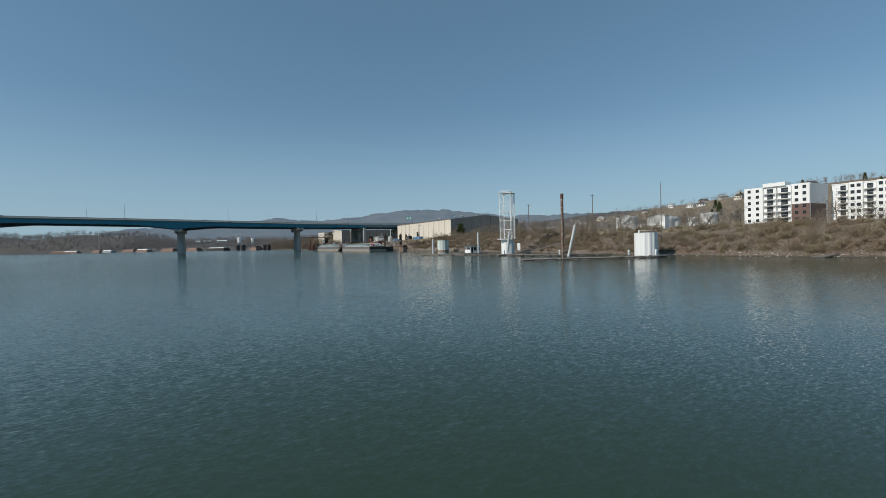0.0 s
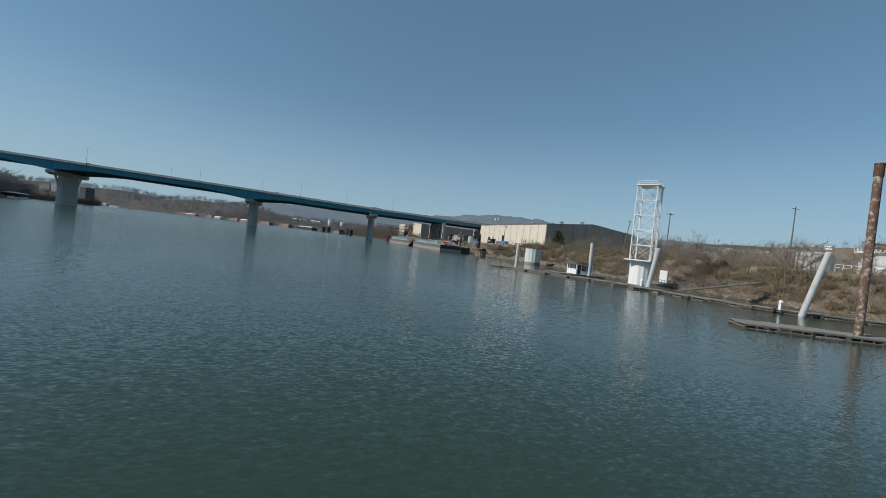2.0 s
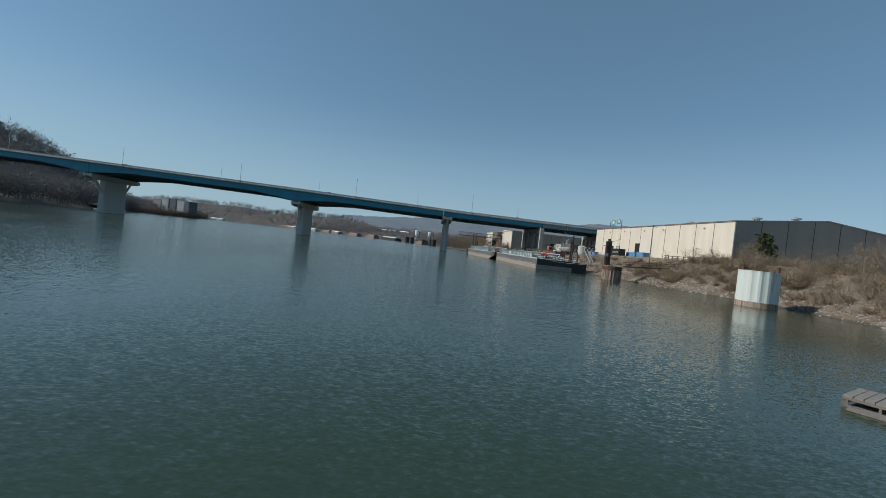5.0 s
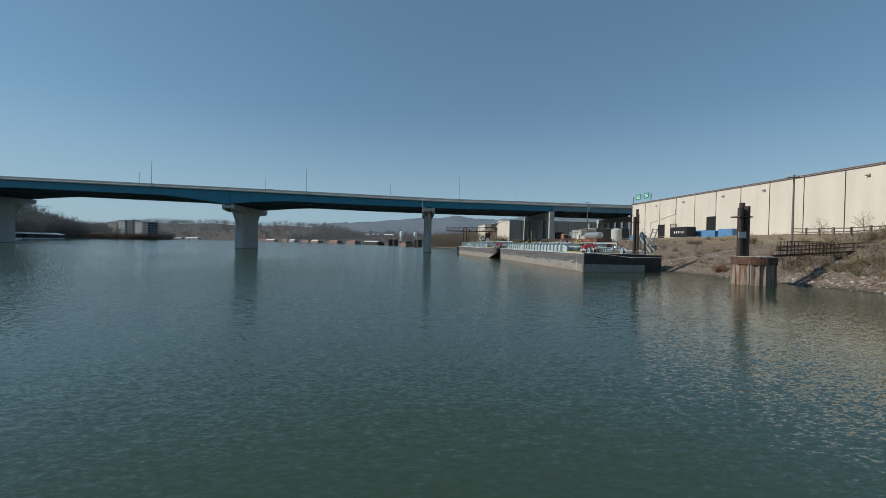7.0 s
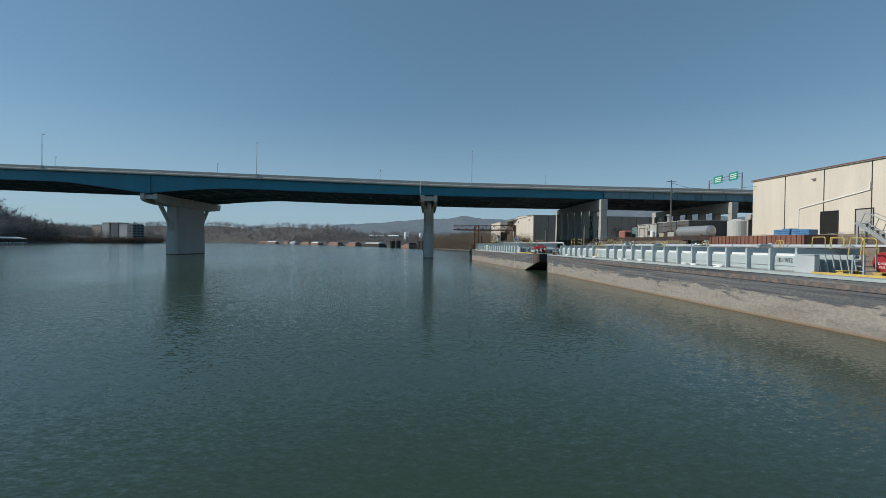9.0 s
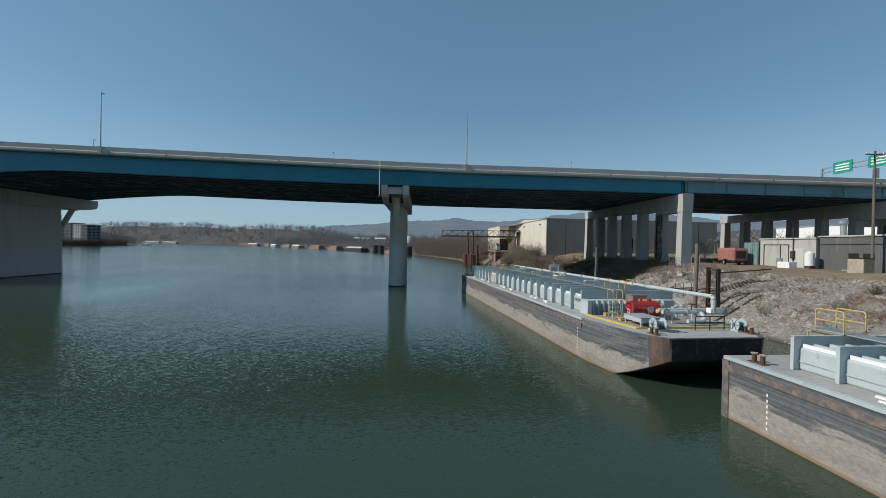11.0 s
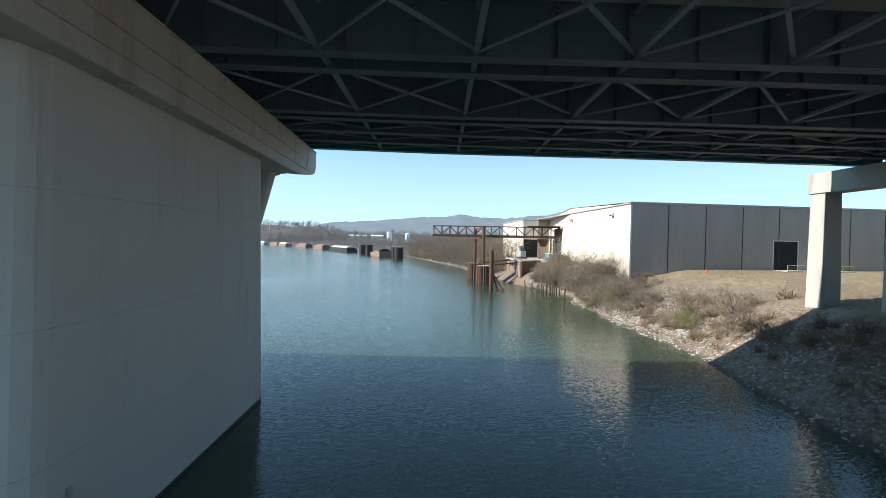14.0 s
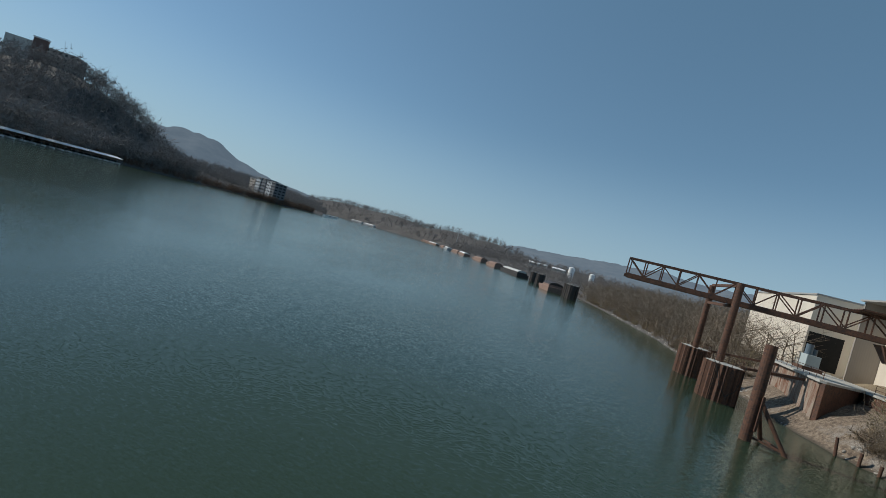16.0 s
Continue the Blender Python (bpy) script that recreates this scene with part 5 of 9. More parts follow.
def wall_lamp(m):
    l = thing("wall_floodlight", m, "grey wedge floodlight on the warehouse wall", "wall lamp", "warehouse floodlights")
    part("housing", Geo().add([(0, -0.5, 0.5), (0, 0.5, 0.5), (-0.7, 0.5, 0.05), (-0.7, -0.5, 0.05), (0, -0.5, -0.1), (0, 0.5, -0.1), (-0.55, 0.5, -0.15), (-0.55, -0.5, -0.15)],
                              [(0, 3, 2, 1), (4, 5, 6, 7), (0, 1, 5, 4), (3, 7, 6, 2), (0, 4, 7, 3), (1, 2, 6, 5)]), GALV, l)


warehouse("warehouse", pose(139.7, 232.8, 0), 87.0, 52.0, 18.75, 21.5, 6.2, "long cream and dark grey metal warehouse above the river bank",
          [("W", 47.5, 50.5, 6.2, "open"), ("W", 63.0, 65.6, 5.0, "shut"), ("W", 68.6, 71.6, 5.0, "open"), ("W", 24.2, 26.0, 0.2, "shut")])
for y in (12.0, 33.0, 45.0, 60.0, 73.0):
    wall_lamp(pose(139.68, 232.8 + y, 17.2) @ Matrix.Diagonal((0.6, 0.6, 0.6, 1)))
for x, y in ((14, 10), (26, 10), (26, 40), (14, 40), (40, 16)):
    v = single("roof_ventilator", Geo().rod((0, 0, -0.8), (0, 0, 0.9), 0.7, n=14).rod((0, 0, 0.9), (0, 0, 1.2), 1.3, 1.3, 14).rod((0, 0, 1.2), (0, 0, 1.5), 1.3, 0.3, 14), GALV, pose(139.7 + x, 232.8 + y, 18.75 + 2.75 * (1 - abs(x - 26) / 26) + 0.3), "squat metal roof ventilator", "ventilator", "roof ventilators")

big = warehouse("warehouse", pose(128.0, 444.0, 0), 60.0, 68.0, 19.5, 19.53, 6.0, "large cream and dark grey metal warehouse by the river", [("S", 29.2, 34.2, 7.0, "open")], False)
part("gable_top", Geo().add([(0, 0.0, 19.5), (0, 31.0, 19.5), (0, 31.0, 20.95), (0.3, 0.0, 19.5), (0.3, 31.0, 19.5), (0.3, 31.0, 20.95)], [(0, 2, 1), (3, 4, 5), (0, 3, 5, 2), (1, 2, 5, 4), (0, 1, 4, 3)]), CREAM, big)
part("upper_roof", Geo().loft([[(-0.2, -0.25, 19.76), (68.2, -0.25, 19.76), (68.2, -0.25, 19.86), (-0.2, -0.25, 19.86)], [(-0.2, 31.2, 20.96), (68.2, 31.2, 20.96), (68.2, 31.2, 21.06), (-0.2, 31.2, 21.06)], [(3.6, 60.2, 19.7), (68.2, 60.2, 19.7), (68.2, 60.2, 19.8), (3.6, 60.2, 19.8)]]), ROOF, big, "low pitched metal roof")
for y in (7.2, 29.5):
    wall_lamp(pose(127.98, 444 + y, 17.7))
wall_lamp(pose(129.1, 483.5, 16.0, 0, 0, -7.5))
# the warehouse's canted north part and the low block beyond it
north = thing("loading_block", pose(0, 0, 0), "cream metal loading block with dark-painted doorways", "warehouse")
part("canted_wall", Geo().add([(128.0, 475.0, 5), (128.4, 475.0, 5), (133.6, 513.25, 5), (133.2, 513.25, 5), (128.0, 475.0, 20.95), (128.4, 475.0, 20.95), (133.6, 513.25, 19.7), (133.2, 513.25, 19.7)], [(3, 2, 1, 0), (4, 5, 6, 7), (0, 1, 5, 4), (1, 2, 6, 5), (2, 3, 7, 6), (3, 0, 4, 7)]), CREAM, north, "cream ribbed wall")
part("front_wall", Geo().prism([(125.8, 513.3), (140.0, 513.3), (140.0, 545.0), (125.8, 545.0)], 6.0, 19.7), CREAM, north, "cream ribbed wall")
part("roof_edge", Geo().box(125.6, 513.1, 19.7, 140.2, 545.2, 20.0), ROOF, north)
part("doorway", Geo().box(126.1, 513.28, 6.9, 131.3, 513.298, 13.1), VOID, north, "tall doorway panel painted dark as an open interior")
part("doorway", Geo().prism([(130.02, 490.4), (130.05, 490.4), (130.75, 496.2), (130.72, 496.2)], 6.8, 12.9), VOID, north, "tall doorway panel painted dark as an open interior")
part("door_post", Geo().box(129.3, 489.7, 6.0, 129.7, 490.3, 13.6).box(130.0, 496.3, 6.0, 130.4, 496.9, 13.6), RUST, north, "rusty steel door post")

# ---- conveyor gantry on the river ----


def sheet_cell(x, y, r, z1, material, label, n=22, z0=-1.5):
    """A round mooring cell of interlocked sheet piles."""
    c = thing("sheet_pile_cell", pose(x, y, 0), label, "mooring cell", "mooring cells")
    g = Geo()
    m = n * 2
    pts = [((r + (0.09 if k % 2 else -0.09)) * math.cos(2 * math.pi * k / m), (r + (0.09 if k % 2 else -0.09)) * math.sin(2 * math.pi * k / m)) for k in range(m)]
    part("pile_ring", g.prism(pts, z0, z1), material, c)
    part("fill_cap", Geo().prism([(p * 0.93, q * 0.93) for p, q in pts], z1, z1 + 0.05), CONCRETE, c, "concrete cap")
    knuckle = Geo().rod((0, 0, z0), (0, 0, z1 + 0.04), 0.09, n=6).mesh("pile_lock", material)
    for k in range(0, m, 4):
        a = 2 * math.pi * (k + 0.5) / m
        part("pile_lock", knuckle, material, c, at=pose((r + 0.06) * math.cos(a), (r + 0.06) * math.sin(a), 0))
    return c


for x, y in ((107.9, 486.8), (107.7, 503.2)):
    c = sheet_cell(x, y, 2.35, 4.95, RUST, "rusty brown round sheet pile cell in the river")
    for k in range(9):
        a, b = 2 * math.pi * k / 9, 2 * math.pi * (k + 1) / 9
        (p, q), (u, v) = (2.2 * math.cos(a), 2.2 * math.sin(a)), (2.2 * math.cos(b), 2.2 * math.sin(b))
        part("rail_post", Geo().rod((p, q, 4.95), (p, q, 5.95), 0.03, n=5), RUST, c)
        for z in (5.45, 5.95):
            part("guard_rail", Geo().rod((p, q, z), (u, v, z), 0.025, n=5), RUST, c)
chain = thing("mooring_chain", pose(0, 0, 0), "dark chain slung across the sheet pile cell", "chain")
part("chain", Geo().pipe([(105.9, 485.2, 6.0), (106.6, 484.7, 4.4), (107.3, 484.2, 2.2), (108.2, 484.15, 1.1), (109.2, 484.5, 2.0), (109.9, 485.2, 4.0), (110.2, 486.0, 5.4)], 0.045, 6), BLACK, chain)

GAN = pose(93.2, 492.6, 0, 0, 0, -12.2)
gan = thing("conveyor_gantry", GAN, "rust-red lattice conveyor gantry on two tall columns", "gantry")
GL, G0, G1, GW = 36.5, 13.4, 16.3, 2.6
for y in (0.0, GW):
    g = Geo()
    g.bar((0, y, G1), (GL, y, G1), 0.2)
    g.bar((0, y, G0 + 0.35), (GL, y, G0 + 0.35), 0.2)
    t = part("side_truss", g, RUST, gan)
    n = 15
    for k in range(n + 1):
        x = GL * k / n
        part("truss_post", Geo().bar((x, y, G0 + 0.4), (x, y, G1 - 0.05), 0.16), RUST, t)
        if k < n:
            a, b = (G1 - 0.1, G0 + 0.45) if k % 2 == 0 else (G0 + 0.45, G1 - 0.1)
            part("truss_diagonal", Geo().bar((x, y, a), (x + GL / n, y, b), 0.15), RUST, t)
part("floor_beam", Geo().box(-0.2, -0.12, G0 - 0.25, GL, 0.12, G0 + 0.28).box(-0.2, GW - 0.12, G0 - 0.25, GL, GW + 0.12, G0 + 0.28), RUST, gan, "deep rusty floor beam")
part("floor_plate", Geo().box(0, 0.12, G0 + 0.1, GL, GW - 0.12, G0 + 0.16), RUST, gan)
for k in range(16):
    part("top_tie", Geo().bar((GL * k / 15, 0, G1), (GL * k / 15, GW, G1), 0.08), RUST, gan)
for x, y, z in ((15.0, -0.9, G1 - 0.1), (11.8, 12.4, G1 - 0.4)):
    part("column", Geo().rod((x, y, 4.9), (x, y, z), 0.47, n=14), RUST, gan, "rust-red round column")
for z in (G0 - 0.5, G1 - 0.4):
    part("cross_head", Geo().bar((15.0, -0.7, z), (11.8, 12.2, z), 0.4), RUST, gan)
part("head_house", Geo().box(27.5, -1.6, G1 + 0.2, 36.5, 4.2, G1 + 0.35).bar((36.3, -0.5, G0 - 1.2), (36.3, -0.5, G1 + 0.2), 0.3).bar((36.3, 3.0, G0 - 1.2), (36.3, 3.0, G1 + 0.2), 0.3).box(35.2, 0.2, G0 - 0.6, 36.2, 2.4, G1 - 0.4), RUST, gan, "dark rusty conveyor head")
part("hopper", Geo().loft([[(30.5 - a, -0.6 - a, z), (33.5 + a, -0.6 - a, z), (33.5 + a, 2.6 + a, z), (30.5 - a, 2.6 + a, z)] for z, a in ((G0 - 2.6, -0.8), (G0 - 0.5, 0.2))]), RUST, gan)

dol = thing("raking_dolphin", pose(106.1, 468.0, 0), "rusty steel mooring pile with two raking braces", "mooring dolphin")
part("steel_tube", Geo().rod((0, 0, -2), (0.1, 0.2, 9.5), 0.52, n=16), RUST, dol, smooth=False)
part("brace", Geo().rod((0.2, 0, 4.4), (3.2, -1.6, -0.6), 0.2, n=10), RUST, dol)
part("brace", Geo().rod((0.2, 0.1, 4.4), (2.2, 2.3, -0.6), 0.2, n=10), RUST, dol)
part("strut", Geo().bar((0.2, 0, 0.5), (2.9, -1.4, 0.3), 0.2).bar((2.9, -1.4, 0.3), (2.0, 2.0, 0.3), 0.18), RUST, dol)
part("fender_channel", Geo().box(0.3, -0.7, 1.2, 0.5, -0.5, 4.6), RUST, dol)

# sheet pile wall, platform and old timber piles along that bank
plat = thing("loading_platform", pose(0, 0, 0), "rusty sheet pile loading platform with rails", "platform")
zig = [(117.4 + (0.25 if k % 2 else 0.0) + 0.04 * k, 484.4 + 0.62 * k) for k in range(37)]
part("sheet_wall", Geo().prism([(123.6, 490.0), (124.6, 507.0)] + zig[::-1], -0.5, 6.5), RUST_PALE, plat, "corrugated rust-streaked sheet pile wall")
# darker rust than the front: the shade on this face is in its colour
part("side_wall", Geo().prism([(117.7, 483.7), (123.9, 489.7), (123.6, 489.99), (117.4, 484.2)], -0.5, 6.5), RUST, plat, "rusty side wall coloured darker for its shade")
zag = [(124.3 + (0.22 if k % 2 else 0.0), 478.0 + 0.62 * k) for k in range(19)]
part("sheet_wall", Geo().prism([(127.5, 478.0), (127.5, 489.2)] + zag[::-1], -0.5, 6.5), RUST, plat, "corrugated dark rusty sheet pile wall")
part("deck", Geo().prism([(117.2, 484.1), (117.9, 483.9), (124.2, 489.2), (124.2, 477.9), (127.9, 477.9), (127.9, 507.1), (118.4, 507.1)], 6.5, 6.8), CONCRETE, plat)
part("pale_waler", Geo().box(124.1, 479.0, 5.4, 124.29, 484.5, 5.7), CONCRETE_COAT, plat)
part("rail", rail(rail(Geo(), (117.6, 484.4, 6.8), (118.5, 506.5, 6.8), 1.1, 12, 0.035), (124.5, 478.2, 6.8), (124.5, 488, 6.8), 1.1, 6, 0.035), RUST, plat)
part("walk_beam", Geo().bar((109.9, 487.2, 5.1), (117.5, 488.5, 6.0), 0.35), RUST, plat, "rusty access beam")
part("walk_beam", Geo().bar((109.8, 502.6, 5.1), (118.4, 500.0, 6.3), 0.35), RUST, plat, "rusty access beam")
pump = thing("pump_unit", pose(122.4, 501.0, 6.8), "grey machinery unit on the platform", "machine")
part("base", Geo().box(-1.3, -1.6, 0, 1.3, 1.6, 0.5), RUST, pump)
part("housing", Geo().box(-0.9, -1.2, 0.5, 0.9, 1.0, 2.4), DECK_PALE, pump, bevel=0.05)
part("cylinder", Geo().rod((-0.4, 0, 2.4), (-0.4, 0, 4.0), 0.5, n=14).rod((0.5, 0.4, 2.4), (0.5, 0.4, 3.4), 0.35, n=12), STEEL_DARK, pump)
ac = thing("switch_cabinet", pose(126.2, 484.2, 6.8), "pale blue-grey metal cabinet beside the steps", "cabinet")
part("body", Geo().box(-1.1, -1.4, 0, 1.1, 1.4, 2.0), BLUE_PALE, ac, bevel=0.03)
part("lid", Geo().box(-1.15, -1.45, 2.0, 1.15, 1.45, 2.08), WHITE, ac)
stp = thing("yellow_stair", pose(126.6, 481.5, 6.8, 0, 0, 180), "yellow steel stair with handrails", "stair")
g = Geo()
for k in range(9):
    g.box(-0.5, 0.35 * k, 0.22 * k - 1.0, 0.5, 0.35 * k + 0.3, 0.22 * k - 0.95)
part("stair_tread", g, GALV, stp)
part("handrail", Geo().pipe([(-0.5, 0, 0), (-0.5, 3.1, 1.9)], 0.04, 6).pipe([(0.5, 0, 0), (0.5, 3.1, 1.9)], 0.04, 6).pipe([(-0.5, 0, -0.5), (-0.5, 3.1, 1.4)], 0.04, 6).bar((-0.5, 0, -1), (-0.5, 0, 0), 0.06).bar((0.5, 3.1, 0.7), (0.5, 3.1, 1.9), 0.06), YELLOW, stp)
pilem = Geo().rod((0, 0, -1.2), (0.03, 0.02, 1.75), 0.16, 0.15, 8).mesh("rotten_stake", RUST)
rng = random.Random(5)
for k in range(14):
    y = 457.2 + 1.42 * k + rng.uniform(-0.3, 0.3)
    ob = new("rotten_stake", pilem)
    ob.matrix_world = pose(lerp(SHORE_E, y) - 0.7 + rng.uniform(-0.35, 0.25), y, 0, rng.uniform(-5, 5), rng.uniform(-6, 6), 0) @ Matrix.Diagonal((1, 1, rng.uniform(0.6, 1.15), 1))
    tagged(ob, "short rotten dark timber stake in shallow water", "stake", "old shore stakes")

# loading dock rail at the warehouse's south door
dockr = thing("loading_ramp", pose(157, 440.5, 0), "concrete loading ramp with a yellow rail", "ramp")
part("ramp", Geo().box(0, 0, 5.5, 14, 3.4, 7.4), CONCRETE, dockr)
part("rail", rail(Geo(), (0.2, 0.2, 7.4), (13.8, 0.2, 7.4), 1.05, 7, 0.05), YELLOW, dockr)
part("bollard", Geo().rod((-0.8, 0.6, 5.5), (-0.8, 0.6, 7.2), 0.5, n=14), WHITE, dockr)
cone = single("traffic_cone", Geo().box(-0.2, -0.2, 0, 0.2, 0.2, 0.04).rod((0, 0, 0.04), (0, 0, 0.75), 0.15, 0.03, 10), plain("orange_plastic", (0.65, 0.12, 0.03), 0.5), pose(139.5, 438.5, height(139.5, 438.5)), "small orange traffic cone on dry grass", "traffic cone")

# ---- old marina docks, pile tower and tanks south of the warehouse ----
plank_m = {}
FLOAT = plain("grey_float_block", (0.22, 0.20, 0.175), 0.9, 0, 0.3, 1.0, 12, dirt=(0.09, 0.08, 0.07))
DOCKTOP = plain("bleached_dock_planks", (0.25, 0.235, 0.215), 0.9, 0, 0.3, 2.2, 16, dirt=(0.12, 0.105, 0.09), by_object=0.4)


def float_dock(name, pts, wide, label, z=0.5, piece=2.4):
    """A floating dock along a line of corners: frame, planks and float tubs."""
    d = thing(name, pose(0, 0, 0), label, "dock", "floating docks")
    r = random.Random(len(pts) + int(pts[0][0]))
    for a, b in zip(pts, pts[1:]):
        a, b = Vector((*a, 0)), Vector((*b, 0))
        L = (b - a).length
        m = pose(a.x, a.y, 0, 0, 0, math.degrees(math.atan2(b.y - a.y, b.x - a.x)))
        n = max(1, round(L / piece))
        step = L / n
        for k in range(n):
            key = (round(step, 1), wide)
            if key not in plank_m:
                s = key[0]
                g = Geo()
                for q in range(int(s / 0.3)):
                    g.box(0.01 + 0.3 * q, -wide / 2, z - 0.06, 0.28 + 0.3 * q, wide / 2, z + 0.006 * (q % 3))
                f = Geo()
                for e in (-wide / 2 + 0.03, wide / 2 - 0.03):
                    f.box(0, e - 0.04, z - 0.16, s, e + 0.04, z - 0.061).box(0, e - 0.03, z - 0.42, s, e + 0.03, z - 0.34)
                    for q in range(3):
                        f.box(0.1 + q * s / 3, e - 0.03, z - 0.34, 0.18 + q * s / 3, e + 0.03, z - 0.16)
                f.box(0, -wide / 2, z - 0.34, 0.1, wide / 2, z - 0.2).box(s - 0.1, -wide / 2, z - 0.34, s, wide / 2, z - 0.2)
                plank_m[key] = (g.mesh("plank_section", DOCKTOP), f.mesh("edge_frame", GREYWOOD),
                                Geo().box(0.3, -wide / 2 - 0.5, -0.35, s * 0.72, wide / 2 + 0.15, z - 0.43).box(0.25, -wide / 2 - 0.55, z - 0.43, s * 0.74, wide / 2 + 0.2, z - 0.36).mesh("float_tub", FLOAT))
            dz = r.uniform(-0.07, 0.05)
            at = m @ pose(step * k, r.uniform(-0.06, 0.06), dz, r.uniform(-1.2, 1.2), r.uniform(-0.8, 0.8), 0)
            for nm, me in zip(("plank_section", "edge_frame", "float_tub"), plank_m[key]):
                if nm == "float_tub" and k % 2:
                    continue
                part(nm, me, GREYWOOD, d, at=at)
    return d


float_dock("floating_dock", [(73.6, 139.2), (79.0, 130.0), (84.5, 121.0), (88.0, 112.0), (87.6, 96.0), (91.5, 87.0), (104.0, 80.5)], 2.2, "long grey weathered plank walkway floating on tubs")
float_dock("floating_dock", [(68.2, 73.4), (79.5, 68.0), (92.5, 61.8), (100.0, 60.5)], 2.6, "long grey weathered plank dock with broken edges", 0.45)
float_dock("floating_dock", [(84.5, 131.5), (96.5, 131.0)], 6.0, "square plank platform carrying the dock hut")
finger = Geo().box(-1.6, -0.8, -0.25, 1.6, 0.8, 0.32).box(-1.65, -0.85, 0.32, 1.65, 0.85, 0.4).mesh("float_block", GREYWOOD)
for k, (x, y) in enumerate(((77.0, 131.2), (79.3, 127.0), (81.4, 122.4), (83.3, 118.2), (85.2, 114.2), (85.8, 109.5), (85.9, 105.0))):
    ob = new("float_block", finger)
    ob.matrix_world = pose(x, y, -0.02, 0, 0, -60 + 8 * k)
    tagged(ob, "low grey wooden float block beside the walkway", "float", "dock floats")

hut = thing("dock_hut", pose(89.8, 129.5, 0.52, 0, 0, -3), "small white dock hut with dark windows and flat roof", "hut")
part("wall_panel", Geo().box(0, 0, 0, 4.1, 4.1, 2.45), WHITE, hut, "white painted boarding", bevel=0.02)
part("roof", Geo().box(-0.5, -0.5, 2.45, 4.6, 4.6, 2.62), GREYWOOD, hut, "flat grey overhanging roof")
for k in range(4):
    part("window", Geo().box(-0.012, 0.25 + 0.92 * k, 1.15, 0.0, 0.25 + 0.92 * k + 0.78, 2.15), GLASS, hut, "dark window pane")
for a, b, z0, z1 in ((0.3, 1.1, 0.1, 2.1), (1.3, 2.45, 0.8, 2.1), (2.65, 3.8, 0.8, 2.1)):
    part("window" if z0 > 0.5 else "door", Geo().box(a, -0.012, z0, b, 0.0, z1), GLASS, hut)


def post(x, y, top, r, material, label, lean=(0, 0), z0=-2.0):
    return single("mooring_post", Geo().rod((0, 0, z0), (lean[0], lean[1], top), r, r, 14).rod((lean[0], lean[1], top), (lean[0], lean[1], top + 0.1), r * 1.02, r * 0.8, 14), material, pose(x, y, 0), label, "mooring post", "mooring posts")


GREYSTEEL = plain("pale_grey_pile_paint", (0.50, 0.52, 0.53), 0.55, 0, 0.12, 0.8, 10, dirt=(0.36, 0.34, 0.31), streak=True)
POLEMAT = plain("peeling_rusty_pole", (0.15, 0.085, 0.06), 0.8, 0, 0.4, 1.2, 8, dirt=(0.42, 0.40, 0.36), dirt_at=0.57)
post(77.0, 133.4, 5.6, 0.36, GREYSTEEL, "tall pale grey steel mooring post by the dock")
post(92.7, 128.8, 7.65, 0.36, GREYSTEEL, "tall pale grey steel mooring post beside the hut", (0.15, 0.3))
post(88.4, 106.6, 7.2, 0.38, GREYSTEEL, "leaning pale grey steel mooring post", (0.6, -1.2))
post(92.4, 85.0, 8.2, 0.36, GREYSTEEL, "leaning pale grey steel mooring post", (1.3, -1.9))
post(76.2, 69.4, 14.3, 0.30, POLEMAT, "very tall rusty mooring pole with peeling paint")
single("pole_collar", Geo().rod((0, 0, 13.3), (0, 0, 14.35), 0.34, n=14), RUST, pose(76.2, 69.4, 0), "rusty collar on the tall pole", "collar")
for x, y in ((90.6, 85.8), (89.0, 108.3), (93.6, 66.5), (97.5, 62.4)):
    p = thing("dock_pedestal", pose(x, y, 0.48), "small white dock power pedestal", "pedestal", "dock pedestals")
    part("stem", Geo().box(-0.16, -0.16, 0, 0.16, 0.16, 0.95), WHITE, p, bevel=0.03)
    part("cap", Geo().rod((0, 0, 0.95), (0, 0, 1.25), 0.3, 0.12, 10), WHITE, p)


def ribbed_tank(name, x, y, r, z0, z1, material, label, cat, n=14, lid=True):
    t = thing(name, pose(x, y, 0), label, cat, "mooring cells")
    m = n * 4
    pts = []
    for k in range(m):
        rr = r + (0.07 if k % 4 in (0, 1) else -0.02)
        pts.append((rr * math.cos(2 * math.pi * k / m), rr * math.sin(2 * math.pi * k / m)))
    part("shell", Geo().prism(pts, z0, z1), material, t, "ribbed sheet shell")
    if lid:
        part("top_plate", Geo().prism([(p * 1.015, q * 1.015) for p, q in pts], z1, z1 + 0.12), material, t)
    return t


t = ribbed_tank("mooring_cell", 101.3, 67.7, 2.55, -1, 5.5, WHITE, "white ribbed round mooring cell beside the dock", "mooring cell")
part("rail", Geo().bar((-1.9, 0.5, 6.2), (1.5, -1.6, 6.2), 0.06).bar((-1.9, 0.5, 5.6), (-1.9, 0.5, 6.2), 0.06).bar((1.5, -1.6, 5.6), (1.5, -1.6, 6.2), 0.06), WHITE, t)
part("light_stub", Geo().rod((-1.0, 1.2, 5.6), (-1.0, 1.2, 6.25), 0.16, n=10), WHITE, t)
single("flag_pole", Geo().rod((0, 0, 3.5), (0, 0, 17.2), 0.11, 0.07, 8).rod((0, 0, 17.2), (0, 0, 17.7), 0.03, n=6), GREYWOOD, pose(103.9, 65.5, 0), "tall thin dark pole behind the white cell", "pole")
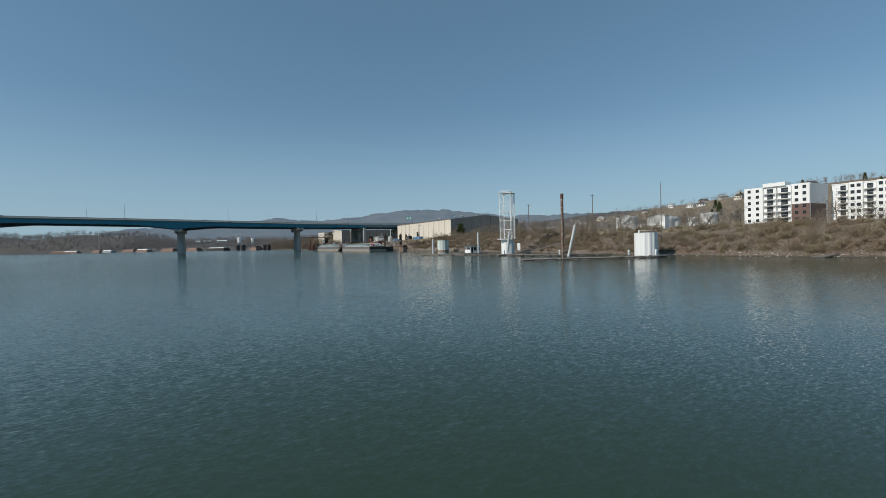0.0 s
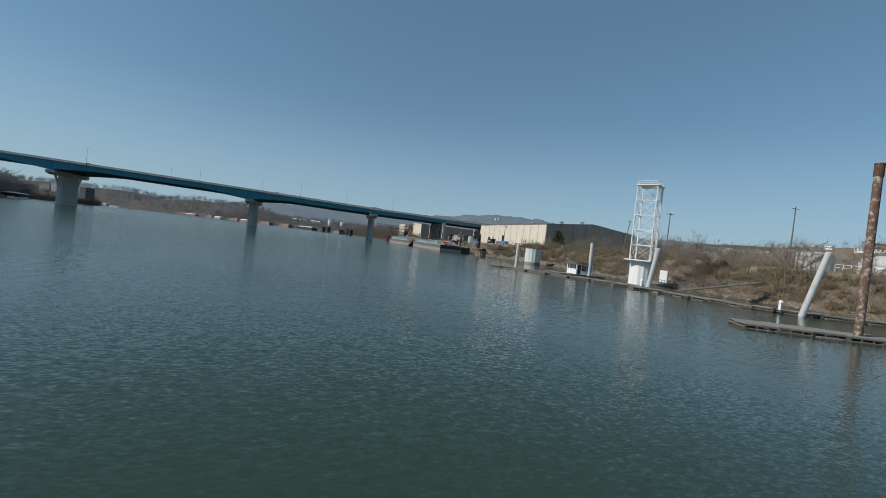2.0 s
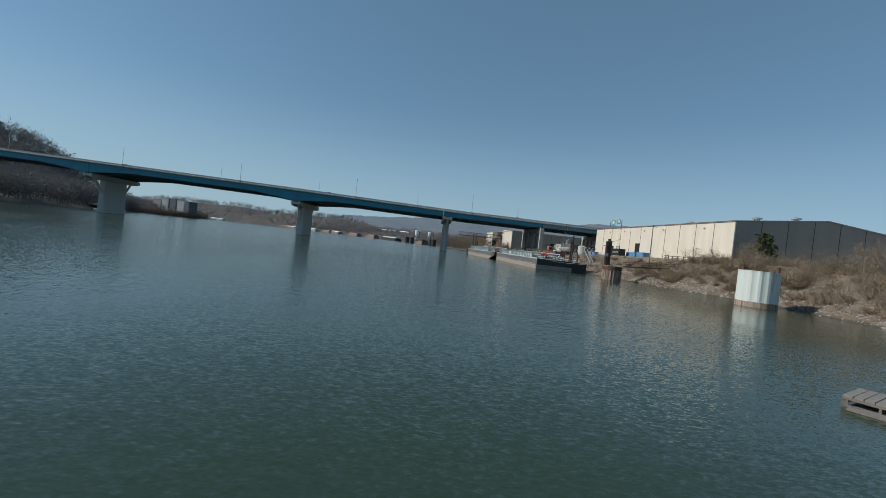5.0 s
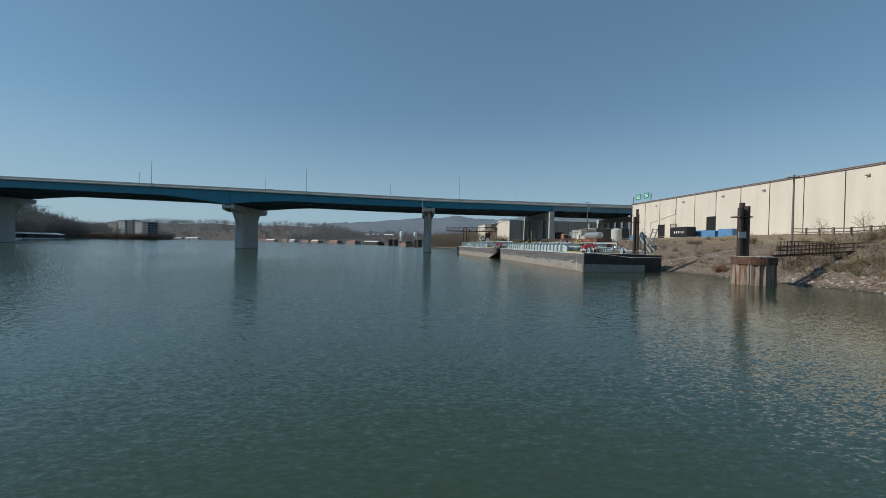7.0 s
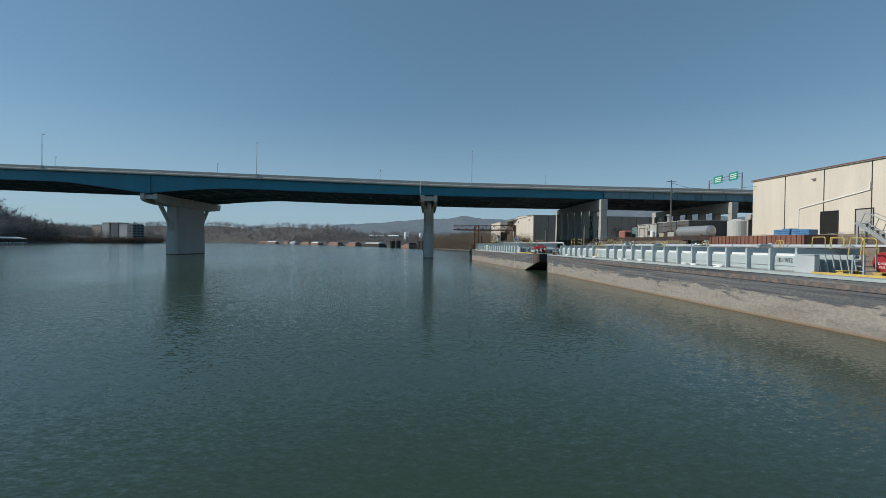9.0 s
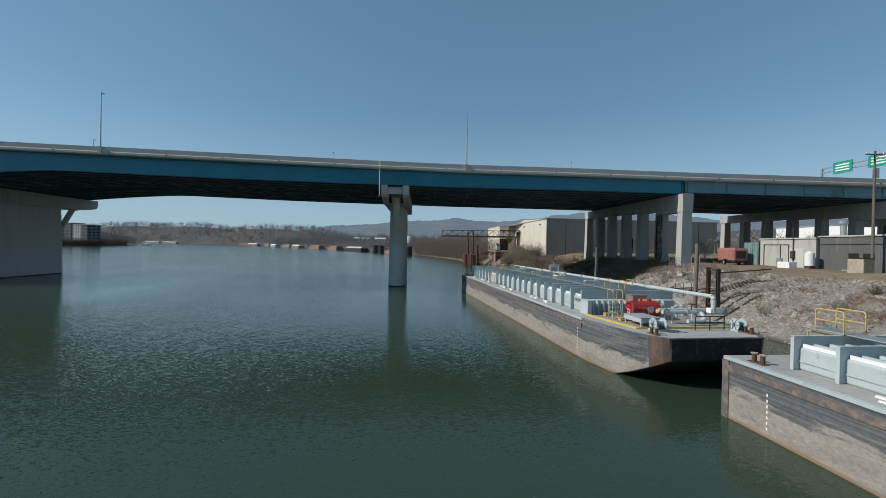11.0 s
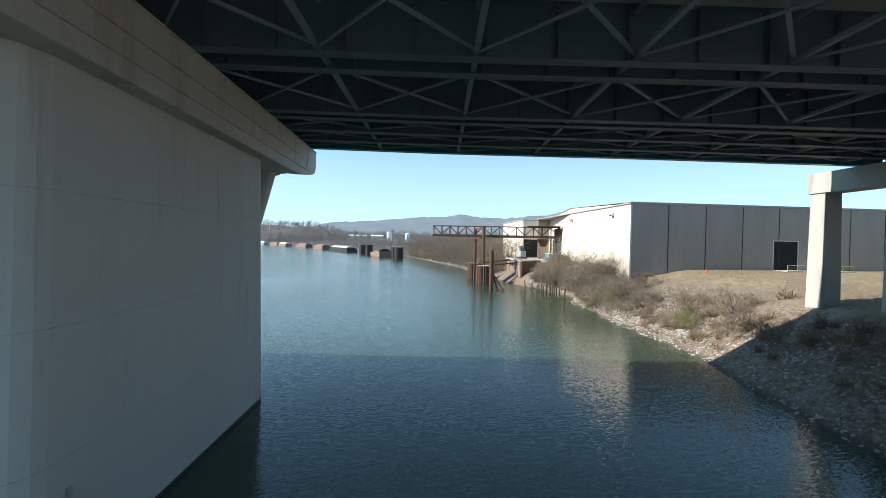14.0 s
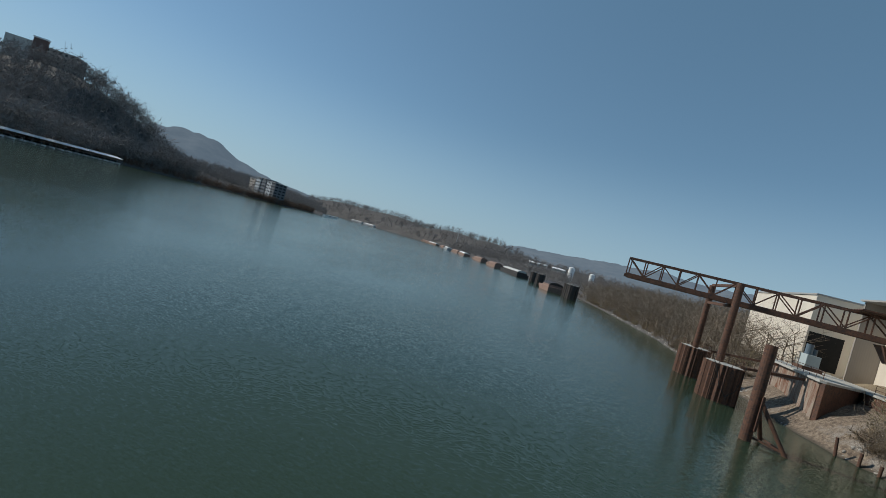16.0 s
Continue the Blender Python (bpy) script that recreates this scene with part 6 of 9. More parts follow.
PALEGREEN = plain("faded_pale_green_paint", (0.60, 0.66, 0.63), 0.6, 0, 0.12, 0.5, 9, dirt=(0.26, 0.13, 0.08), dirt_at=0.66, streak=True)
t = ribbed_tank("mooring_cell", 109.8, 187.4, 2.7, -1, 5.4, PALEGREEN, "pale green ribbed mooring cell with a rusty foot", "mooring cell")
part("rust_foot", Geo().rod((0, 0, -0.5), (0, 0, 0.8), 2.8, 2.78, 36), RUST_PALE, t, "rust-stained foot")
for x, y in ((-1.9, 1.0), (1.6, -1.7)):
    part("bollard", Geo().rod((x, y, 5.5), (x, y, 6.3), 0.22, n=10).rod((x, y, 6.3), (x, y, 6.4), 0.3, n=10), RUST, t)

tw = thing("lattice_tower", pose(101.6, 123.3, 0, 0, 0, 33), "white steel lattice tower on a round white base", "tower")
part("base", Geo().prism([((2.25 + (0.06 if k % 4 < 2 else 0)) * math.cos(2 * math.pi * k / 56), (2.25 + (0.06 if k % 4 < 2 else 0)) * math.sin(2 * math.pi * k / 56)) for k in range(56)], -1, 5.0), WHITE, tw, "round white ribbed base")
part("base_plate", Geo().box(-3.4, -2.6, 5.0, 3.4, 2.6, 5.25), WHITE, tw, "projecting white base plate")
H0, H1, HW = 5.25, 21.2, 2.0
levels = [H0 + (H1 - H0) * k / 5 for k in range(6)]
for sx in (-1, 1):
    for sy in (-1, 1):
        part("leg", Geo().rod((sx * HW, sy * HW, H0), (sx * HW, sy * HW, H1), 0.13, n=8), WHITE, tw)
for k in range(5):
    a, b = levels[k], levels[k + 1]
    for i in range(4):
        p = [(-HW, -HW), (HW, -HW), (HW, HW), (-HW, HW)]
        (x0, y0), (x1, y1) = p[i], p[(i + 1) % 4]
        part("ring_beam", Geo().bar((x0, y0, b), (x1, y1, b), 0.13), WHITE, tw)
        part("cross_brace", Geo().rod((x0, y0, a), (x1, y1, b), 0.05, n=6).rod((x1, y1, a), (x0, y0, b), 0.05, n=6), WHITE, tw)
for sx, sy in ((1, -1), (-1, -1)):
    g = Geo()
    g.rod((sx * HW * 0.55, sy * HW, H0), (sx * HW * 0.55, sy * HW, H1), 0.07, n=6)
    for k in range(26):
        z = H0 + 0.3 + k * 0.6
        g.rod((sx * HW * 0.55, sy * HW, z), (sx * HW, sy * HW, z), 0.035, n=5)
    part("ladder", g, WHITE, tw)
part("top_frame", Geo().box(-HW - 0.3, -HW - 0.3, H1, HW + 0.3, HW + 0.3, H1 + 0.15), WHITE, tw)
part("top_rail", rail(rail(Geo(), (-HW, -HW, H1 + 0.15), (HW, -HW, H1 + 0.15), 0.8, 4), (-HW, -HW, H1 + 0.15), (-HW, HW, H1 + 0.15), 0.8, 4), WHITE, tw)
part("floodlight", Geo().bar((HW, HW, H1 + 0.2), (HW + 0.9, HW + 0.2, H1 + 0.7), 0.08).box(HW + 0.7, HW, H1 + 0.6, HW + 1.2, HW + 0.5, H1 + 0.9), BLACK, tw)
board = single("white_board", Geo().box(-1.7, -0.06, 0, 1.7, 0.06, 2.4), WHITE, pose(100.4, 115.6, 1.2, 0, 0, 68), "large plain white board by the tower", "board", bevel=0.01)
single("board_rail", rail(Geo(), (0, 0, 0.5), (3.6, 0, 0.5), 1.0, 4, 0.05), GREYWOOD, pose(98.8, 113.5, 0.2, 0, 0, 70), "low dark railing before the white board", "railing")
gw = thing("gangway", pose(92.5, 104.0, 0.6, 0, -11, -10), "old grey gangway sloping up to the bank", "gangway")
part("deck", Geo().box(0, -0.7, -0.1, 15, 0.7, 0), GREYWOOD, gw)
part("rail", rail(rail(Geo(), (0, -0.7, 0), (15, -0.7, 0), 1.0, 8, 0.04), (0, 0.7, 0), (15, 0.7, 0), 1.0, 8, 0.04), GREYWOOD, gw)
ramp2 = single("boat_ramp_plank", Geo().box(0, -1.2, -0.15, 16, 1.2, 0.0), GREYWOOD, pose(108, 37, 0.1, 0, -9, -25), "fallen weathered wooden ramp on the bank", "ramp")

# ---- yard between warehouse and bridge ----
POLE_DARK = plain("dark_rusty_pole", (0.055, 0.037, 0.031), 0.8, 0, 0.35, 0.8, 9, dirt=(0.12, 0.06, 0.04), streak=True)
hc = sheet_cell(106.0, 229.2, 2.25, 3.45, RUST_PALE, "round sheet pile mooring cell with rust and pale paint", 17)
part("rust_band", Geo().rod((0, 0, 2.5), (0, 0, 3.4), 2.4, n=34, caps=False), RUST, hc, "rusty upper band")
dp = thing("pile_cluster", pose(104.6, 229.8, 3.5), "cluster of tall dark rusty steel piles", "mooring dolphin", "pile clusters")
for k, (x, y, z) in enumerate(((-0.42, -0.4, 6.0), (0.42, 0.4, 6.7), (0.45, -0.42, 6.2))):
    part("steel_tube", Geo().rod((x, y, -5), (x, y, z), 0.33, n=12), POLE_DARK, dp)
part("band", Geo().box(-0.82, -0.82, 4.8, 0.88, 0.78, 4.95), RUST, dp)
part("sign", Geo().box(-1.1, -1.02, 2.2, -0.1, -0.97, 3.0), GREYSTEEL, dp)
cage = thing("walkway_cage", pose(109.5, 230.0, 3.6), "rusty steel access walkway with mesh cage", "walkway")
part("beam", Geo().bar((0, 0, 0), (26, 3.0, 1.6), 0.5, 0.25), RUST, cage)
part("handrail", rail(rail(Geo(), (0, -0.6, 0), (26, 2.4, 1.6), 1.1, 12, 0.04), (0, 0.6, 0), (26, 3.6, 1.6), 1.1, 12, 0.04), RUST, cage)
g = Geo()
for k in range(15):
    x = 1.0 + 0.5 * k
    g.bar((x, -0.7, 0.1), (x, -0.7, 1.9), 0.04)
    g.bar((x, 0.8, 0.1), (x, 0.8, 1.9), 0.04)
for z in (0.2, 0.5, 0.8, 1.1, 1.4, 1.7, 1.9):
    g.bar((1, -0.7, z), (8, -0.7, z), 0.03)
    g.bar((1, 0.8, z), (8, 0.8, z), 0.03)
part("mesh_cage", g, RUST, cage)
dp2 = thing("pile_cluster", pose(104.3, 253.9, 0), "cluster of tall dark rusty steel piles by the barge", "mooring dolphin", "pile clusters")
for x, y, z in ((-0.28, 0, 9.8), (0.3, 0.2, 11.2), (0.12, -0.38, 10.2)):
    part("steel_tube", Geo().rod((x, y, -2), (x, y, z), 0.23, n=12), POLE_DARK, dp2)
part("band", Geo().box(-0.55, -0.65, 8.8, 0.58, 0.48, 8.92), RUST, dp2)
part("lamp_arm", Geo().pipe([(-0.4, 0, 9.8), (-0.9, -0.3, 10.2), (-1.5, -0.4, 10.0)], 0.05, 6).rod((-1.5, -0.4, 9.7), (-1.5, -0.4, 10.05), 0.2, 0.08, 8), GALV, dp2)
hose = thing("hose_arch", pose(106.4, 255.6, 2.9), "grey-green rubber hose hung in a loop", "hose")
part("hose", Geo().pipe([(-0.8 + 1.6 * k / 12, 0, 4.2 * math.sin(math.pi * k / 12) ** 0.5) for k in range(13)], 0.16, 8), plain("rubber_hose", (0.16, 0.2, 0.19), 0.7), hose)
RUST_RED = plain("rust_red_corrugated_steel", (0.22, 0.10, 0.07), 0.8, 0, 0.3, 0.8, 9, dirt=(0.12, 0.06, 0.045), streak=True)
pont = thing("work_pontoon", pose(108.6, 255.2, 0, 0, 0, 2), "dark steel pontoon moored behind the barge", "pontoon")
part("hull", Geo().box(-3.2, 0, -0.8, 1.6, 53, 2.9), HULL_BLACK, pont, bevel=0.05)
part("deck", Geo().box(-3.1, 0.1, 2.9, 1.5, 52.9, 2.95), DECK_GREY, pont)
part("deck_box", Geo().box(-2.6, 17.0, 2.95, 1.0, 29.6, 6.1), RUST_RED, pont, "long rusty red ribbed deck box")
for k in range(22):
    part("box_rib", Geo().box(-2.68, 17.2 + 0.57 * k, 3.0, -2.6, 17.4 + 0.57 * k, 6.05), RUST_RED, pont)
part("long_beam", Geo().box(-2.4, 30.0, 5.7, -1.8, 53, 6.25).box(-2.3, 34, 2.95, -1.9, 34.4, 5.7).box(-2.3, 48, 2.95, -1.9, 48.4, 5.7), POLE_DARK, pont, "long dark steel beam on stools")
part("pipe_rack", Geo().rod((-1, 2, 3.6), (-1, 20, 3.6), 0.2, n=8).rod((0, 2, 3.5), (0, 20, 3.5), 0.15, n=8), GALV, pont)

rng = random.Random(11)
jb = thing("blue_container_stack", pose(135.5, 269.5, height(135, 272)), "blue tarpaulin covered crates by the warehouse", "crates")
TARP = plain("blue_tarpaulin", (0.10, 0.25, 0.46), 0.55, 0, 0.3, 1.2)
for k, (x, y, w, d, h) in enumerate(((0, 0, 2.4, 4.5, 1.9), (-0.2, 5.2, 2.2, 3.6, 1.6), (0.3, 9.2, 2.2, 3.4, 1.8))):
    part("crate", Geo().box(x, y, -0.3, x + w, y + d, h), TARP, jb, bevel=0.12)
for k in range(4):
    x, y = 130.0 + 0.2 * (k % 2), 296.8 + 1.75 * k
    bc = thing("blue_crate", pose(x, y, height(x, y) - 0.1), "blue slatted crate behind the yard railing", "crate", "blue yard crates")
    for q in range(4):
        part("slat", Geo().box(0, 0, 0.1 + 0.36 * q, 0.08, 1.6, 0.38 + 0.36 * q), TARP, bc)
    part("body", Geo().box(0.08, 0.03, 0, 1.6, 1.57, 1.42 + 0.1 * (k % 3)), TARP, bc, bevel=0.03)
dk = thing("dark_container", pose(133.2, 280.0, height(133, 281)), "black open cargo bin with pale stencils", "container")
part("body", Geo().box(-1.2, 0, 0, 1.2, 6.4, 2.5), BLACK, dk, bevel=0.04)
for k in range(5):
    part("stencil_bar", Geo().box(-1.212, 1.2 + 0.85 * k, 0.9, -1.202, 1.6 + 0.85 * k, 1.45), WHITE, dk)
for k in range(7):
    part("rib", Geo().box(-1.26, 0.3 + k, 0.1, -1.2, 0.42 + k, 2.45), BLACK, dk)
fence = thing("timber_rail_fence", pose(0, 0, 0), "grey post and rail fence along the bank top", "fence")
for k in range(14):
    y = 214 + 2.6 * k
    x = 131.5 + 0.3 * math.sin(k)
    z = height(x, y)
    part("post", Geo().box(x - 0.12, y - 0.12, z - 0.3, x + 0.12, y + 0.12, z + 1.35), GREYWOOD, fence)
    for dz in (0.6, 1.15):
        part("rail", Geo().bar((x, y, z + dz), (131.5 + 0.3 * math.sin(k + 1), y + 2.6, height(131.5, y + 2.6) + dz), 0.07, 0.18), GREYWOOD, fence)


def utility_pole(x, y, tall, label, z=None, arm=True):
    z = height(x, y) if z is None else z
    p = thing("utility_pole", pose(x, y, z), label, "utility pole", "utility poles")
    part("pole", Geo().rod((0, 0, -0.5), (0, 0, tall), 0.17, 0.11, 8), GREYWOOD, p)
    if arm:
        part("cross_arm", Geo().bar((-1.2, 0, tall - 0.4), (1.2, 0, tall - 0.4), 0.12), GREYWOOD, p)
        for q in (-1.1, -0.5, 0.5, 1.1):
            part("insulator", Geo().rod((q, 0, tall - 0.34), (q, 0, tall - 0.12), 0.05, n=6), WHITE, p)
    return p


p = utility_pole(129.3, 332.0, 14.3, "grey wooden utility pole with transformer")
part("transformer", Geo().rod((0.4, 0.2, 11.2), (0.4, 0.2, 12.3), 0.3, n=12), GALV, p)
p = utility_pole(121.5, 240.0, 11.5, "grey wooden utility pole near the bank")
utility_pole(133.0, 150.0, 13.0, "grey wooden utility pole on the bank")
p = utility_pole(150.0, 190.0, 13.5, "leaning dead utility pole", arm=True)
p.matrix_world = p.matrix_world @ pose(0, 0, 0, 4, 6, 0)
utility_pole(128.8, 160.0, 6.8, "short old utility pole with T arm")
utility_pole(140.0, 120.0, 14.5, "grey wooden utility pole on the bank")


def small_building(name, m, w, d, h, material, label):
    b = thing(name, m, label, "building")
    part("wall_shell", Geo().box(0, 0, -0.6, w, d, h), material, b, bevel=0.03)
    part("roof_edge", Geo().box(-0.15, -0.15, h, w + 0.15, d + 0.15, h + 0.18), CONCRETE, b)
    return b


zy = height(128, 345)
sh = small_building("block_shed", pose(130.6, 340.2, zy, 0, 0, -1), 9.5, 9.4, 4.0, CONCRETE, "grey rendered concrete block shed with a service door")
part("door", Geo().box(-0.03, 1.8, 0, 0.0, 4.4, 2.7), CONCRETE_COAT, sh, "stained grey sliding door")
part("conduit", Geo().bar((-0.06, 4.2, 3.2), (-0.06, 8.6, 3.2), 0.08), POLE_DARK, sh)
for y in (4.2, 5.6, 8.6):
    part("conduit", Geo().bar((-0.06, y, 0), (-0.06, y, 3.2), 0.09), POLE_DARK, sh)
part("meter_pipe", Geo().bar((-0.1, 3.4, 0.8), (-0.1, 3.4, 5.6), 0.13).box(-0.35, 3.1, 1.2, -0.03, 3.7, 2.3), POLE_DARK, sh, "dark meter pipe")
part("electric_box", Geo().box(-0.35, 5.2, 0.2, -0.02, 6.0, 1.2), GALV, sh)
CHARCOAL = plain("charcoal_wall_paint", (0.105, 0.108, 0.108), 0.8, 0, 0.15, 0.5, 10, dirt=(0.16, 0.155, 0.15), dirt_at=0.64, streak=True)
ann = small_building("dark_annex", pose(130.7, 327.4, zy, 0, 0, -1), 12, 12.6, 4.2, CHARCOAL, "low charcoal grey workshop beside the shed")
part("doorway", Geo().box(-0.02, 7.4, -0.3, 0.0, 8.7, 2.1), VOID, ann)
part("window", Geo().box(-0.02, 5.6, 1.2, 0.0, 6.9, 2.1), VOID, ann)
for k in range(3):
    part("step", Geo().box(-0.4 - 0.35 * (3 - k), 7.2, -0.6, -0.02, 8.9, -0.35 + 0.18 * k), CONCRETE, ann)
part("chimney", Geo().rod((2, 11.3, 4.2), (2, 11.3, 6.0), 0.35, n=12).rod((2, 11.3, 6.0), (2, 11.3, 6.4), 0.55, n=12), GALV, ann)
part("cable_run", Geo().bar((-0.05, 0.2, 3.3), (-0.05, 12.6, 3.2), 0.07), BLACK, ann)
mc = thing("cream_cabinet", pose(127.6, 331.8, height(127.6, 331.8)), "cream metal cabinet with a dark top on the yard", "cabinet")
part("body", Geo().box(-0.7, -0.9, -0.2, 0.7, 0.9, 1.7), CAP, mc, bevel=0.03)
part("lid", Geo().box(-0.75, -0.95, 1.7, 0.75, 0.95, 1.78), BLACK, mc)
tnk = thing("gas_tank", pose(129.4, 339.9, zy), "upright white gas tank on feet", "tank")
part("shell", Geo().rod((0, 0, 0.3), (0, 0, 2.0), 0.55, n=18).rod((0, 0, 2.0), (0, 0, 2.25), 0.55, 0.2, 18), WHITE, tnk)
part("feet", Geo().box(-0.4, -0.4, -0.2, 0.4, 0.4, 0.3), RUST, tnk)
single("white_crate", Geo().box(-0.6, -0.95, -0.2, 0.6, 0.95, 0.75), WHITE, pose(128.3, 342.2, zy), "square white plastic crate", "crate", bevel=0.05)
tr = thing("red_trailer", pose(129.0, 353.2, height(129, 353.2), 0, 0, 84) @ Matrix.Diagonal((0.92, 1.1, 1.3, 1)), "faded red compressor trailer on two wheels", "trailer")
FADED_RED = plain("faded_red_paint", (0.36, 0.155, 0.125), 0.6, 0, 0.2, 1.2, 10, dirt=(0.25, 0.1, 0.08))
part("box", Geo().loft([[(-2.3 + i, -0.95 + i, z), (2.3 - i, -0.95 + i, z), (2.3 - i, 0.95 - i, z), (-2.3 + i, 0.95 - i, z)] for z, i in ((0.62, 0.0), (1.95, 0.0), (2.2, 0.18))]), FADED_RED, tr, bevel=0.05)
for k in range(3):
    part("side_door", Geo().box(-2.1 + 1.42 * k, 0.95, 0.8, -0.8 + 1.42 * k, 0.975, 1.85), FADED_RED, tr)
part("louvre", Geo().box(-2.33, -0.7, 0.9, -2.3, 0.7, 1.8), BLACK, tr)
part("chassis", Geo().box(-2.4, -0.85, 0.5, 2.4, 0.85, 0.62), BLACK, tr)
part("draw_bar", Geo().bar((2.4, 0.6, 0.55), (3.9, 0, 0.5), 0.1).bar((2.4, -0.6, 0.55), (3.9, 0, 0.5), 0.1).bar((3.7, 0, 0), (3.7, 0, 0.6), 0.08), BLACK, tr)
for y in (-1.16, 0.98):
    wheel_ = part("wheel", Geo().rod((0.2, y, 0.36), (0.2, y + 0.18, 0.36), 0.38, n=16), BLACK, tr)
    part("rim", Geo().rod((0.2, y - 0.01, 0.36), (0.2, y + 0.19, 0.36), 0.2, n=12), GALV, wheel_)
    part("mudguard", Geo().box(-0.35, y - 0.02, 0.78, 0.75, y + 0.2, 0.83), FADED_RED, tr)
gc = thing("teal_container", pose(132.0, 351.6, height(132.0, 351.6), 0, 0, 2), "faded teal metal cabinet container", "container")
TEAL = plain("faded_teal_paint", (0.17, 0.27, 0.27), 0.6, 0, 0.2, 1, dirt=(0.15, 0.12, 0.10), dirt_at=0.64)
part("body", Geo().box(-1.1, -1.4, 0, 1.1, 1.4, 3.6), TEAL, gc, bevel=0.04)
for y in (-1.3, -0.65, 0.0, 0.65, 1.22):
    part("rib", Geo().box(-1.16, y, 0.1, -1.1, y + 0.08, 3.5), TEAL, gc)
part("door_line", Geo().box(-1.13, -0.34, 0.1, -1.1, -0.30, 3.5), BLACK, gc)
hb = thing("rusty_mooring_frame", pose(113.2, 336.4, 0), "rusty H-beam mooring frame with sagging pipes", "mooring frame")
part("beam_post", Geo().box(-0.18, -0.68, 0, 0.18, -0.58, 6.5).box(-0.18, -0.42, 0, 0.18, -0.32, 6.5).box(-0.04, -0.58, 0, 0.04, -0.42, 6.5), POLE_DARK, hb)
part("beam_post", Geo().box(-0.18, 1.0, 0, 0.18, 1.1, 6.6).box(-0.18, 1.26, 0, 0.18, 1.36, 6.6).box(-0.04, 1.1, 0, 0.04, 1.26, 6.6), POLE_DARK, hb)
part("cross_beam", Geo().bar((0, -0.5, 6.3), (0, 1.2, 6.35), 0.16).bar((0, -0.5, 6.0), (6.0, -1.6, 6.6), 0.14), POLE_DARK, hb)
for k in range(5):
    part("shore_pipe", Geo().pipe([(-8 + 0.3 * k, 4 + 0.6 * k, 3.3 + 0.12 * k), (-2, 1.5 + 0.3 * k, 4.0 - 0.2 * k), (1.0, 0.9 + 0.2 * k, 3.9 - 0.2 * k), (2.6 + 0.3 * k, 0.4 - 0.5 * k, 4.6 + 0.1 * k), (4.2 + 0.2 * k, -0.8 - 0.5 * k, 5.3)], 0.045, 5), POLE_DARK, hb)
for k in range(9):
    part("pipe_stake", Geo().bar((-9 + k * 0.9, 4.2 - 0.3 * k, 3.2), (-9 + k * 0.9, 4.2 - 0.3 * k, 4.5), 0.06), POLE_DARK, hb)
for x, y, z, ln in ((105.8, 353.8, 8.9, 0.15), (109.2, 334.5, 9.5, 0.1)):
    single("wooden_post", Geo().rod((0, 0, -2), (ln, -ln * 1.5, z), 0.26, 0.22, 10), GREYWOOD, pose(x, y, 0), "tall grey wooden mooring post", "mooring post", "wooden posts")
wst = thing("white_storage_tank", pose(130.5, 312.5, 7.6), "short off-white round storage tank in the yard", "tank")
part("shell", Geo().rod((0, 0, -1.5), (0, 0, 2.3), 1.6, n=24).rod((0, 0, 2.3), (0, 0, 2.7), 1.6, 0.6, 24), CONCRETE_COAT, wst)
hz = thing("horizontal_tank", pose(124.5, 316.0, 7.9, 0, 0, 4), "shiny horizontal steel tank on saddles", "tank")
part("shell", Geo().rod((0, -4.2, 0), (0, 4.2, 0), 1.1, n=18).rod((0, 4.2, 0), (0, 4.5, 0), 1.1, 0.6, 18).rod((0, -4.5, 0), (0, -4.2, 0), 0.6, 1.1, 18), GALV, hz)
for y in (-2.6, 2.6):
    part("saddle", Geo().box(-0.9, y - 0.2, -1.9, 0.9, y + 0.2, -0.5), RUST, hz)
gp = thing("steel_stair", pose(119.0, 275.5, 0), "grey steel stair and leaning frame with handrails on the bank", "stair")
gz = height(119.0, 272.5)
for x in (-0.55, 0.55):
    part("stringer", Geo().bar((x, 3.6, 7.85), (x, -2.9, gz - 0.1), 0.12, 0.4), WALK, gp)
    part("handrail", Geo().rod((x, 2.6, 8.9), (x, -3.3, 5.8), 0.05, n=6), WALK, gp)
    for k in range(5):
        f = k / 4
        part("rail_post", Geo().rod((x, 3.2 - 5.6 * f, 7.6 - (7.6 - gz) * f * 0.93), (x, 2.6 - 5.7 * f, 8.9 - 3.0 * f), 0.04, n=6), WALK, gp)
    part("leg", Geo().bar((x, -0.2, gz - 0.2), (x, -3.5, 8.6), 0.2), WALK, gp)
    part("leg", Geo().bar((x, 3.4, height(119.0, 278.9) - 0.2), (x, 3.4, 7.8), 0.16), WALK, gp)
for k in range(11):
    f = (k + 0.5) / 11
    part("tread", Geo().box(-0.5, 3.45 - 6.3 * f, 7.9 - (7.9 - gz) * f, 0.5, 3.75 - 6.3 * f, 7.94 - (7.9 - gz) * f), GALV, gp)
for f in (0.35, 0.6, 0.85, 0.98):
    part("rung", Geo().bar((-0.55, -0.2 - 3.3 * f, gz + (8.6 - gz) * f), (0.55, -0.2 - 3.3 * f, gz + (8.6 - gz) * f), 0.1), WALK, gp)
sgn = thing("warning_sign", barge2.matrix_world @ pose(0.8, 29.0, DECKZ + 1.29), "white warning sign board on a barge post with red flag", "sign")
part("post", Geo().rod((0, 0.1, 0), (0, 0.1, 2.5), 0.045, n=8), GALV, sgn)
bd = part("board", Geo().box(-0.62, -0.02, 1.2, 0.62, 0.02, 2.1), WHITE, sgn, "white sign board")
writing("sign_word", "WARNING", 0.22, BLACK, bd, pose(0, -0.028, 1.93, 90, 0, 0))
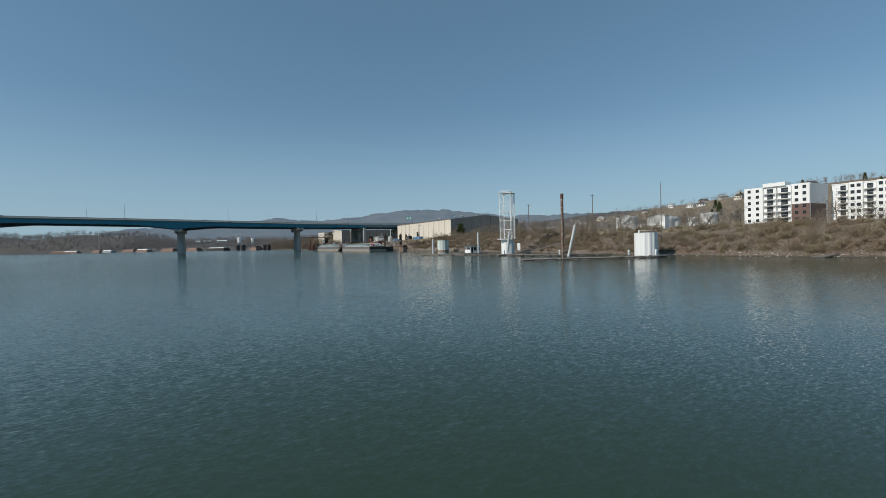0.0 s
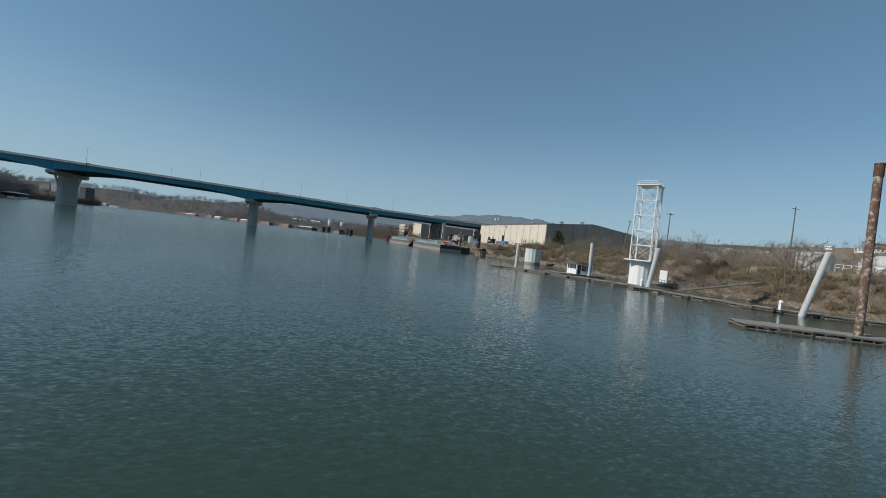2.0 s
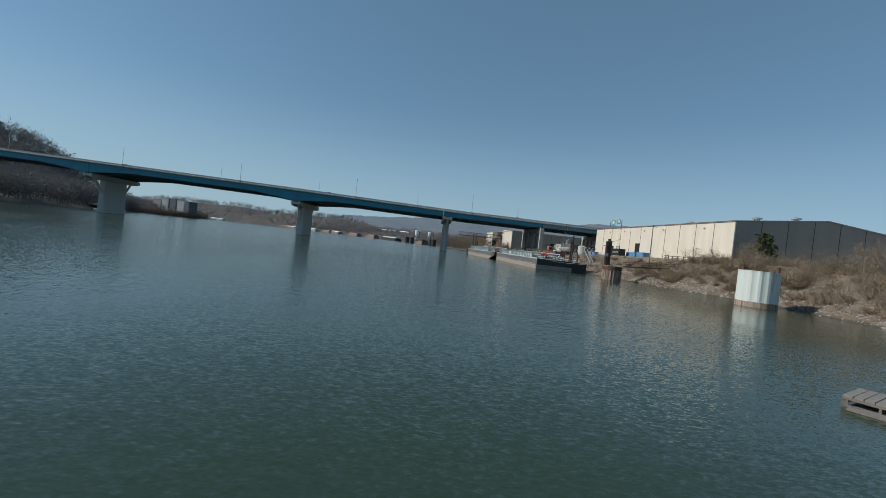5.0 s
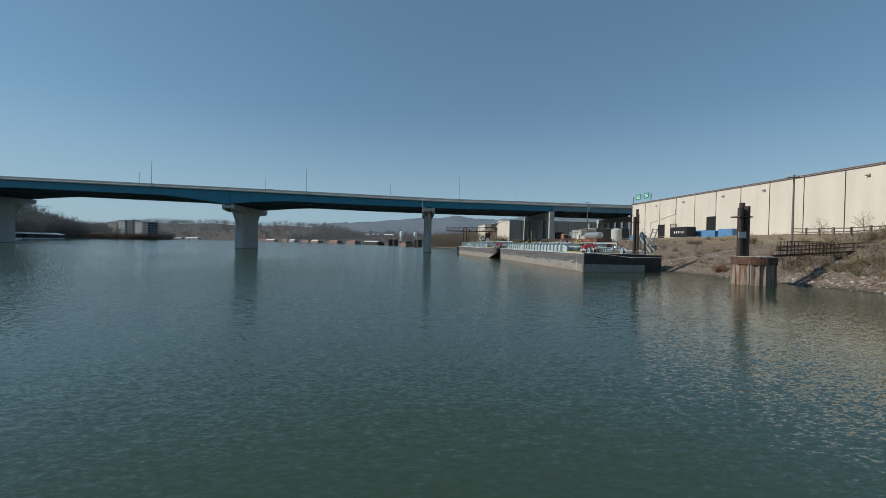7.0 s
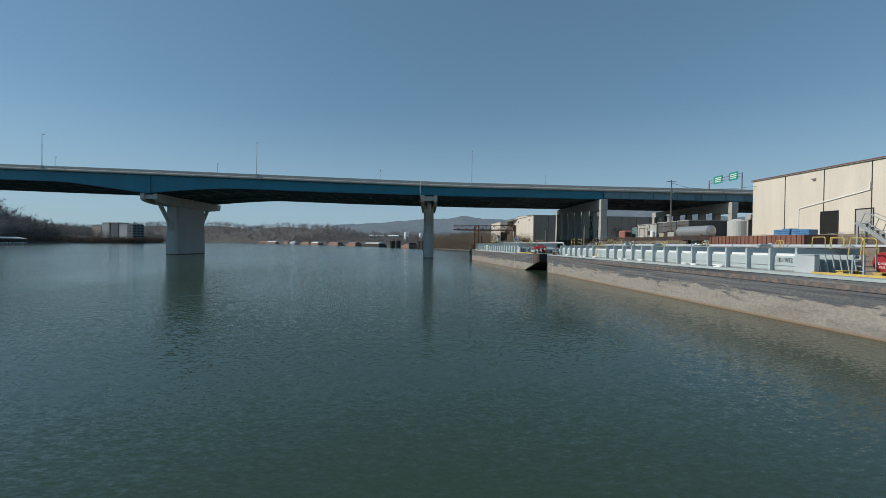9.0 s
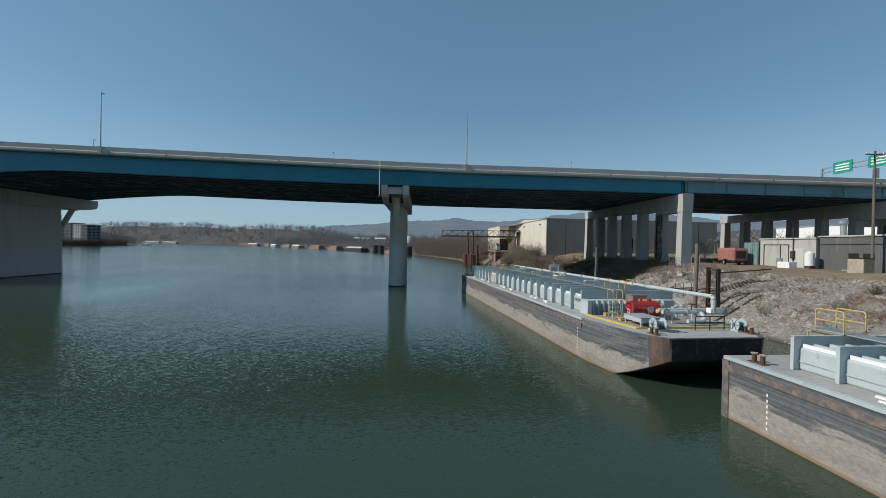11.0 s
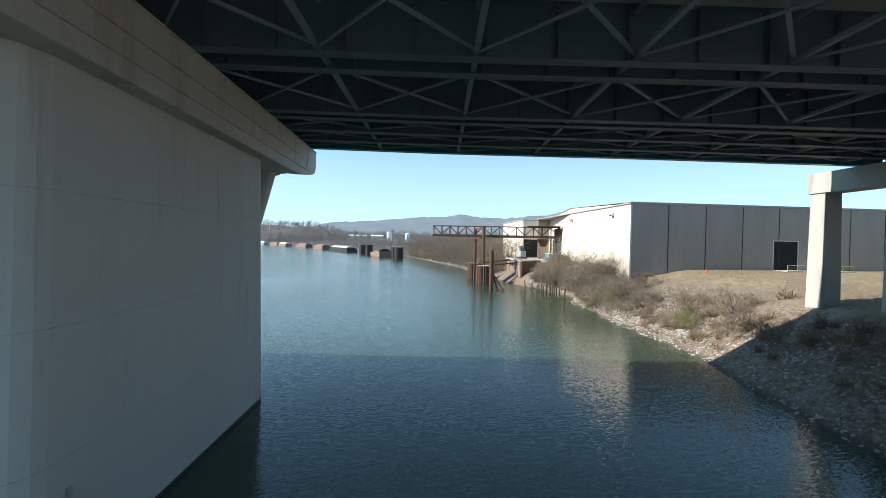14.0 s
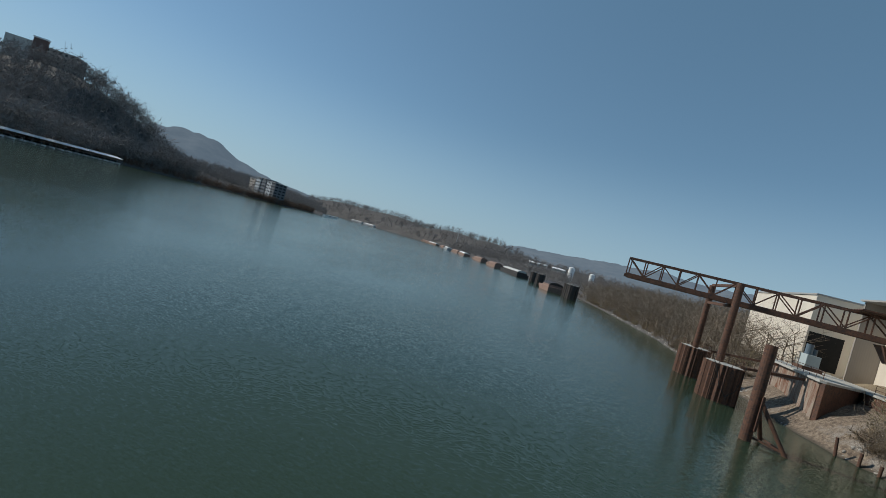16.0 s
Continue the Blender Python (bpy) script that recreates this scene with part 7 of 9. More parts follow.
for k in range(4):
    part("text_bar", Geo().box(-0.45 + 0.04 * (k % 2), -0.03, 1.68 - 0.12 * k, 0.45 - 0.05 * (k % 2), -0.022, 1.73 - 0.12 * k), BLACK, bd)
part("flag", Geo().add([(0, 0.1, 2.75), (0, 0.1, 2.3), (0.42, 0.02, 2.45), (0, 0.12, 2.75), (0, 0.12, 2.3), (0.42, 0.04, 2.45)], [(0, 1, 2), (5, 4, 3), (0, 2, 5, 3), (1, 4, 5, 2), (0, 3, 4, 1)]), RED, sgn, "small red flag")

# white bent pipe up the warehouse wall, concrete slabs and posts on the bank
wp = thing("wall_pipe", pose(139.6, 232.8, 0), "thin white bent pipe on the warehouse wall", "pipe")
part("pipe", Geo().pipe([(0, 63.5, 15.5), (0, 63.5, 14.2), (0, 76.0, 12.2), (0, 76.0, 8.0)], 0.09, 6), WHITE, wp)
for k, (x, y, w, d, tilt) in enumerate(((116.2, 350.8, 4.4, 2.2, -16), (117.0, 347.0, 2.2, 1.4, -10), (113.5, 343.5, 1.8, 1.3, -20), (119.6, 344.6, 2.4, 1.5, -6), (112.6, 339.0, 1.6, 1.1, -18))):
    single("concrete_slab", Geo().box(-w / 2, -d / 2, -0.15, w / 2, d / 2, 0.15), TAN_DECK if k == 0 else CONCRETE, pose(x, y, height(x, y) + 0.18, tilt * 0.3, tilt, 25 + 40 * k), "broken concrete slab lying on the rubble bank", "slab", "broken slabs", bevel=0.03)
single("concrete_block", Geo().box(-0.7, -0.45, 0, 0.7, 0.45, 0.55), CONCRETE, pose(120.3, 353.1, height(120.3, 353.1) - 0.05, 0, 0, 20), "low grey concrete block beside yellow posts", "block", bevel=0.03)
for x, y in ((121.6, 352.2), (122.3, 353.6)):
    single("yellow_bollard", Geo().rod((0, 0, -0.2), (0, 0, 1.2), 0.08, n=10), YELLOW, pose(x, y, height(x, y)), "thin yellow steel bollard", "bollard", "yellow bollards")
rope = thing("mooring_rope", pose(0, 0, 0), "pale mooring rope from the barge to the shore piles", "rope")
part("rope", Geo().pipe([(93.6, 250.0, 3.3), (97.5, 243.0, 2.7), (101.5, 236.5, 2.9), (105.0, 230.5, 4.3)], 0.02, 5), GALV, rope)

# stacked crates, fence rail and blue bundles in the yard behind the barge
PALLET = plain("weathered_grey_crate", (0.42, 0.41, 0.38), 0.85, 0, 0.2, 1.5, 12, dirt=(0.25, 0.22, 0.19))
for k, (x, y, w, d, h) in enumerate(((124.8, 323.5, 1.6, 2.4, 1.8),)):
    c = thing("crate_stack", pose(x, y, height(x, y) - 0.1), "stack of weathered grey crates in the yard", "crates", "yard crates")
    for q in range(2):
        part("crate", Geo().box(0, 0, h / 2 * q + 0.03, w, d, h / 2 * (q + 1) - 0.05).box(0.1, 0.1, h / 2 * q - 0.06, w - 0.1, d - 0.1, h / 2 * q + 0.03), PALLET, c, bevel=0.03)
yr = thing("yard_railing", pose(0, 0, 0), "thin steel railing along the yard edge", "railing")
for k in range(8):
    y = 280 + 4.4 * k
    x = 127.2
    z = height(x, y)
    part("post", Geo().rod((x, y, z - 0.2), (x, y, z + 1.2), 0.04, n=6), GALV, yr)
    if k < 7:
        part("bar", Geo().rod((x, y, z + 1.15), (x, y + 4.4, height(x, y + 4.4) + 1.15), 0.03, n=5), GALV, yr)
        part("bar", Geo().rod((x, y, z + 0.65), (x, y + 4.4, height(x, y + 4.4) + 0.65), 0.025, n=5), GALV, yr)
cb = thing("overhead_cable", pose(0, 0, 0), "black overhead cable sagging to the warehouse", "cable")
part("cable", Geo().pipe([(129.3, 332.0, 20.0), (131.5, 329.5, 18.6), (134.0, 325.0, 17.7), (137.0, 321.5, 17.5), (139.6, 318.8, 17.7)], 0.03, 5), BLACK, cb)

# low white building with parked cars east of the bridge bents
wb = thing("white_building", pose(268, 430, height(268, 430)), "long low white metal building beyond the bridge", "building")
part("wall_shell", Geo().box(0, 0, -1.5, 50, 65, 12.2), WHITE, wb, "white ribbed wall")
part("roof", Geo().box(-0.4, -0.4, 12.2, 50.4, 65.4, 12.5), ROOF, wb)
for k in range(5):
    part("door", Geo().box(-0.03, 5 + 12 * k, 0, -0.005, 9 + 12 * k, 4.5), CONCRETE, wb)
for k, (x, y, paint) in enumerate(((183.0, 419.0, WHITE), (182.0, 412.5, SILVER), (181.0, 407.0, WHITE), (184.5, 424.5, SILVER))):
    c = thing("parked_car", pose(x, y, height(x, y), 0, 0, 82 + 3 * k), "parked car on the yard beyond the bridge", "car", "parked cars")
    part("body", Geo().loft([[(xx, yy, z) for yy, z in ((-0.9, 0.3), (0.9, 0.3), (0.88, zz), (-0.88, zz))] for xx, zz in ((-2.3, 0.7), (-2.1, 0.9), (2.0, 0.85), (2.3, 0.6))]), paint, c, bevel=0.06)
    part("cabin", Geo().loft([[(-1.9, -0.85, 0.86), (1.2, -0.85, 0.86), (1.2, 0.85, 0.86), (-1.9, 0.85, 0.86)], [(-1.4, -0.7, 1.45), (0.5, -0.7, 1.45), (0.5, 0.7, 1.45), (-1.4, 0.7, 1.45)]]), GLASS, c)
    for xx in (-1.4, 1.4):
        for yy in (-0.8, 0.8):
            part("wheel", Geo().rod((xx, yy - 0.1, 0.33), (xx, yy + 0.1, 0.33), 0.33, n=12), BLACK, c)

# ---- apartment block, storage tanks and hilltop houses east of the river ----
BRICK = plain("brown_brick", (0.16, 0.10, 0.085), 0.8, 0, 0.25, 2.0, 25)
PANELG = plain("grey_panel", (0.30, 0.31, 0.33), 0.7, 0, 0.1)


def apartment(m, length, floors, z0, label, bays, brick_bays=()):
    """Local y runs along the front, which faces -x."""
    a = thing("apartment_block", m, label, "apartment building", "apartment blocks")
    h, deep = 2.62, 16.0
    top = z0 + floors * h
    part("wall_shell", Geo().box(0.9, 0, z0 - 3.0, deep, length, top), WHITE, a, "white rendered wall")
    part("roof", Geo().box(0.7, -0.2, top, deep + 0.2, length + 0.2, top + 0.35), WHITE, a)
    y = 0.0
    for kind, wide in bays:
        if kind == "solid":
            f = part("front_bay", Geo().box(0, y, z0 - 3.0, 0.9, y + wide, top + 0.5), WHITE, a)
            if y in brick_bays or (brick_bays and y < 5):
                part("brick_facing", Geo().box(-0.06, y, z0 - 3.0, 0.0, y + wide, z0 + 3 * h), BRICK, a, "dark brown brick facing")
            for k in range(floors):
                for q in (0.28, 0.72):
                    yy, zz = y + wide * q, z0 + k * h + 1.0
                    w = part("window", Geo().box(-0.10, yy - 0.62, zz, -0.065, yy + 0.62, zz + 1.3), GLASS, f)
                    part("frame", Geo().box(-0.12, yy - 0.03, zz, -0.1, yy + 0.03, zz + 1.3).box(-0.12, yy - 0.62, zz + 0.85, -0.1, yy + 0.62, zz + 0.9), BLACK, w)
        else:
            for k in range(floors):
                zz = z0 + k * h
                b = part("balcony", Geo().box(-0.6, y + 0.15, zz - 0.15, 0.9, y + wide - 0.15, zz + 0.05), WHITE, a)
                part("glass_door", Geo().box(0.86, y + wide * 0.3, zz + 0.1, 0.895, y + wide * 0.75, zz + 2.1), GLASS, b)
                part("railing", Geo().box(-0.58, y + 0.2, zz + 1.0, -0.54, y + wide - 0.2, zz + 1.08).box(-0.58, y + 0.2, zz + 0.5, -0.55, y + wide - 0.2, zz + 0.54), GALV, b)
                part("side_wall", Geo().box(-0.5, y - 0.1, zz, 0.9, y + 0.1, zz + h - 0.15), WHITE, b)
        y += wide
    return a


apartment(pose(224.0, 84.0, 0), 24.5, 6, 9.2, "white six-storey apartment block with brown brick corner", [("solid", 6.2), ("balc", 5.6), ("balc", 5.2), ("solid", 7.5)], (0.0,))
single("parapet_block", Geo().box(0, 0, 0, 5, 8.5, 1.6), WHITE, pose(224.0, 92.5, 25.25), "raised white parapet on the apartment roof", "parapet")
apartment(pose(243.0, 18.0, 0), 66.0, 6, 9.2, "long white apartment wing with stacked balconies", [("balc", 4.2), ("solid", 4.4)] * 7 + [("balc", 4.0)])
part("south_brick", Geo().box(0.9, -0.08, 8.0, 14, -0.0, 17.0), BRICK, [o for o in scene.collection.objects if o.name.startswith("apartment_block")][0], "dark brown brick facing")


TANK_GREY = plain("pale_grey_tank_paint", (0.55, 0.56, 0.55), 0.6, 0, 0.1, 0.3, 6, dirt=(0.42, 0.38, 0.34), dirt_at=0.64, streak=True)


def storage_tank(x, y, r, h, dome, z=None):
    z = height(x, y) if z is None else z
    t = thing("storage_tank", pose(x, y, z), "large white round oil storage tank", "storage tank", "storage tanks")
    part("shell", Geo().rod((0, 0, -3), (0, 0, h), r, n=36), TANK_GREY, t)
    g = Geo()
    rings = []
    for k in range(5):
        a = math.pi / 2 * k / 5
        rings.append([(r * math.cos(a) * math.cos(2 * math.pi * j / 36), r * math.cos(a) * math.sin(2 * math.pi * j / 36), h + dome * math.sin(a)) for j in range(36)])
    part("roof", g.loft(rings), TANK_GREY, t)
    part("wind_girder", Geo().rod((0, 0, h * 0.75), (0, 0, h * 0.75 + 0.15), r + 0.12, n=36), GALV, t)
    gg = Geo()
    for j in range(16):
        a = 2 * math.pi * j / 16
        gg.rod((r * math.cos(a), r * math.sin(a), h), (r * math.cos(a), r * math.sin(a), h + 1.0), 0.04, n=4)
    part("rail_post", gg, GALV, t)
    gs = Geo()
    for j in range(20):
        a = math.pi + j * 0.05
        gs.box((r + 0.4) * math.cos(a) - 0.4, (r + 0.4) * math.sin(a) - 0.3, h * j / 20, (r + 0.4) * math.cos(a) + 0.4, (r + 0.4) * math.sin(a) + 0.3, h * j / 20 + 0.08)
    part("spiral_stair", gs, GALV, t)


storage_tank(206, 157.5, 5.4, 5.8, 0.5, 9.7)
storage_tank(203, 135.5, 6.2, 3.4, 2.6, 9.6)
storage_tank(224, 143.0, 3.4, 5.2, 0.4, 9.6)
storage_tank(230, 128.0, 3.9, 6.0, 0.8, 9.6)
storage_tank(218, 128.5, 2.4, 4.0, 0.4, 9.6)
wg = thing("white_gatehouse", pose(150, 96.5, height(150, 96.5)), "narrow white hut with pipe rails on the bank top", "hut")
part("wall_shell", Geo().box(0, 0, -0.5, 2.4, 2.0, 4.6), WHITE, wg)
part("handrail", rail(rail(Geo(), (0.5, 2.2, 0), (3.0, 22, 0.6), 1.6, 12, 0.06), (0.5, 4.2, -1.0), (3.0, 20, -0.6), 1.4, 12, 0.06), WHITE, wg)
part("roof", Geo().box(-0.2, -0.2, 4.6, 2.6, 2.2, 4.8), ROOF, wg)


def house(x, y, w, d, h, turn, wall, roof):
    b = thing("hillside_house", pose(x, y, height(x, y), 0, 0, turn), "pale hillside house with a pitched roof", "house", "hillside houses")
    part("wall_shell", Geo().box(-w / 2, -d / 2, -4, w / 2, d / 2, h), wall, b)
    part("roof", Geo().add([(-w / 2 - 0.4, -d / 2 - 0.5, h), (w / 2 + 0.4, -d / 2 - 0.5, h), (w / 2 + 0.4, d / 2 + 0.5, h), (-w / 2 - 0.4, d / 2 + 0.5, h), (-w / 2 - 0.4, 0, h + d * 0.32), (w / 2 + 0.4, 0, h + d * 0.32)],
                           [(0, 1, 5, 4), (2, 3, 4, 5), (0, 4, 3), (1, 2, 5), (3, 2, 1, 0)]), roof, b)
    for k in range(3):
        yy = -d / 2 + d * (k + 0.5) / 3
        part("window", Geo().box(-w / 2 - 0.05, yy - 0.7, 1.2, -w / 2 - 0.01, yy + 0.7, 2.8), GLASS, b)


DARKROOF = plain("dark_shingle_roof", (0.09, 0.085, 0.085), 0.9, 0, 0.3, 1.5, 20)
rng = random.Random(3)
for k in range(34):
    a = radians(rng.uniform(-74, -30))
    dist = rng.uniform(640, 760)
    x, y = 9 - math.sin(a) * dist, -1 + math.cos(a) * dist
    house(x, y, rng.uniform(7, 10), rng.uniform(7, 12), rng.uniform(2.6, 4.2), rng.uniform(-25, 25), rng.choice((WHITE, CREAM, CONCRETE, WHITE)), rng.choice((DARKROOF, DARKROOF, ROOF)))

# ---- west bank and upstream ----
mar = thing("covered_marina", pose(-292, 657, 0, 0, 0, 0), "long covered boat marina with white roofs", "marina")
MR = Vector((-292.0, 657.0, 0)), Vector((-246.0, 556.0, 0))
ang = math.degrees(math.atan2(MR[1].y - MR[0].y, MR[1].x - MR[0].x))
mar.matrix_world = pose(-292, 657, 0, 0, 0, ang)
for a, b in ((0, 34), (36, 110)):
    part("roof", Geo().add([(a, -7, 4.6), (b, -7, 4.6), (b, 7, 4.6), (a, 7, 4.6), (a, 0, 6.0), (b, 0, 6.0)], [(0, 1, 5, 4), (2, 3, 4, 5), (0, 4, 3), (1, 2, 5), (3, 2, 1, 0)]), WHITE, mar, "white metal boat shed roof")
    part("dock", Geo().box(a, -7, 0.0, b, 7, 0.4), GREYWOOD, mar)
    n = round((b - a) / 6)
    for k in range(n + 1):
        for y in (-6.7, 6.7):
            part("post", Geo().box(a + (b - a) * k / n - 0.12, y - 0.12, 0, a + (b - a) * k / n + 0.12, y + 0.12, 4.6), GREYWOOD, mar)


def boat(m, L=8.0):
    b = thing("motor_boat", m, "white motor boat in the marina", "boat", "marina boats")
    part("hull", Geo().loft([[(x, -w, 0.1), (x, w, 0.1), (x, w * 1.15, 1.3), (x, -w * 1.15, 1.3)] for x, w in ((-L / 2, 1.2), (L * 0.15, 1.25), (L * 0.4, 0.7), (L / 2, 0.1))]), WHITE, b)
    part("cabin", Geo().box(-L * 0.3, -0.95, 1.3, L * 0.15, 0.95, 2.5), GLASS, b, bevel=0.15)


for k in range(15):
    boat(mar.matrix_world @ pose(4 + 7.2 * k, 3.4, 0, 0, 0, 90))
for k in range(4):
    boat(mar.matrix_world @ pose(116 + 7 * k, 2 + k, 0, 0, 0, 40))


def dark_block(name, m, w, d, h, material, label, rows, cols):
    b = thing(name, m, label, "building")
    part("wall_shell", Geo().box(-w / 2, -d / 2, -6, w / 2, d / 2, h), material, b)
    part("roof", Geo().box(-w / 2 - 0.3, -d / 2 - 0.3, h, w / 2 + 0.3, d / 2 + 0.3, h + 0.6), ROOF, b)
    for i in range(rows):
        for k in range(cols):
            xx = -w / 2 + w * (k + 0.5) / cols
            zz = h * (i + 0.35) / rows
            part("window", Geo().box(xx - w / cols * 0.2, -d / 2 - 0.12, zz, xx + w / cols * 0.2, -d / 2 - 0.02, zz + h / rows * 0.5), GLASS, b)
    for i in range(rows):
        for k in range(3):
            yy = -d / 2 + d * (k + 0.5) / 3
            zz = h * (i + 0.35) / rows
            part("window", Geo().box(w / 2 + 0.02, yy - d * 0.1, zz, w / 2 + 0.12, yy + d * 0.1, zz + h / rows * 0.5), GLASS, b)
    return b


# brown brick lightened past its own tone, with far-off haze in the colour
BRICK_PALE = plain("haze_paled_brown_brick", (0.40, 0.36, 0.32), 0.85, 0, 0.2, 0.4, 10)
PALE_PANEL = plain("pale_blue_grey_panel", (0.46, 0.50, 0.53), 0.7, 0, 0.1, 0.3)
SLATE = plain("dark_slate_panel", (0.13, 0.155, 0.18), 0.7, 0, 0.2, 0.3)
hb_ = dark_block("hilltop_building", pose(-508, 700, 75, 0, 0, 36), 62, 24, 20, BRICK_PALE, "large brown hilltop building with a tower", 4, 11)
part("tower", Geo().box(-6, -16, -4, 6, -12.1, 26), BRICK, hb_)
part("tower_cap", Geo().box(-6.5, -16.5, 26, 6.5, -11.6, 27.5), WHITE, hb_)
part("wing_wall", Geo().box(-31, -14, -4, -8, -12.1, 22), CONCRETE_COAT, hb_)
for k, (x, y, w, h, mat) in enumerate(((-326, 884, 11, 19.0, SLATE), (-339, 891, 18, 19.5, PALE_PANEL), (-356, 898, 14, 21.5, SLATE), (-372, 904, 15, 21.5, PALE_PANEL), (-391, 913, 19, 18.5, BRICK_PALE))):
    dark_block("riverside_flats", pose(x, y, 7.5, 0, 0, -24), w, 16, h, mat, "modern dark and pale riverside flats", 5, 4)
rng = random.Random(8)
for k in range(7):
    x = -348 - 9 * k
    y = 995 + 18 * k
    b = thing("moored_houseboat", pose(x + 26, y, 0, 0, 0, 110 + rng.uniform(-8, 8)), "low white houseboat by the bank", "boat", "houseboats")
    part("hull", Geo().box(-8, -2.4, -0.4, 8, 2.4, 0.9), WHITE, b)
    part("cabin", Geo().box(-6.5, -2.0, 0.9, 5.5, 2.0, 3.2), WHITE, b)
    part("window_band", Geo().box(-6.0, -2.05, 1.7, 5.0, -2.0, 2.6), GLASS, b)


def hopper_barge(x, y, turn, L, cover, hullmat, label):
    b = thing("hopper_barge", pose(x, y, 0, 0, 0, turn), label, "barge", "far moored barges")
    part("hull", Geo().loft([[(xx, -5.3, lo), (xx, 5.3, lo), (xx, 5.3, 3.0), (xx, -5.3, 3.0)] for xx, lo in ((-L / 2, 1.8), (-L / 2 + 5, -0.8), (L / 2, -0.8))]), hullmat, b)
    part("coaming", Geo().box(-L / 2 + 6, -4.5, 3.0, L / 2 - 2.5, 4.5, 4.2), hullmat, b)
    n = 8
    for k in range(n):
        x0 = -L / 2 + 6 + (L - 8.5) * k / n
        x1 = x0 + (L - 8.5) / n - 0.15
        part("cover", Geo().loft([[(xx, -4.6, 4.2), (xx, -3.2, 5.4), (xx, 0, 5.9), (xx, 3.2, 5.4), (xx, 4.6, 4.2)] for xx in (x0, x1)]), cover, b)


ORANGE = plain("rusty_orange_hull", (0.25, 0.165, 0.13), 0.8, 0, 0.3, 0.3)
for x, y, turn, L, c, h in ((-690, 1690, 20, 60, CONCRETE_COAT, PANELG), (-620, 1652, 24, 60, WHITE, PANELG), (-350, 1510, 35, 60, ORANGE, ORANGE), (-318, 1470, 45, 55, WHITE, ORANGE),
                            (-238, 1330, 62, 55, ORANGE, ORANGE), (-205, 1265, 62, 55, WHITE, PANELG), (-150, 1160, 60, 55, ORANGE, ORANGE), (-118, 1100, 62, 55, WHITE, ORANGE), (-66, 1010, 60, 50, ORANGE, ORANGE)):
    hopper_barge(x, y, -turn, L, c, h, "covered river hopper barge moored by the far bank")
hopper_barge(-20, 905, -62, 40, ORANGE, ORANGE, "rusty orange hopper barge moored upstream")
hopper_barge(18, 820, -63, 58, CONCRETE_COAT, HULL_BLACK, "black hopper barge with pale covers moored upstream")
sheet_cell(52, 742, 3.2, 8.0, HULL_BLACK, "dark round mooring cell upstream", 14)
sheet_cell(45, 760, 3.0, 8.0, HULL_BLACK, "dark round mooring cell upstream", 14)
sheet_cell(79.5, 655, 3.0, 7.6, HULL_BLACK, "dark round mooring cell upstream", 14)
sheet_cell(76.5, 672, 2.8, 7.6, HULL_BLACK, "dark round mooring cell upstream", 14)
hopper_barge(66, 690, -68, 22, HULL_BLACK, ORANGE, "short rusty work barge beside dark cells")
for x, y, r, h in ((59, 977, 3.7, 17), (84, 980, 3.2, 15)):
    t = thing("storage_tank", pose(x, y, height(x, y)), "tall white round storage tank above the bank", "storage tank", "far storage tanks")
    part("shell", Geo().rod((0, 0, -1), (0, 0, h), r, n=28), WHITE, t)
    part("roof", Geo().rod((0, 0, h), (0, 0, h + 1.0), r, 0.3, 28), WHITE, t)
for x, y, w in ((-8, 1180, 15), (30, 1150, 10)):
    b = thing("white_shed", pose(x, y, height(x, y), 0, 0, -4), "long low white-roofed shed beyond the trees", "shed", "far sheds")
    part("wall_shell", Geo().box(-w, -9, -2, w, 9, 5), CONCRETE_COAT, b)
    part("roof", Geo().loft([[(xx, -10, 5), (xx, -5, 7), (xx, 5, 7), (xx, 10, 5)] for xx in (-w - 0.5, w + 0.5)]), WHITE, b)
rt = thing("radio_mast", pose(-262, 1480, 10), "slim lattice radio mast above the trees", "mast")
part("mast", Geo().rod((0, 0, -5), (0, 0, 50), 0.9, 0.4, 4), GALV, rt)

# ---- vegetation and rocks ----


def sprig(rs, n_stems, tall, spread, width, forks=6, lean=0.55):
    """A leafless shrub: stems that fork into thin twigs. Returns corners (n, 3) and triangles (m, 3)."""
    v, f = [], []

    def sliver(p, q, w):
        d = q - p
        s = np.cross(d, rs.normal(size=3))
        s = s / (np.linalg.norm(s) + 1e-6) * w
        k = len(v)
        v.extend((p - s, p + s, q))
        f.append((k, k + 1, k + 2))

    for _ in range(n_stems):
        a = rs.uniform(0, 2 * math.pi)
        base = np.array([math.cos(a), math.sin(a), 0]) * rs.uniform(0, spread * 0.35)
        d = np.array([math.cos(a) * lean * rs.uniform(0.3, 1.2), math.sin(a) * lean * rs.uniform(0.3, 1.2), 1.0])
        L = tall * rs.uniform(0.6, 1.0)
        tip = base + d / np.linalg.norm(d) * L
        mid = base + (tip - base) * 0.55 + rs.normal(size=3) * 0.06 * tall
        sliver(base, mid, width)
        sliver(mid, tip, width * 0.7)
        for k in range(forks):
            t = rs.uniform(0.3, 0.95)
            p = base + (mid - base) * (t / 0.55) if t < 0.55 else mid + (tip - mid) * ((t - 0.55) / 0.45)
            q = p + (rs.normal(size=3) * np.array([1, 1, 0.5]) + np.array([0, 0, 0.55])) * tall * 0.17
            sliver(p, q, width * 0.55)
            for _ in range(3):
                u = p + (q - p) * rs.uniform(0.4, 1.0)
                sliver(u, u + (rs.normal(size=3) + np.array([0, 0, 0.4])) * tall * 0.09, width * 0.42)
    return np.array(v), np.array(f)


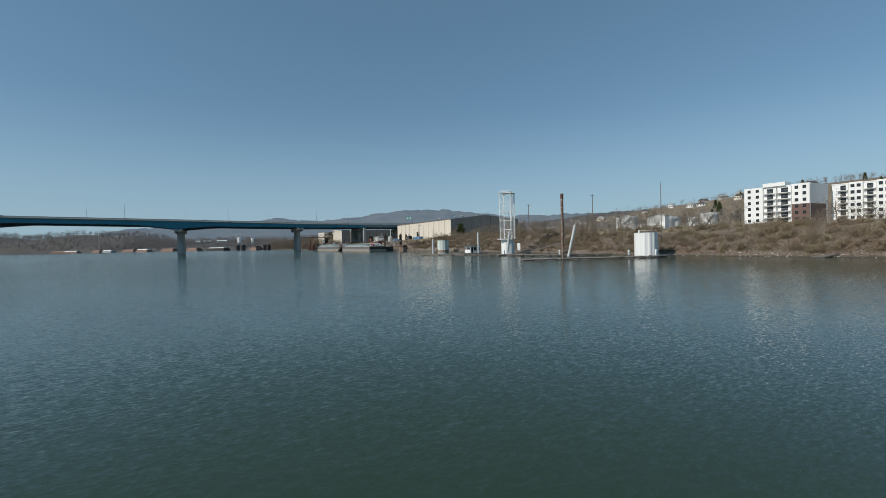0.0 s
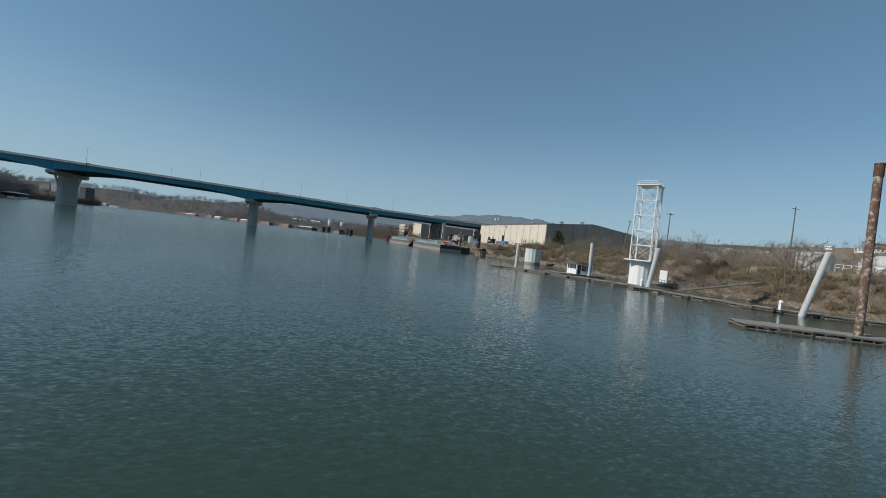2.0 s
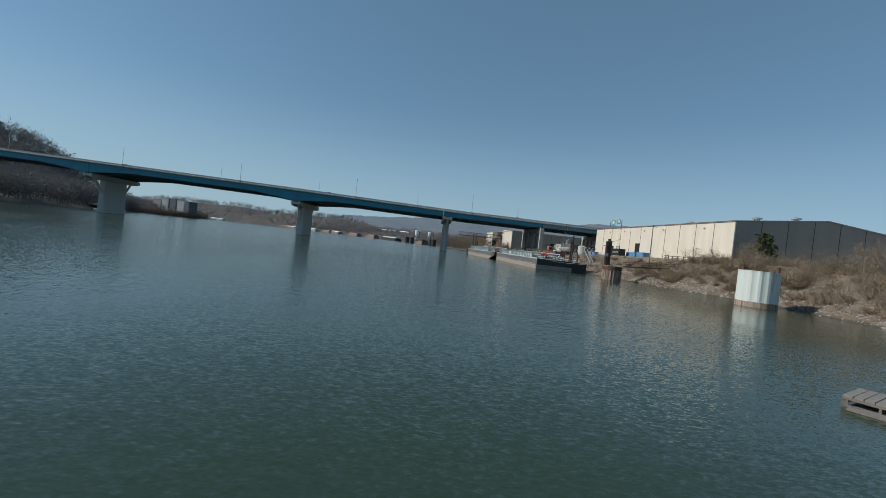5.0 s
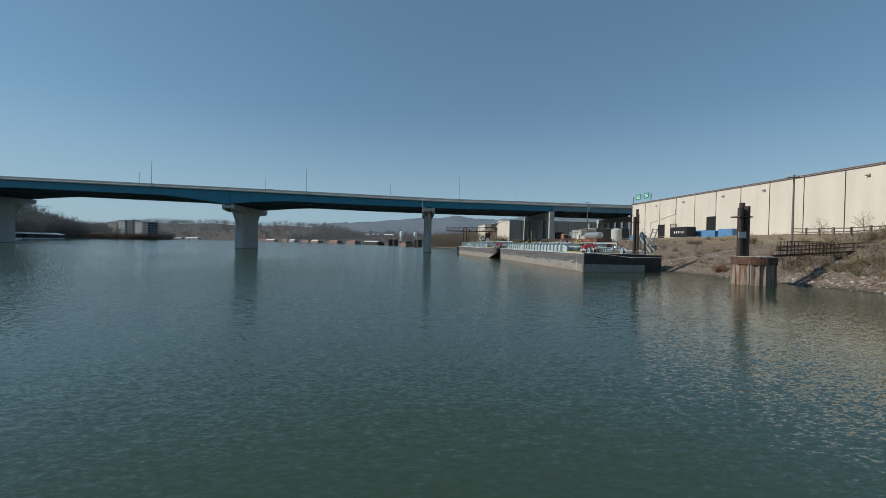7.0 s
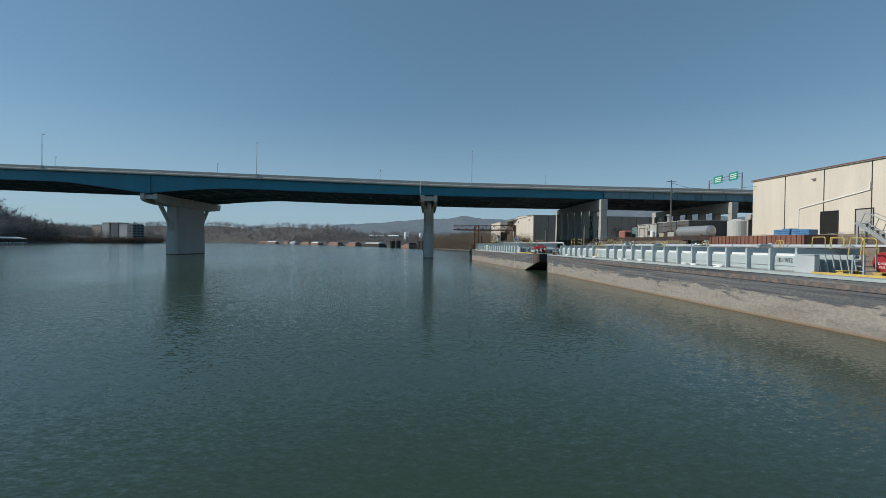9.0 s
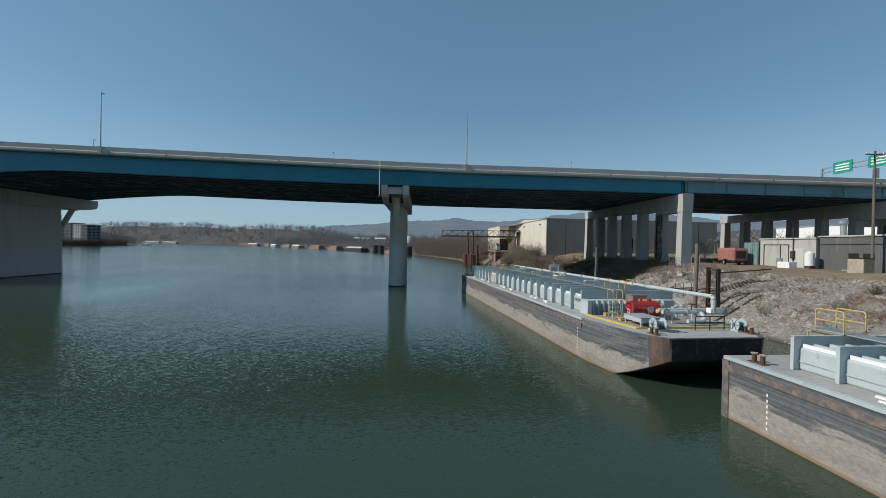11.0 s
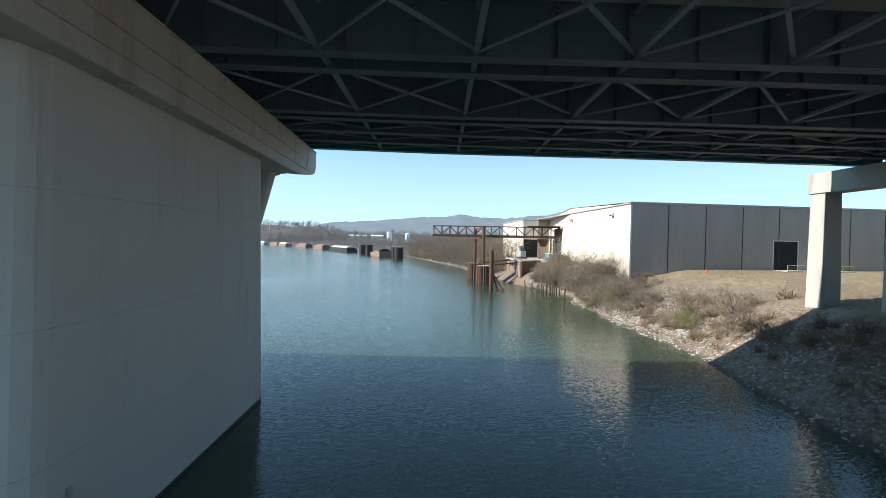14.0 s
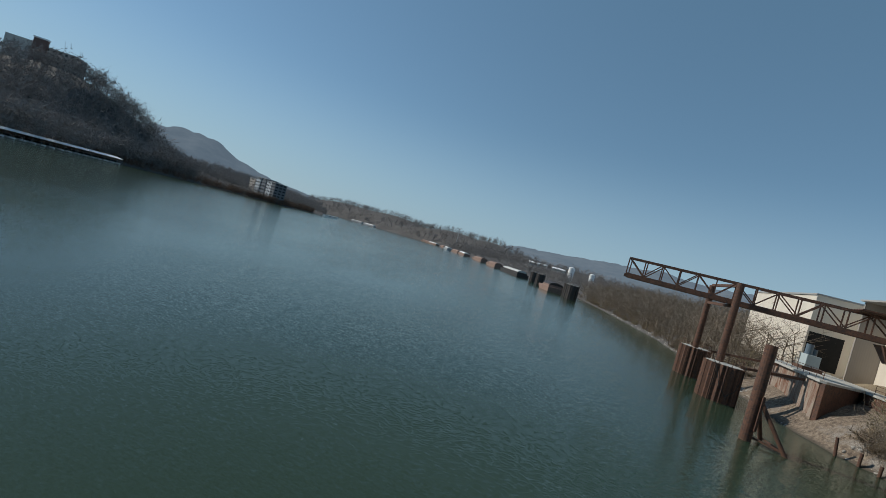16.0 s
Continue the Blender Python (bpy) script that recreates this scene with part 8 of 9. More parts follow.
def bare_tree(rs, tall, n_limbs, width, fine=5, wide=0.75):
    """A leafless tree: a tapered trunk, rising limbs, forked branches and twigs."""
    v, f = [], []

    def limb(p, q, w0, w1):
        d = (q - p) / (np.linalg.norm(q - p) + 1e-9)
        s = np.cross(d, [0.3, 0.8, 0.1])
        s /= np.linalg.norm(s) + 1e-9
        t = np.cross(d, s)
        k = len(v)
        for c, w in ((p, w0), (q, w1)):
            for a in (0, 2.094, 4.189):
                v.append(c + (s * math.cos(a) + t * math.sin(a)) * w)
        for j in range(3):
            f.append((k + j, k + (j + 1) % 3, k + 3 + (j + 1) % 3))
            f.append((k + j, k + 3 + (j + 1) % 3, k + 3 + j))

    def sliver(p, q, w):
        s = np.cross(q - p, rs.normal(size=3))
        s = s / (np.linalg.norm(s) + 1e-6) * w
        k = len(v)
        v.extend((p - s, p + s, q))
        f.append((k, k + 1, k + 2))

    top = np.array([rs.normal() * 0.05, rs.normal() * 0.05, 0.62]) * tall
    limb(np.zeros(3), top * 0.5, width, width * 0.75)
    limb(top * 0.5, top, width * 0.75, width * 0.4)
    for i in range(n_limbs):
        t = rs.uniform(0.3, 1.0)
        p = top * t
        a = rs.uniform(0, 2 * math.pi)
        L = tall * rs.uniform(0.25, 0.42) * (1.15 - 0.4 * t)
        q = p + np.array([math.cos(a) * wide, math.sin(a) * wide, rs.uniform(0.4, 1.0)]) * L
        limb(p, q, width * 0.35, width * 0.14)
        for _ in range(fine):
            u = p + (q - p) * rs.uniform(0.35, 1.0)
            w = u + (rs.normal(size=3) * 0.8 + np.array([math.cos(a) * 0.4, math.sin(a) * 0.4, 0.7])) * tall * 0.11
            sliver(u, w, width * 0.16)
            for _ in range(4):
                b = u + (w - u) * rs.uniform(0.3, 1.0)
                sliver(b, b + (rs.normal(size=3) + np.array([0, 0, 0.5])) * tall * 0.055, width * 0.11)
    return np.array(v), np.array(f)


def shrub(rs, tall, wide, lobes, twigs, width):
    """A rounded leafless shrub: several uneven lobes of stems that fork into a dense fuzz of short twigs."""
    v, f = [], []

    def sliver(p, q, w):
        s = np.cross(q - p, rs.normal(size=3))
        s = s / (np.linalg.norm(s) + 1e-6) * w
        k = len(v)
        v.extend((p - s, p + s, q))
        f.append((k, k + 1, k + 2))

    for i in range(lobes):
        a = 2 * math.pi * (i + rs.uniform(0, 0.8)) / lobes
        off = np.array([math.cos(a), math.sin(a), 0]) * wide * rs.uniform(0.1, 0.5)
        h, r = tall * rs.uniform(0.55, 1.0), wide * rs.uniform(0.35, 0.6)
        for _ in range(twigs):
            d = rs.normal(size=3) * np.array([1, 1, 0.9])
            d[2] = abs(d[2])
            d /= np.linalg.norm(d) + 1e-6
            tip = off + d * np.array([r, r, h]) * rs.uniform(0.72, 1.08)
            root = off * 0.4 + d * np.array([r, r, h]) * rs.uniform(0.05, 0.4)
            sliver(root, tip, width)
            for _ in range(5):
                u = root + (tip - root) * rs.uniform(0.45, 1.0)
                sliver(u, u + (rs.normal(size=3) * 0.8 + d * 0.8 + np.array([0, 0, 0.35])) * tall * 0.10, width * 0.85)
    return np.array(v), np.array(f)


def far_tree(rs, tall, n_limbs, width):
    """A leafless tree for the distance: a thin trunk, rising limbs and coarse twigs."""
    v, f = [], []

    def sliver(p, q, w):
        s = np.cross(q - p, rs.normal(size=3))
        s = s / (np.linalg.norm(s) + 1e-6) * w
        k = len(v)
        v.extend((p - s, p + s, q))
        f.append((k, k + 1, k + 2))

    top = np.array([rs.normal() * 0.05, rs.normal() * 0.05, 0.62]) * tall
    sliver(np.zeros(3), top, width * 0.7)
    sliver(np.zeros(3), top, width * 0.7)
    for _ in range(n_limbs):
        t = rs.uniform(0.3, 1.0)
        a = rs.uniform(0, 2 * math.pi)
        p = top * t
        q = p + np.array([math.cos(a), math.sin(a), rs.uniform(0.2, 1.2)]) * tall * rs.uniform(0.18, 0.36)
        sliver(p, q, width * 0.45)
        for _ in range(3):
            u = p + (q - p) * rs.uniform(0.35, 1.0)
            sliver(u, u + (rs.normal(size=3) + np.array([0, 0, 0.4])) * tall * 0.095, width * 0.42)
    return np.array(v), np.array(f)


def evergreen(rs, tall, n, leaf=0.045):
    v, f = [], []
    for _ in range(n):
        h = rs.uniform(0.12, 1.0)
        a = rs.uniform(0, 2 * math.pi)
        r = tall * 0.3 * (1.05 - h) ** 0.7 * rs.uniform(0.5, 1.0)
        c = np.array([math.cos(a) * r, math.sin(a) * r, h * tall])
        for _ in range(4):
            p = c + rs.normal(size=3) * tall * 0.03
            k = len(v)
            v.extend((p, p + rs.normal(size=3) * tall * leaf, p + rs.normal(size=3) * tall * leaf))
            f.append((k, k + 1, k + 2))
    return np.array(v), np.array(f)


def rock(rs):
    v = np.array([(0, 0, 1), (0.89, 0, 0.45), (0.28, 0.85, 0.45), (-0.72, 0.53, 0.45), (-0.72, -0.53, 0.45), (0.28, -0.85, 0.45), (0.72, 0.53, -0.45), (-0.28, 0.85, -0.45), (-0.89, 0, -0.45), (-0.28, -0.85, -0.45), (0.72, -0.53, -0.45), (0, 0, -1)], float)
    v = v * rs.uniform(0.62, 1.2, size=(12, 1)) * np.array([1.0, rs.uniform(0.6, 1.0), rs.uniform(0.45, 0.75)])
    f = [(0, 1, 2), (0, 2, 3), (0, 3, 4), (0, 4, 5), (0, 5, 1), (1, 6, 2), (2, 7, 3), (3, 8, 4), (4, 9, 5), (5, 10, 1), (6, 7, 2), (7, 8, 3), (8, 9, 4), (9, 10, 5), (10, 6, 1), (11, 7, 6), (11, 8, 7), (11, 9, 8), (11, 10, 9), (11, 6, 10)]
    return v, np.array(f)


def scatter(name, templates, spots, material, label, category, seed, sink=0.1, tilt=0.0):
    """Many copies of the templates at spots (x, y, scale), joined into one mesh of kind stuff."""
    rs = np.random.RandomState(seed)
    vs, fs, n = [], [], 0
    for x, y, s in spots:
        tv, tf = templates[rs.randint(len(templates))]
        a = rs.uniform(0, 2 * math.pi)
        c, q = math.cos(a), math.sin(a)
        k = s * rs.uniform(0.88, 1.12)
        p = tv * k
        w = np.stack([p[:, 0] * c - p[:, 1] * q, p[:, 0] * q + p[:, 1] * c, p[:, 2]], 1)
        if tilt:
            w[:, 2] += w[:, 0] * rs.uniform(-tilt, tilt) + w[:, 1] * rs.uniform(-tilt, tilt)
        vs.append(w + (x, y, height(x, y) - sink * s))
        fs.append(tf + n)
        n += len(tv)
    v, f = np.concatenate(vs), np.concatenate(fs)
    me = bpy.data.meshes.new(name)
    me.vertices.add(len(v))
    me.vertices.foreach_set("co", v.ravel())
    me.loops.add(3 * len(f))
    me.loops.foreach_set("vertex_index", f.ravel().astype(np.int32))
    me.polygons.add(len(f))
    me.polygons.foreach_set("loop_start", np.arange(0, 3 * len(f), 3, dtype=np.int32))
    me.update(calc_edges=True)
    me.materials.append(material)
    return tagged(new(name, me), label, category, kind="stuff")


rs = np.random.RandomState(4)
BUSHES = [sprig(rs, 12, 2.4, 2.2, 0.036, 6) for _ in range(6)]
LIGHT_BUSHES = [sprig(rs, 15, 2.4, 2.4, 0.04, 4) for _ in range(5)]
TREES = [bare_tree(rs, 8.0, 15, 0.12, 5) for _ in range(5)]
SINGLES = [bare_tree(rs, 8.0, 26, 0.16, 7, 0.85) for _ in range(3)]
LIGHT_TREES = [bare_tree(rs, 8.0, 13, 0.11, 3, 1.25) for _ in range(5)]
FAR_TREES = [far_tree(rs, 13.0, 13, 0.30) for _ in range(6)]
BRAMBLES = [sprig(rs, 14, 0.95, 2.6, 0.034, 1, 1.3) for _ in range(5)]
ROCKS = [rock(rs) for _ in range(8)]
GRASSES = [sprig(rs, 16, 0.6, 0.5, 0.012, 0, 0.6) for _ in range(4)]


def blocked(x, y):
    """Places kept clear: buildings, yards, decks and the bridge's columns."""
    if 139 < x < 193 and 231 < y < 321 or 127 < x < 198 and 442 < y < 548 or 116 < x < 128 and 477 < y < 508:
        return True
    if 123 < x < 208 and 326 < y < 362 or 123.5 < x < 129.5 and 358 < y < 410:
        return True
    return 128 < x < 139.7 and 250 < y < 326


def along(y0, y1, d0, d1, n, s0, s1, seed, keep=None):
    r = random.Random(seed)
    out = []
    while len(out) < n:
        y = r.uniform(y0, y1)
        x = lerp(SHORE_E, y) + d0 + (d1 - d0) * r.random() ** 1.2
        if blocked(x, y) or (keep and not keep(x, y)):
            n -= 0.34
            continue
        out.append((x, y, r.uniform(s0, s1)))
    return out


patchy = lambda x, y: noise.noise((x * 0.07, y * 0.05, 7.7)) > -0.18
spots = along(-60, 55, 2.5, 21, 300, 0.7, 1.5, 1) + along(55, 150, 2.0, 12.5, 260, 0.6, 1.1, 9) + along(150, 235, 3, 34, 340, 0.7, 1.5, 10) + along(120, 232, 6, 30, 260, 0.7, 1.4, 11)
thin = spots[::3]
scatter("bank_brush", LIGHT_BUSHES, thin, TWIG, "dense grey-brown leafless brush on the bank", "brush", 21)
SHRUBS = [shrub(rs, 2.3, 2.1, 4, 17, 0.042) for _ in range(7)]
clumped = lambda x, y: noise.noise((x * 0.10, y * 0.08, 3.1)) > -0.22
spots = along(-60, 55, 1.5, 24, 300, 0.6, 1.35, 101, clumped) + along(55, 150, 1.5, 15, 260, 0.5, 1.15, 102, clumped) + along(150, 235, 2.5, 36, 330, 0.6, 1.4, 103, clumped) + along(20, 235, 14, 48, 200, 0.5, 1.2, 104, clumped)
scatter("bank_shrubs", SHRUBS, spots, SHRUB, "rounded brown leafless shrubs crowding the bank", "shrubs", 105, 0.08, 0.1)
spots = along(226, 345, 3, 17, 60, 0.3, 0.75, 106, patchy) + along(405, 447, 2.0, 12, 60, 0.45, 0.95, 107, lambda x, y: not (426 < y < 440 and x > 119)) + along(446, 478, 1.8, 9.5, 75, 0.8, 1.6, 108) + along(362, 405, 3, 11, 70, 0.35, 0.8, 109) + along(508, 700, 1.0, 14, 190, 0.7, 1.5, 110)
scatter("bank_shrubs", SHRUBS, spots, SHRUB, "rounded tan and grey leafless shrubs above the rocks", "shrubs", 111, 0.08, 0.1)
spots = along(226, 345, 2, 17, 130, 0.3, 0.7, 2, patchy) + along(340, 362, 6, 20, 50, 0.4, 0.9, 3)
spots += along(407, 446, 2.5, 13, 90, 0.4, 0.9, 5, lambda x, y: not (428 < y < 438 and x > 121)) + along(437, 479, 1.5, 10.5, 170, 0.8, 1.6, 6) + along(360, 407, 4, 12, 60, 0.4, 0.9, 8, lambda x, y: x < 122)
rr = random.Random(9)
spots += [(rr.uniform(118.0, 124.5), rr.uniform(428.0, 446.0), rr.uniform(0.9, 1.6)) for _ in range(20)]
scatter("bank_brush", BUSHES, spots, TWIG, "leafless brush and thicket between the rocks", "brush", 22)
spots = along(20, 240, 12, 34, 80, 0.5, 1.0, 31, lambda x, y: y > 165 or y < 75) + along(75, 150, 8, 24, 55, 0.6, 1.1, 32)
scatter("bank_trees", TREES, spots, TWIG, "bare grey winter trees along the bank", "trees", 23)
THICKETS = [sprig(rs, 36, 6.0, 5.5, 0.026, 11, 0.75) for _ in range(3)]
spots = [(rr.uniform(119.5, 125.0), rr.uniform(447.0, 474.0), rr.uniform(0.8, 1.3)) for _ in range(36)] + [(rr.uniform(118.0, 124.5), rr.uniform(436.0, 449.0), rr.uniform(0.5, 0.9)) for _ in range(14)]
spots = [p for p in spots if p[0] > lerp(SHORE_E, p[1]) + 1.0]
scatter("tall_thicket", THICKETS, spots, TWIG, "tall grey-brown leafless thicket against the warehouse", "brush", 49)
spots = [(rr.uniform(119.5, 125.5), rr.uniform(446.0, 476.0), rr.uniform(0.8, 1.1)) for _ in range(14)]
spots = [p for p in spots if p[0] > lerp(SHORE_E, p[1]) + 1.5]
scatter("bank_trees", TREES, spots, TWIG, "tall tangled bare saplings beside the warehouse", "trees", 47)
spots = along(508, 720, 1.5, 45, 620, 0.8, 1.7, 33)
scatter("bank_trees", LIGHT_TREES, spots, TWIG, "bare grey winter trees upstream of the warehouse", "trees", 24)
spots = along(505, 720, 0.8, 20, 300, 0.8, 1.6, 34)
scatter("bank_brush", LIGHT_BUSHES, spots, TWIG, "leafless brush along the water upstream", "brush", 25)
for k, (x, y, s) in enumerate(((119.3, 406.6, 0.8), (130.2, 361.5, 0.62), (124.0, 470.5, 0.9), (124.3, 463.0, 0.75), (124.0, 455.5, 0.5), (149.0, 207.0, 0.9), (138.5, 152.5, 1.0), (140.0, 228.0, 0.8))):
    tv, tf = SINGLES[k % 3]
    me = bpy.data.meshes.new("bare_tree")
    me.from_pydata([tuple(p) for p in tv], [], [tuple(int(i) for i in q) for q in tf])
    me.materials.append(TWIG)
    ob = new("bare_tree", me)
    ob.matrix_world = pose(x, y, height(x, y) - 0.1, 0, 0, 57 * k) @ Matrix.Diagonal((s, s, s, 1))
    tagged(ob, "single bare tree with thin upright twigs", "tree", "single trees")
LEAFY = twig_material("dry_yellow_green_leaves", (0.17, 0.15, 0.09), (0.30, 0.26, 0.16))
spots = [(rr.uniform(118.5, 125.0), rr.uniform(428.0, 476.0), rr.uniform(0.5, 1.0)) for _ in range(36)]
spots = [p for p in spots if p[0] > lerp(SHORE_E, p[1]) + 1.0] + along(20, 235, 4, 30, 70, 0.3, 0.7, 51)
scatter("leafy_brush", [evergreen(rs, 6.0, 170, 0.014) for _ in range(3)], spots, LEAFY, "sparse tan-green leaves in the thicket", "brush", 50, 0.5)
EV = [evergreen(rs, 6.0, 300) for _ in range(2)]
for x, y, s in ((143.0, 226.5, 1.35),):
    tv, tf = EV[0]
    me = bpy.data.meshes.new("evergreen_bush")
    me.from_pydata([tuple(p) for p in tv], [], [tuple(int(i) for i in q) for q in tf])
    me.materials.append(EVERGREEN)
    ob = new("evergreen_bush", me)
    ob.matrix_world = pose(x, y, height(x, y) - 0.2, 0, 0, x * 7) @ Matrix.Diagonal((s * 1.5, s * 1.5, s, 1))
    tagged(ob, "dark green evergreen bush among bare brush", "bush", "evergreen bushes")

GREENISH = twig_material("yellow_green_leaves", (0.13, 0.14, 0.055), (0.30, 0.30, 0.13))
for x, y, s in ((120.2, 414.5, 1.0), (121.5, 417.5, 0.8), (118.8, 440.0, 0.7), (119.0, 456.0, 0.8)):
    tv, tf = shrub(rs, 2.2, 2.0, 5, 40, 0.05)
    me = bpy.data.meshes.new("green_bush")
    me.from_pydata([tuple(p) for p in tv], [], [tuple(int(i) for i in q) for q in tf])
    me.materials.append(GREENISH)
    ob = new("green_bush", me)
    ob.matrix_world = pose(x, y, height(x, y) - 0.15, 0, 0, x * 7) @ Matrix.Diagonal((s, s, s, 1))
    tagged(ob, "rounded yellow-green bush among pale rocks", "bush", "green bushes")

spots = along(-40, 55, 0.6, 21, 420, 0.8, 1.5, 41) + along(55, 150, 0.6, 13.5, 480, 0.8, 1.4, 39) + along(150, 240, 0.6, 32, 550, 0.8, 1.5, 40) + along(225, 345, 1.5, 16, 420, 0.5, 1.1, 42) + along(405, 482, 1.2, 12, 330, 0.6, 1.3, 43) + along(330, 366, 8, 20, 120, 0.5, 1.0, 44) + along(362, 407, 5, 13, 150, 0.5, 1.0, 45)
scatter("bramble_thicket", BRAMBLES, spots, BRAMBLE, "low tangle of reddish brown dead brambles", "brambles", 46)
ivy = random.Random(31)
iv, iff = [], []
for _ in range(1000):      # ivy leaves on two faces of one bridge column
    z = 6.6 + 8.9 * ivy.random() ** 1.1
    w = 0.42 * (0.35 + 0.65 * abs(math.sin(z * 1.9 + 0.7))) * (1.15 - (z - 6.6) / 12)
    c_ = Vector((124.72 + ivy.uniform(-0.1, 0.05), 368.0 - 0.25 + ivy.uniform(-w, w), z)) if ivy.random() < 0.6 else Vector((125.0 + ivy.uniform(-0.2, 0.5), 367.25 + ivy.uniform(-0.08, 0.03), z))
    a_, b_ = Vector([ivy.gauss(0, 1) for _ in range(3)]).normalized() * ivy.uniform(0.07, 0.15), Vector([ivy.gauss(0, 1) for _ in range(3)]).normalized() * ivy.uniform(0.07, 0.15)
    k = len(iv)
    iv += [tuple(c_ - a_), tuple(c_ + b_), tuple(c_ + a_), tuple(c_ - b_)]
    iff.append((k, k + 1, k + 2, k + 3))
me = bpy.data.meshes.new("ivy")
me.from_pydata(iv, [], iff)
me.materials.append(EVERGREEN)
tagged(new("ivy", me), "dark evergreen ivy climbing a concrete bridge column", "ivy", kind="stuff")
RUSSET = twig_material("russet_dead_leaves", (0.16, 0.085, 0.05), (0.36, 0.21, 0.13))
for x, y, s in ((122.6, 365.0, 1.35), (123.6, 366.8, 1.0), (112.8, 243.5, 0.9), (113.6, 240.5, 0.7)):
    tv, tf = shrub(rs, 2.2, 2.0, 4, 30, 0.045)
    me = bpy.data.meshes.new("russet_bush")
    me.from_pydata([tuple(p) for p in tv], [], [tuple(int(i) for i in q) for q in tf])
    me.materials.append(RUSSET)
    ob = new("russet_bush", me)
    ob.matrix_world = pose(x, y, height(x, y) - 0.15, 0, 0, x * 9) @ Matrix.Diagonal((s, s, s, 1))
    tagged(ob, "russet brown dead bush on the rubble bank", "bush", "russet bushes")
dense = lambda x, y: noise.noise((x * 0.16, y * 0.12, 4.4)) > -0.12
scatter("dry_brush", BRAMBLES, along(296, 342, 4, 15, 330, 0.35, 0.8, 61, dense), RUSSET, "reddish dry brush over the rubble bank", "brush", 62, 0.08)
lf = thing("chain_link_fence", pose(0, 0, 0), "sagging grey chain link fence beside the bridge column", "fence")
for k in range(5):
    x, y = 122.3 + 0.35 * k, 359.8 - 1.5 * k
    part("post", Geo().rod((x, y, height(x, y) - 0.2), (x, y, height(x, y) + 1.8), 0.04, n=6), GALV, lf)
    if k < 4:
        x2, y2 = x + 0.35, y - 1.5
        part("top_rail", Geo().rod((x, y, height(x, y) + 1.78), (x2, y2, height(x2, y2) + 1.78), 0.025, n=5), STEEL_DARK, lf)
        g = Geo()
        for q in range(10):
            f = q / 10
            p0, p1 = Vector((x, y, height(x, y))).lerp(Vector((x2, y2, height(x2, y2))), f), Vector((x, y, height(x, y))).lerp(Vector((x2, y2, height(x2, y2))), f + 0.1)
            g.bar((p0.x, p0.y, p0.z + 0.05), (p1.x, p1.y, p1.z + 1.75), 0.008)
            g.bar((p1.x, p1.y, p1.z + 0.05), (p0.x, p0.y, p0.z + 1.75), 0.008)
        part("mesh", g, STEEL_DARK, lf)
r = random.Random(77)
spots = []
for y0, y1, d0, d1, n, s0, s1 in ((125, 215, -0.6, 5, 1700, 0.10, 0.40), (225, 345, -0.5, 6, 1700, 0.10, 0.34), (326, 366, 0, 17, 8500, 0.09, 0.40), (300, 364, 1, 16, 420, 0.3, 0.75), (362, 407, -0.6, 9.5, 3600, 0.08, 0.34), (412, 426, 1.5, 8.5, 1100, 0.10, 0.36), (192, 232, -0.3, 7, 1500, 0.10, 0.42), (405, 470, -0.7, 3.2, 2000, 0.10, 0.42), (426, 440, 2, 12, 900, 0.10, 0.38), (466, 500, -0.4, 6, 1000, 0.10, 0.40), (500, 640, -0.6, 1.6, 700, 0.15, 0.5), (-40, 140, -0.5, 2.6, 1500, 0.10, 0.4)):
    for _ in range(n):
        y = r.uniform(y0, y1)
        x = lerp(SHORE_E, y) + r.uniform(d0, d1)
        if not blocked(x, y):
            spots.append((x, y, s0 + (s1 - s0) * r.random() ** 1.9))
scatter("riprap", ROCKS, spots, ROCK, "pale grey broken limestone rocks along the waterline", "rocks", 26, 0.4, 0.3)
spots = []
for _ in range(5200):
    y = r.uniform(340, 470) if r.random() < 0.7 else r.uniform(200, 345)
    x = lerp(SHORE_E, y) + r.uniform(5, 45)
    if not (139 < x < 193 and 231 < y < 321 or x > 127 and y > 442 or 123 < x < 208 and 326 < y < 362):
        spots.append((x, y, r.uniform(0.5, 1.2)))
scatter("dry_grass", GRASSES, spots, DRYGRASS, "straw-coloured dry winter grass", "grass", 27, 0.05)

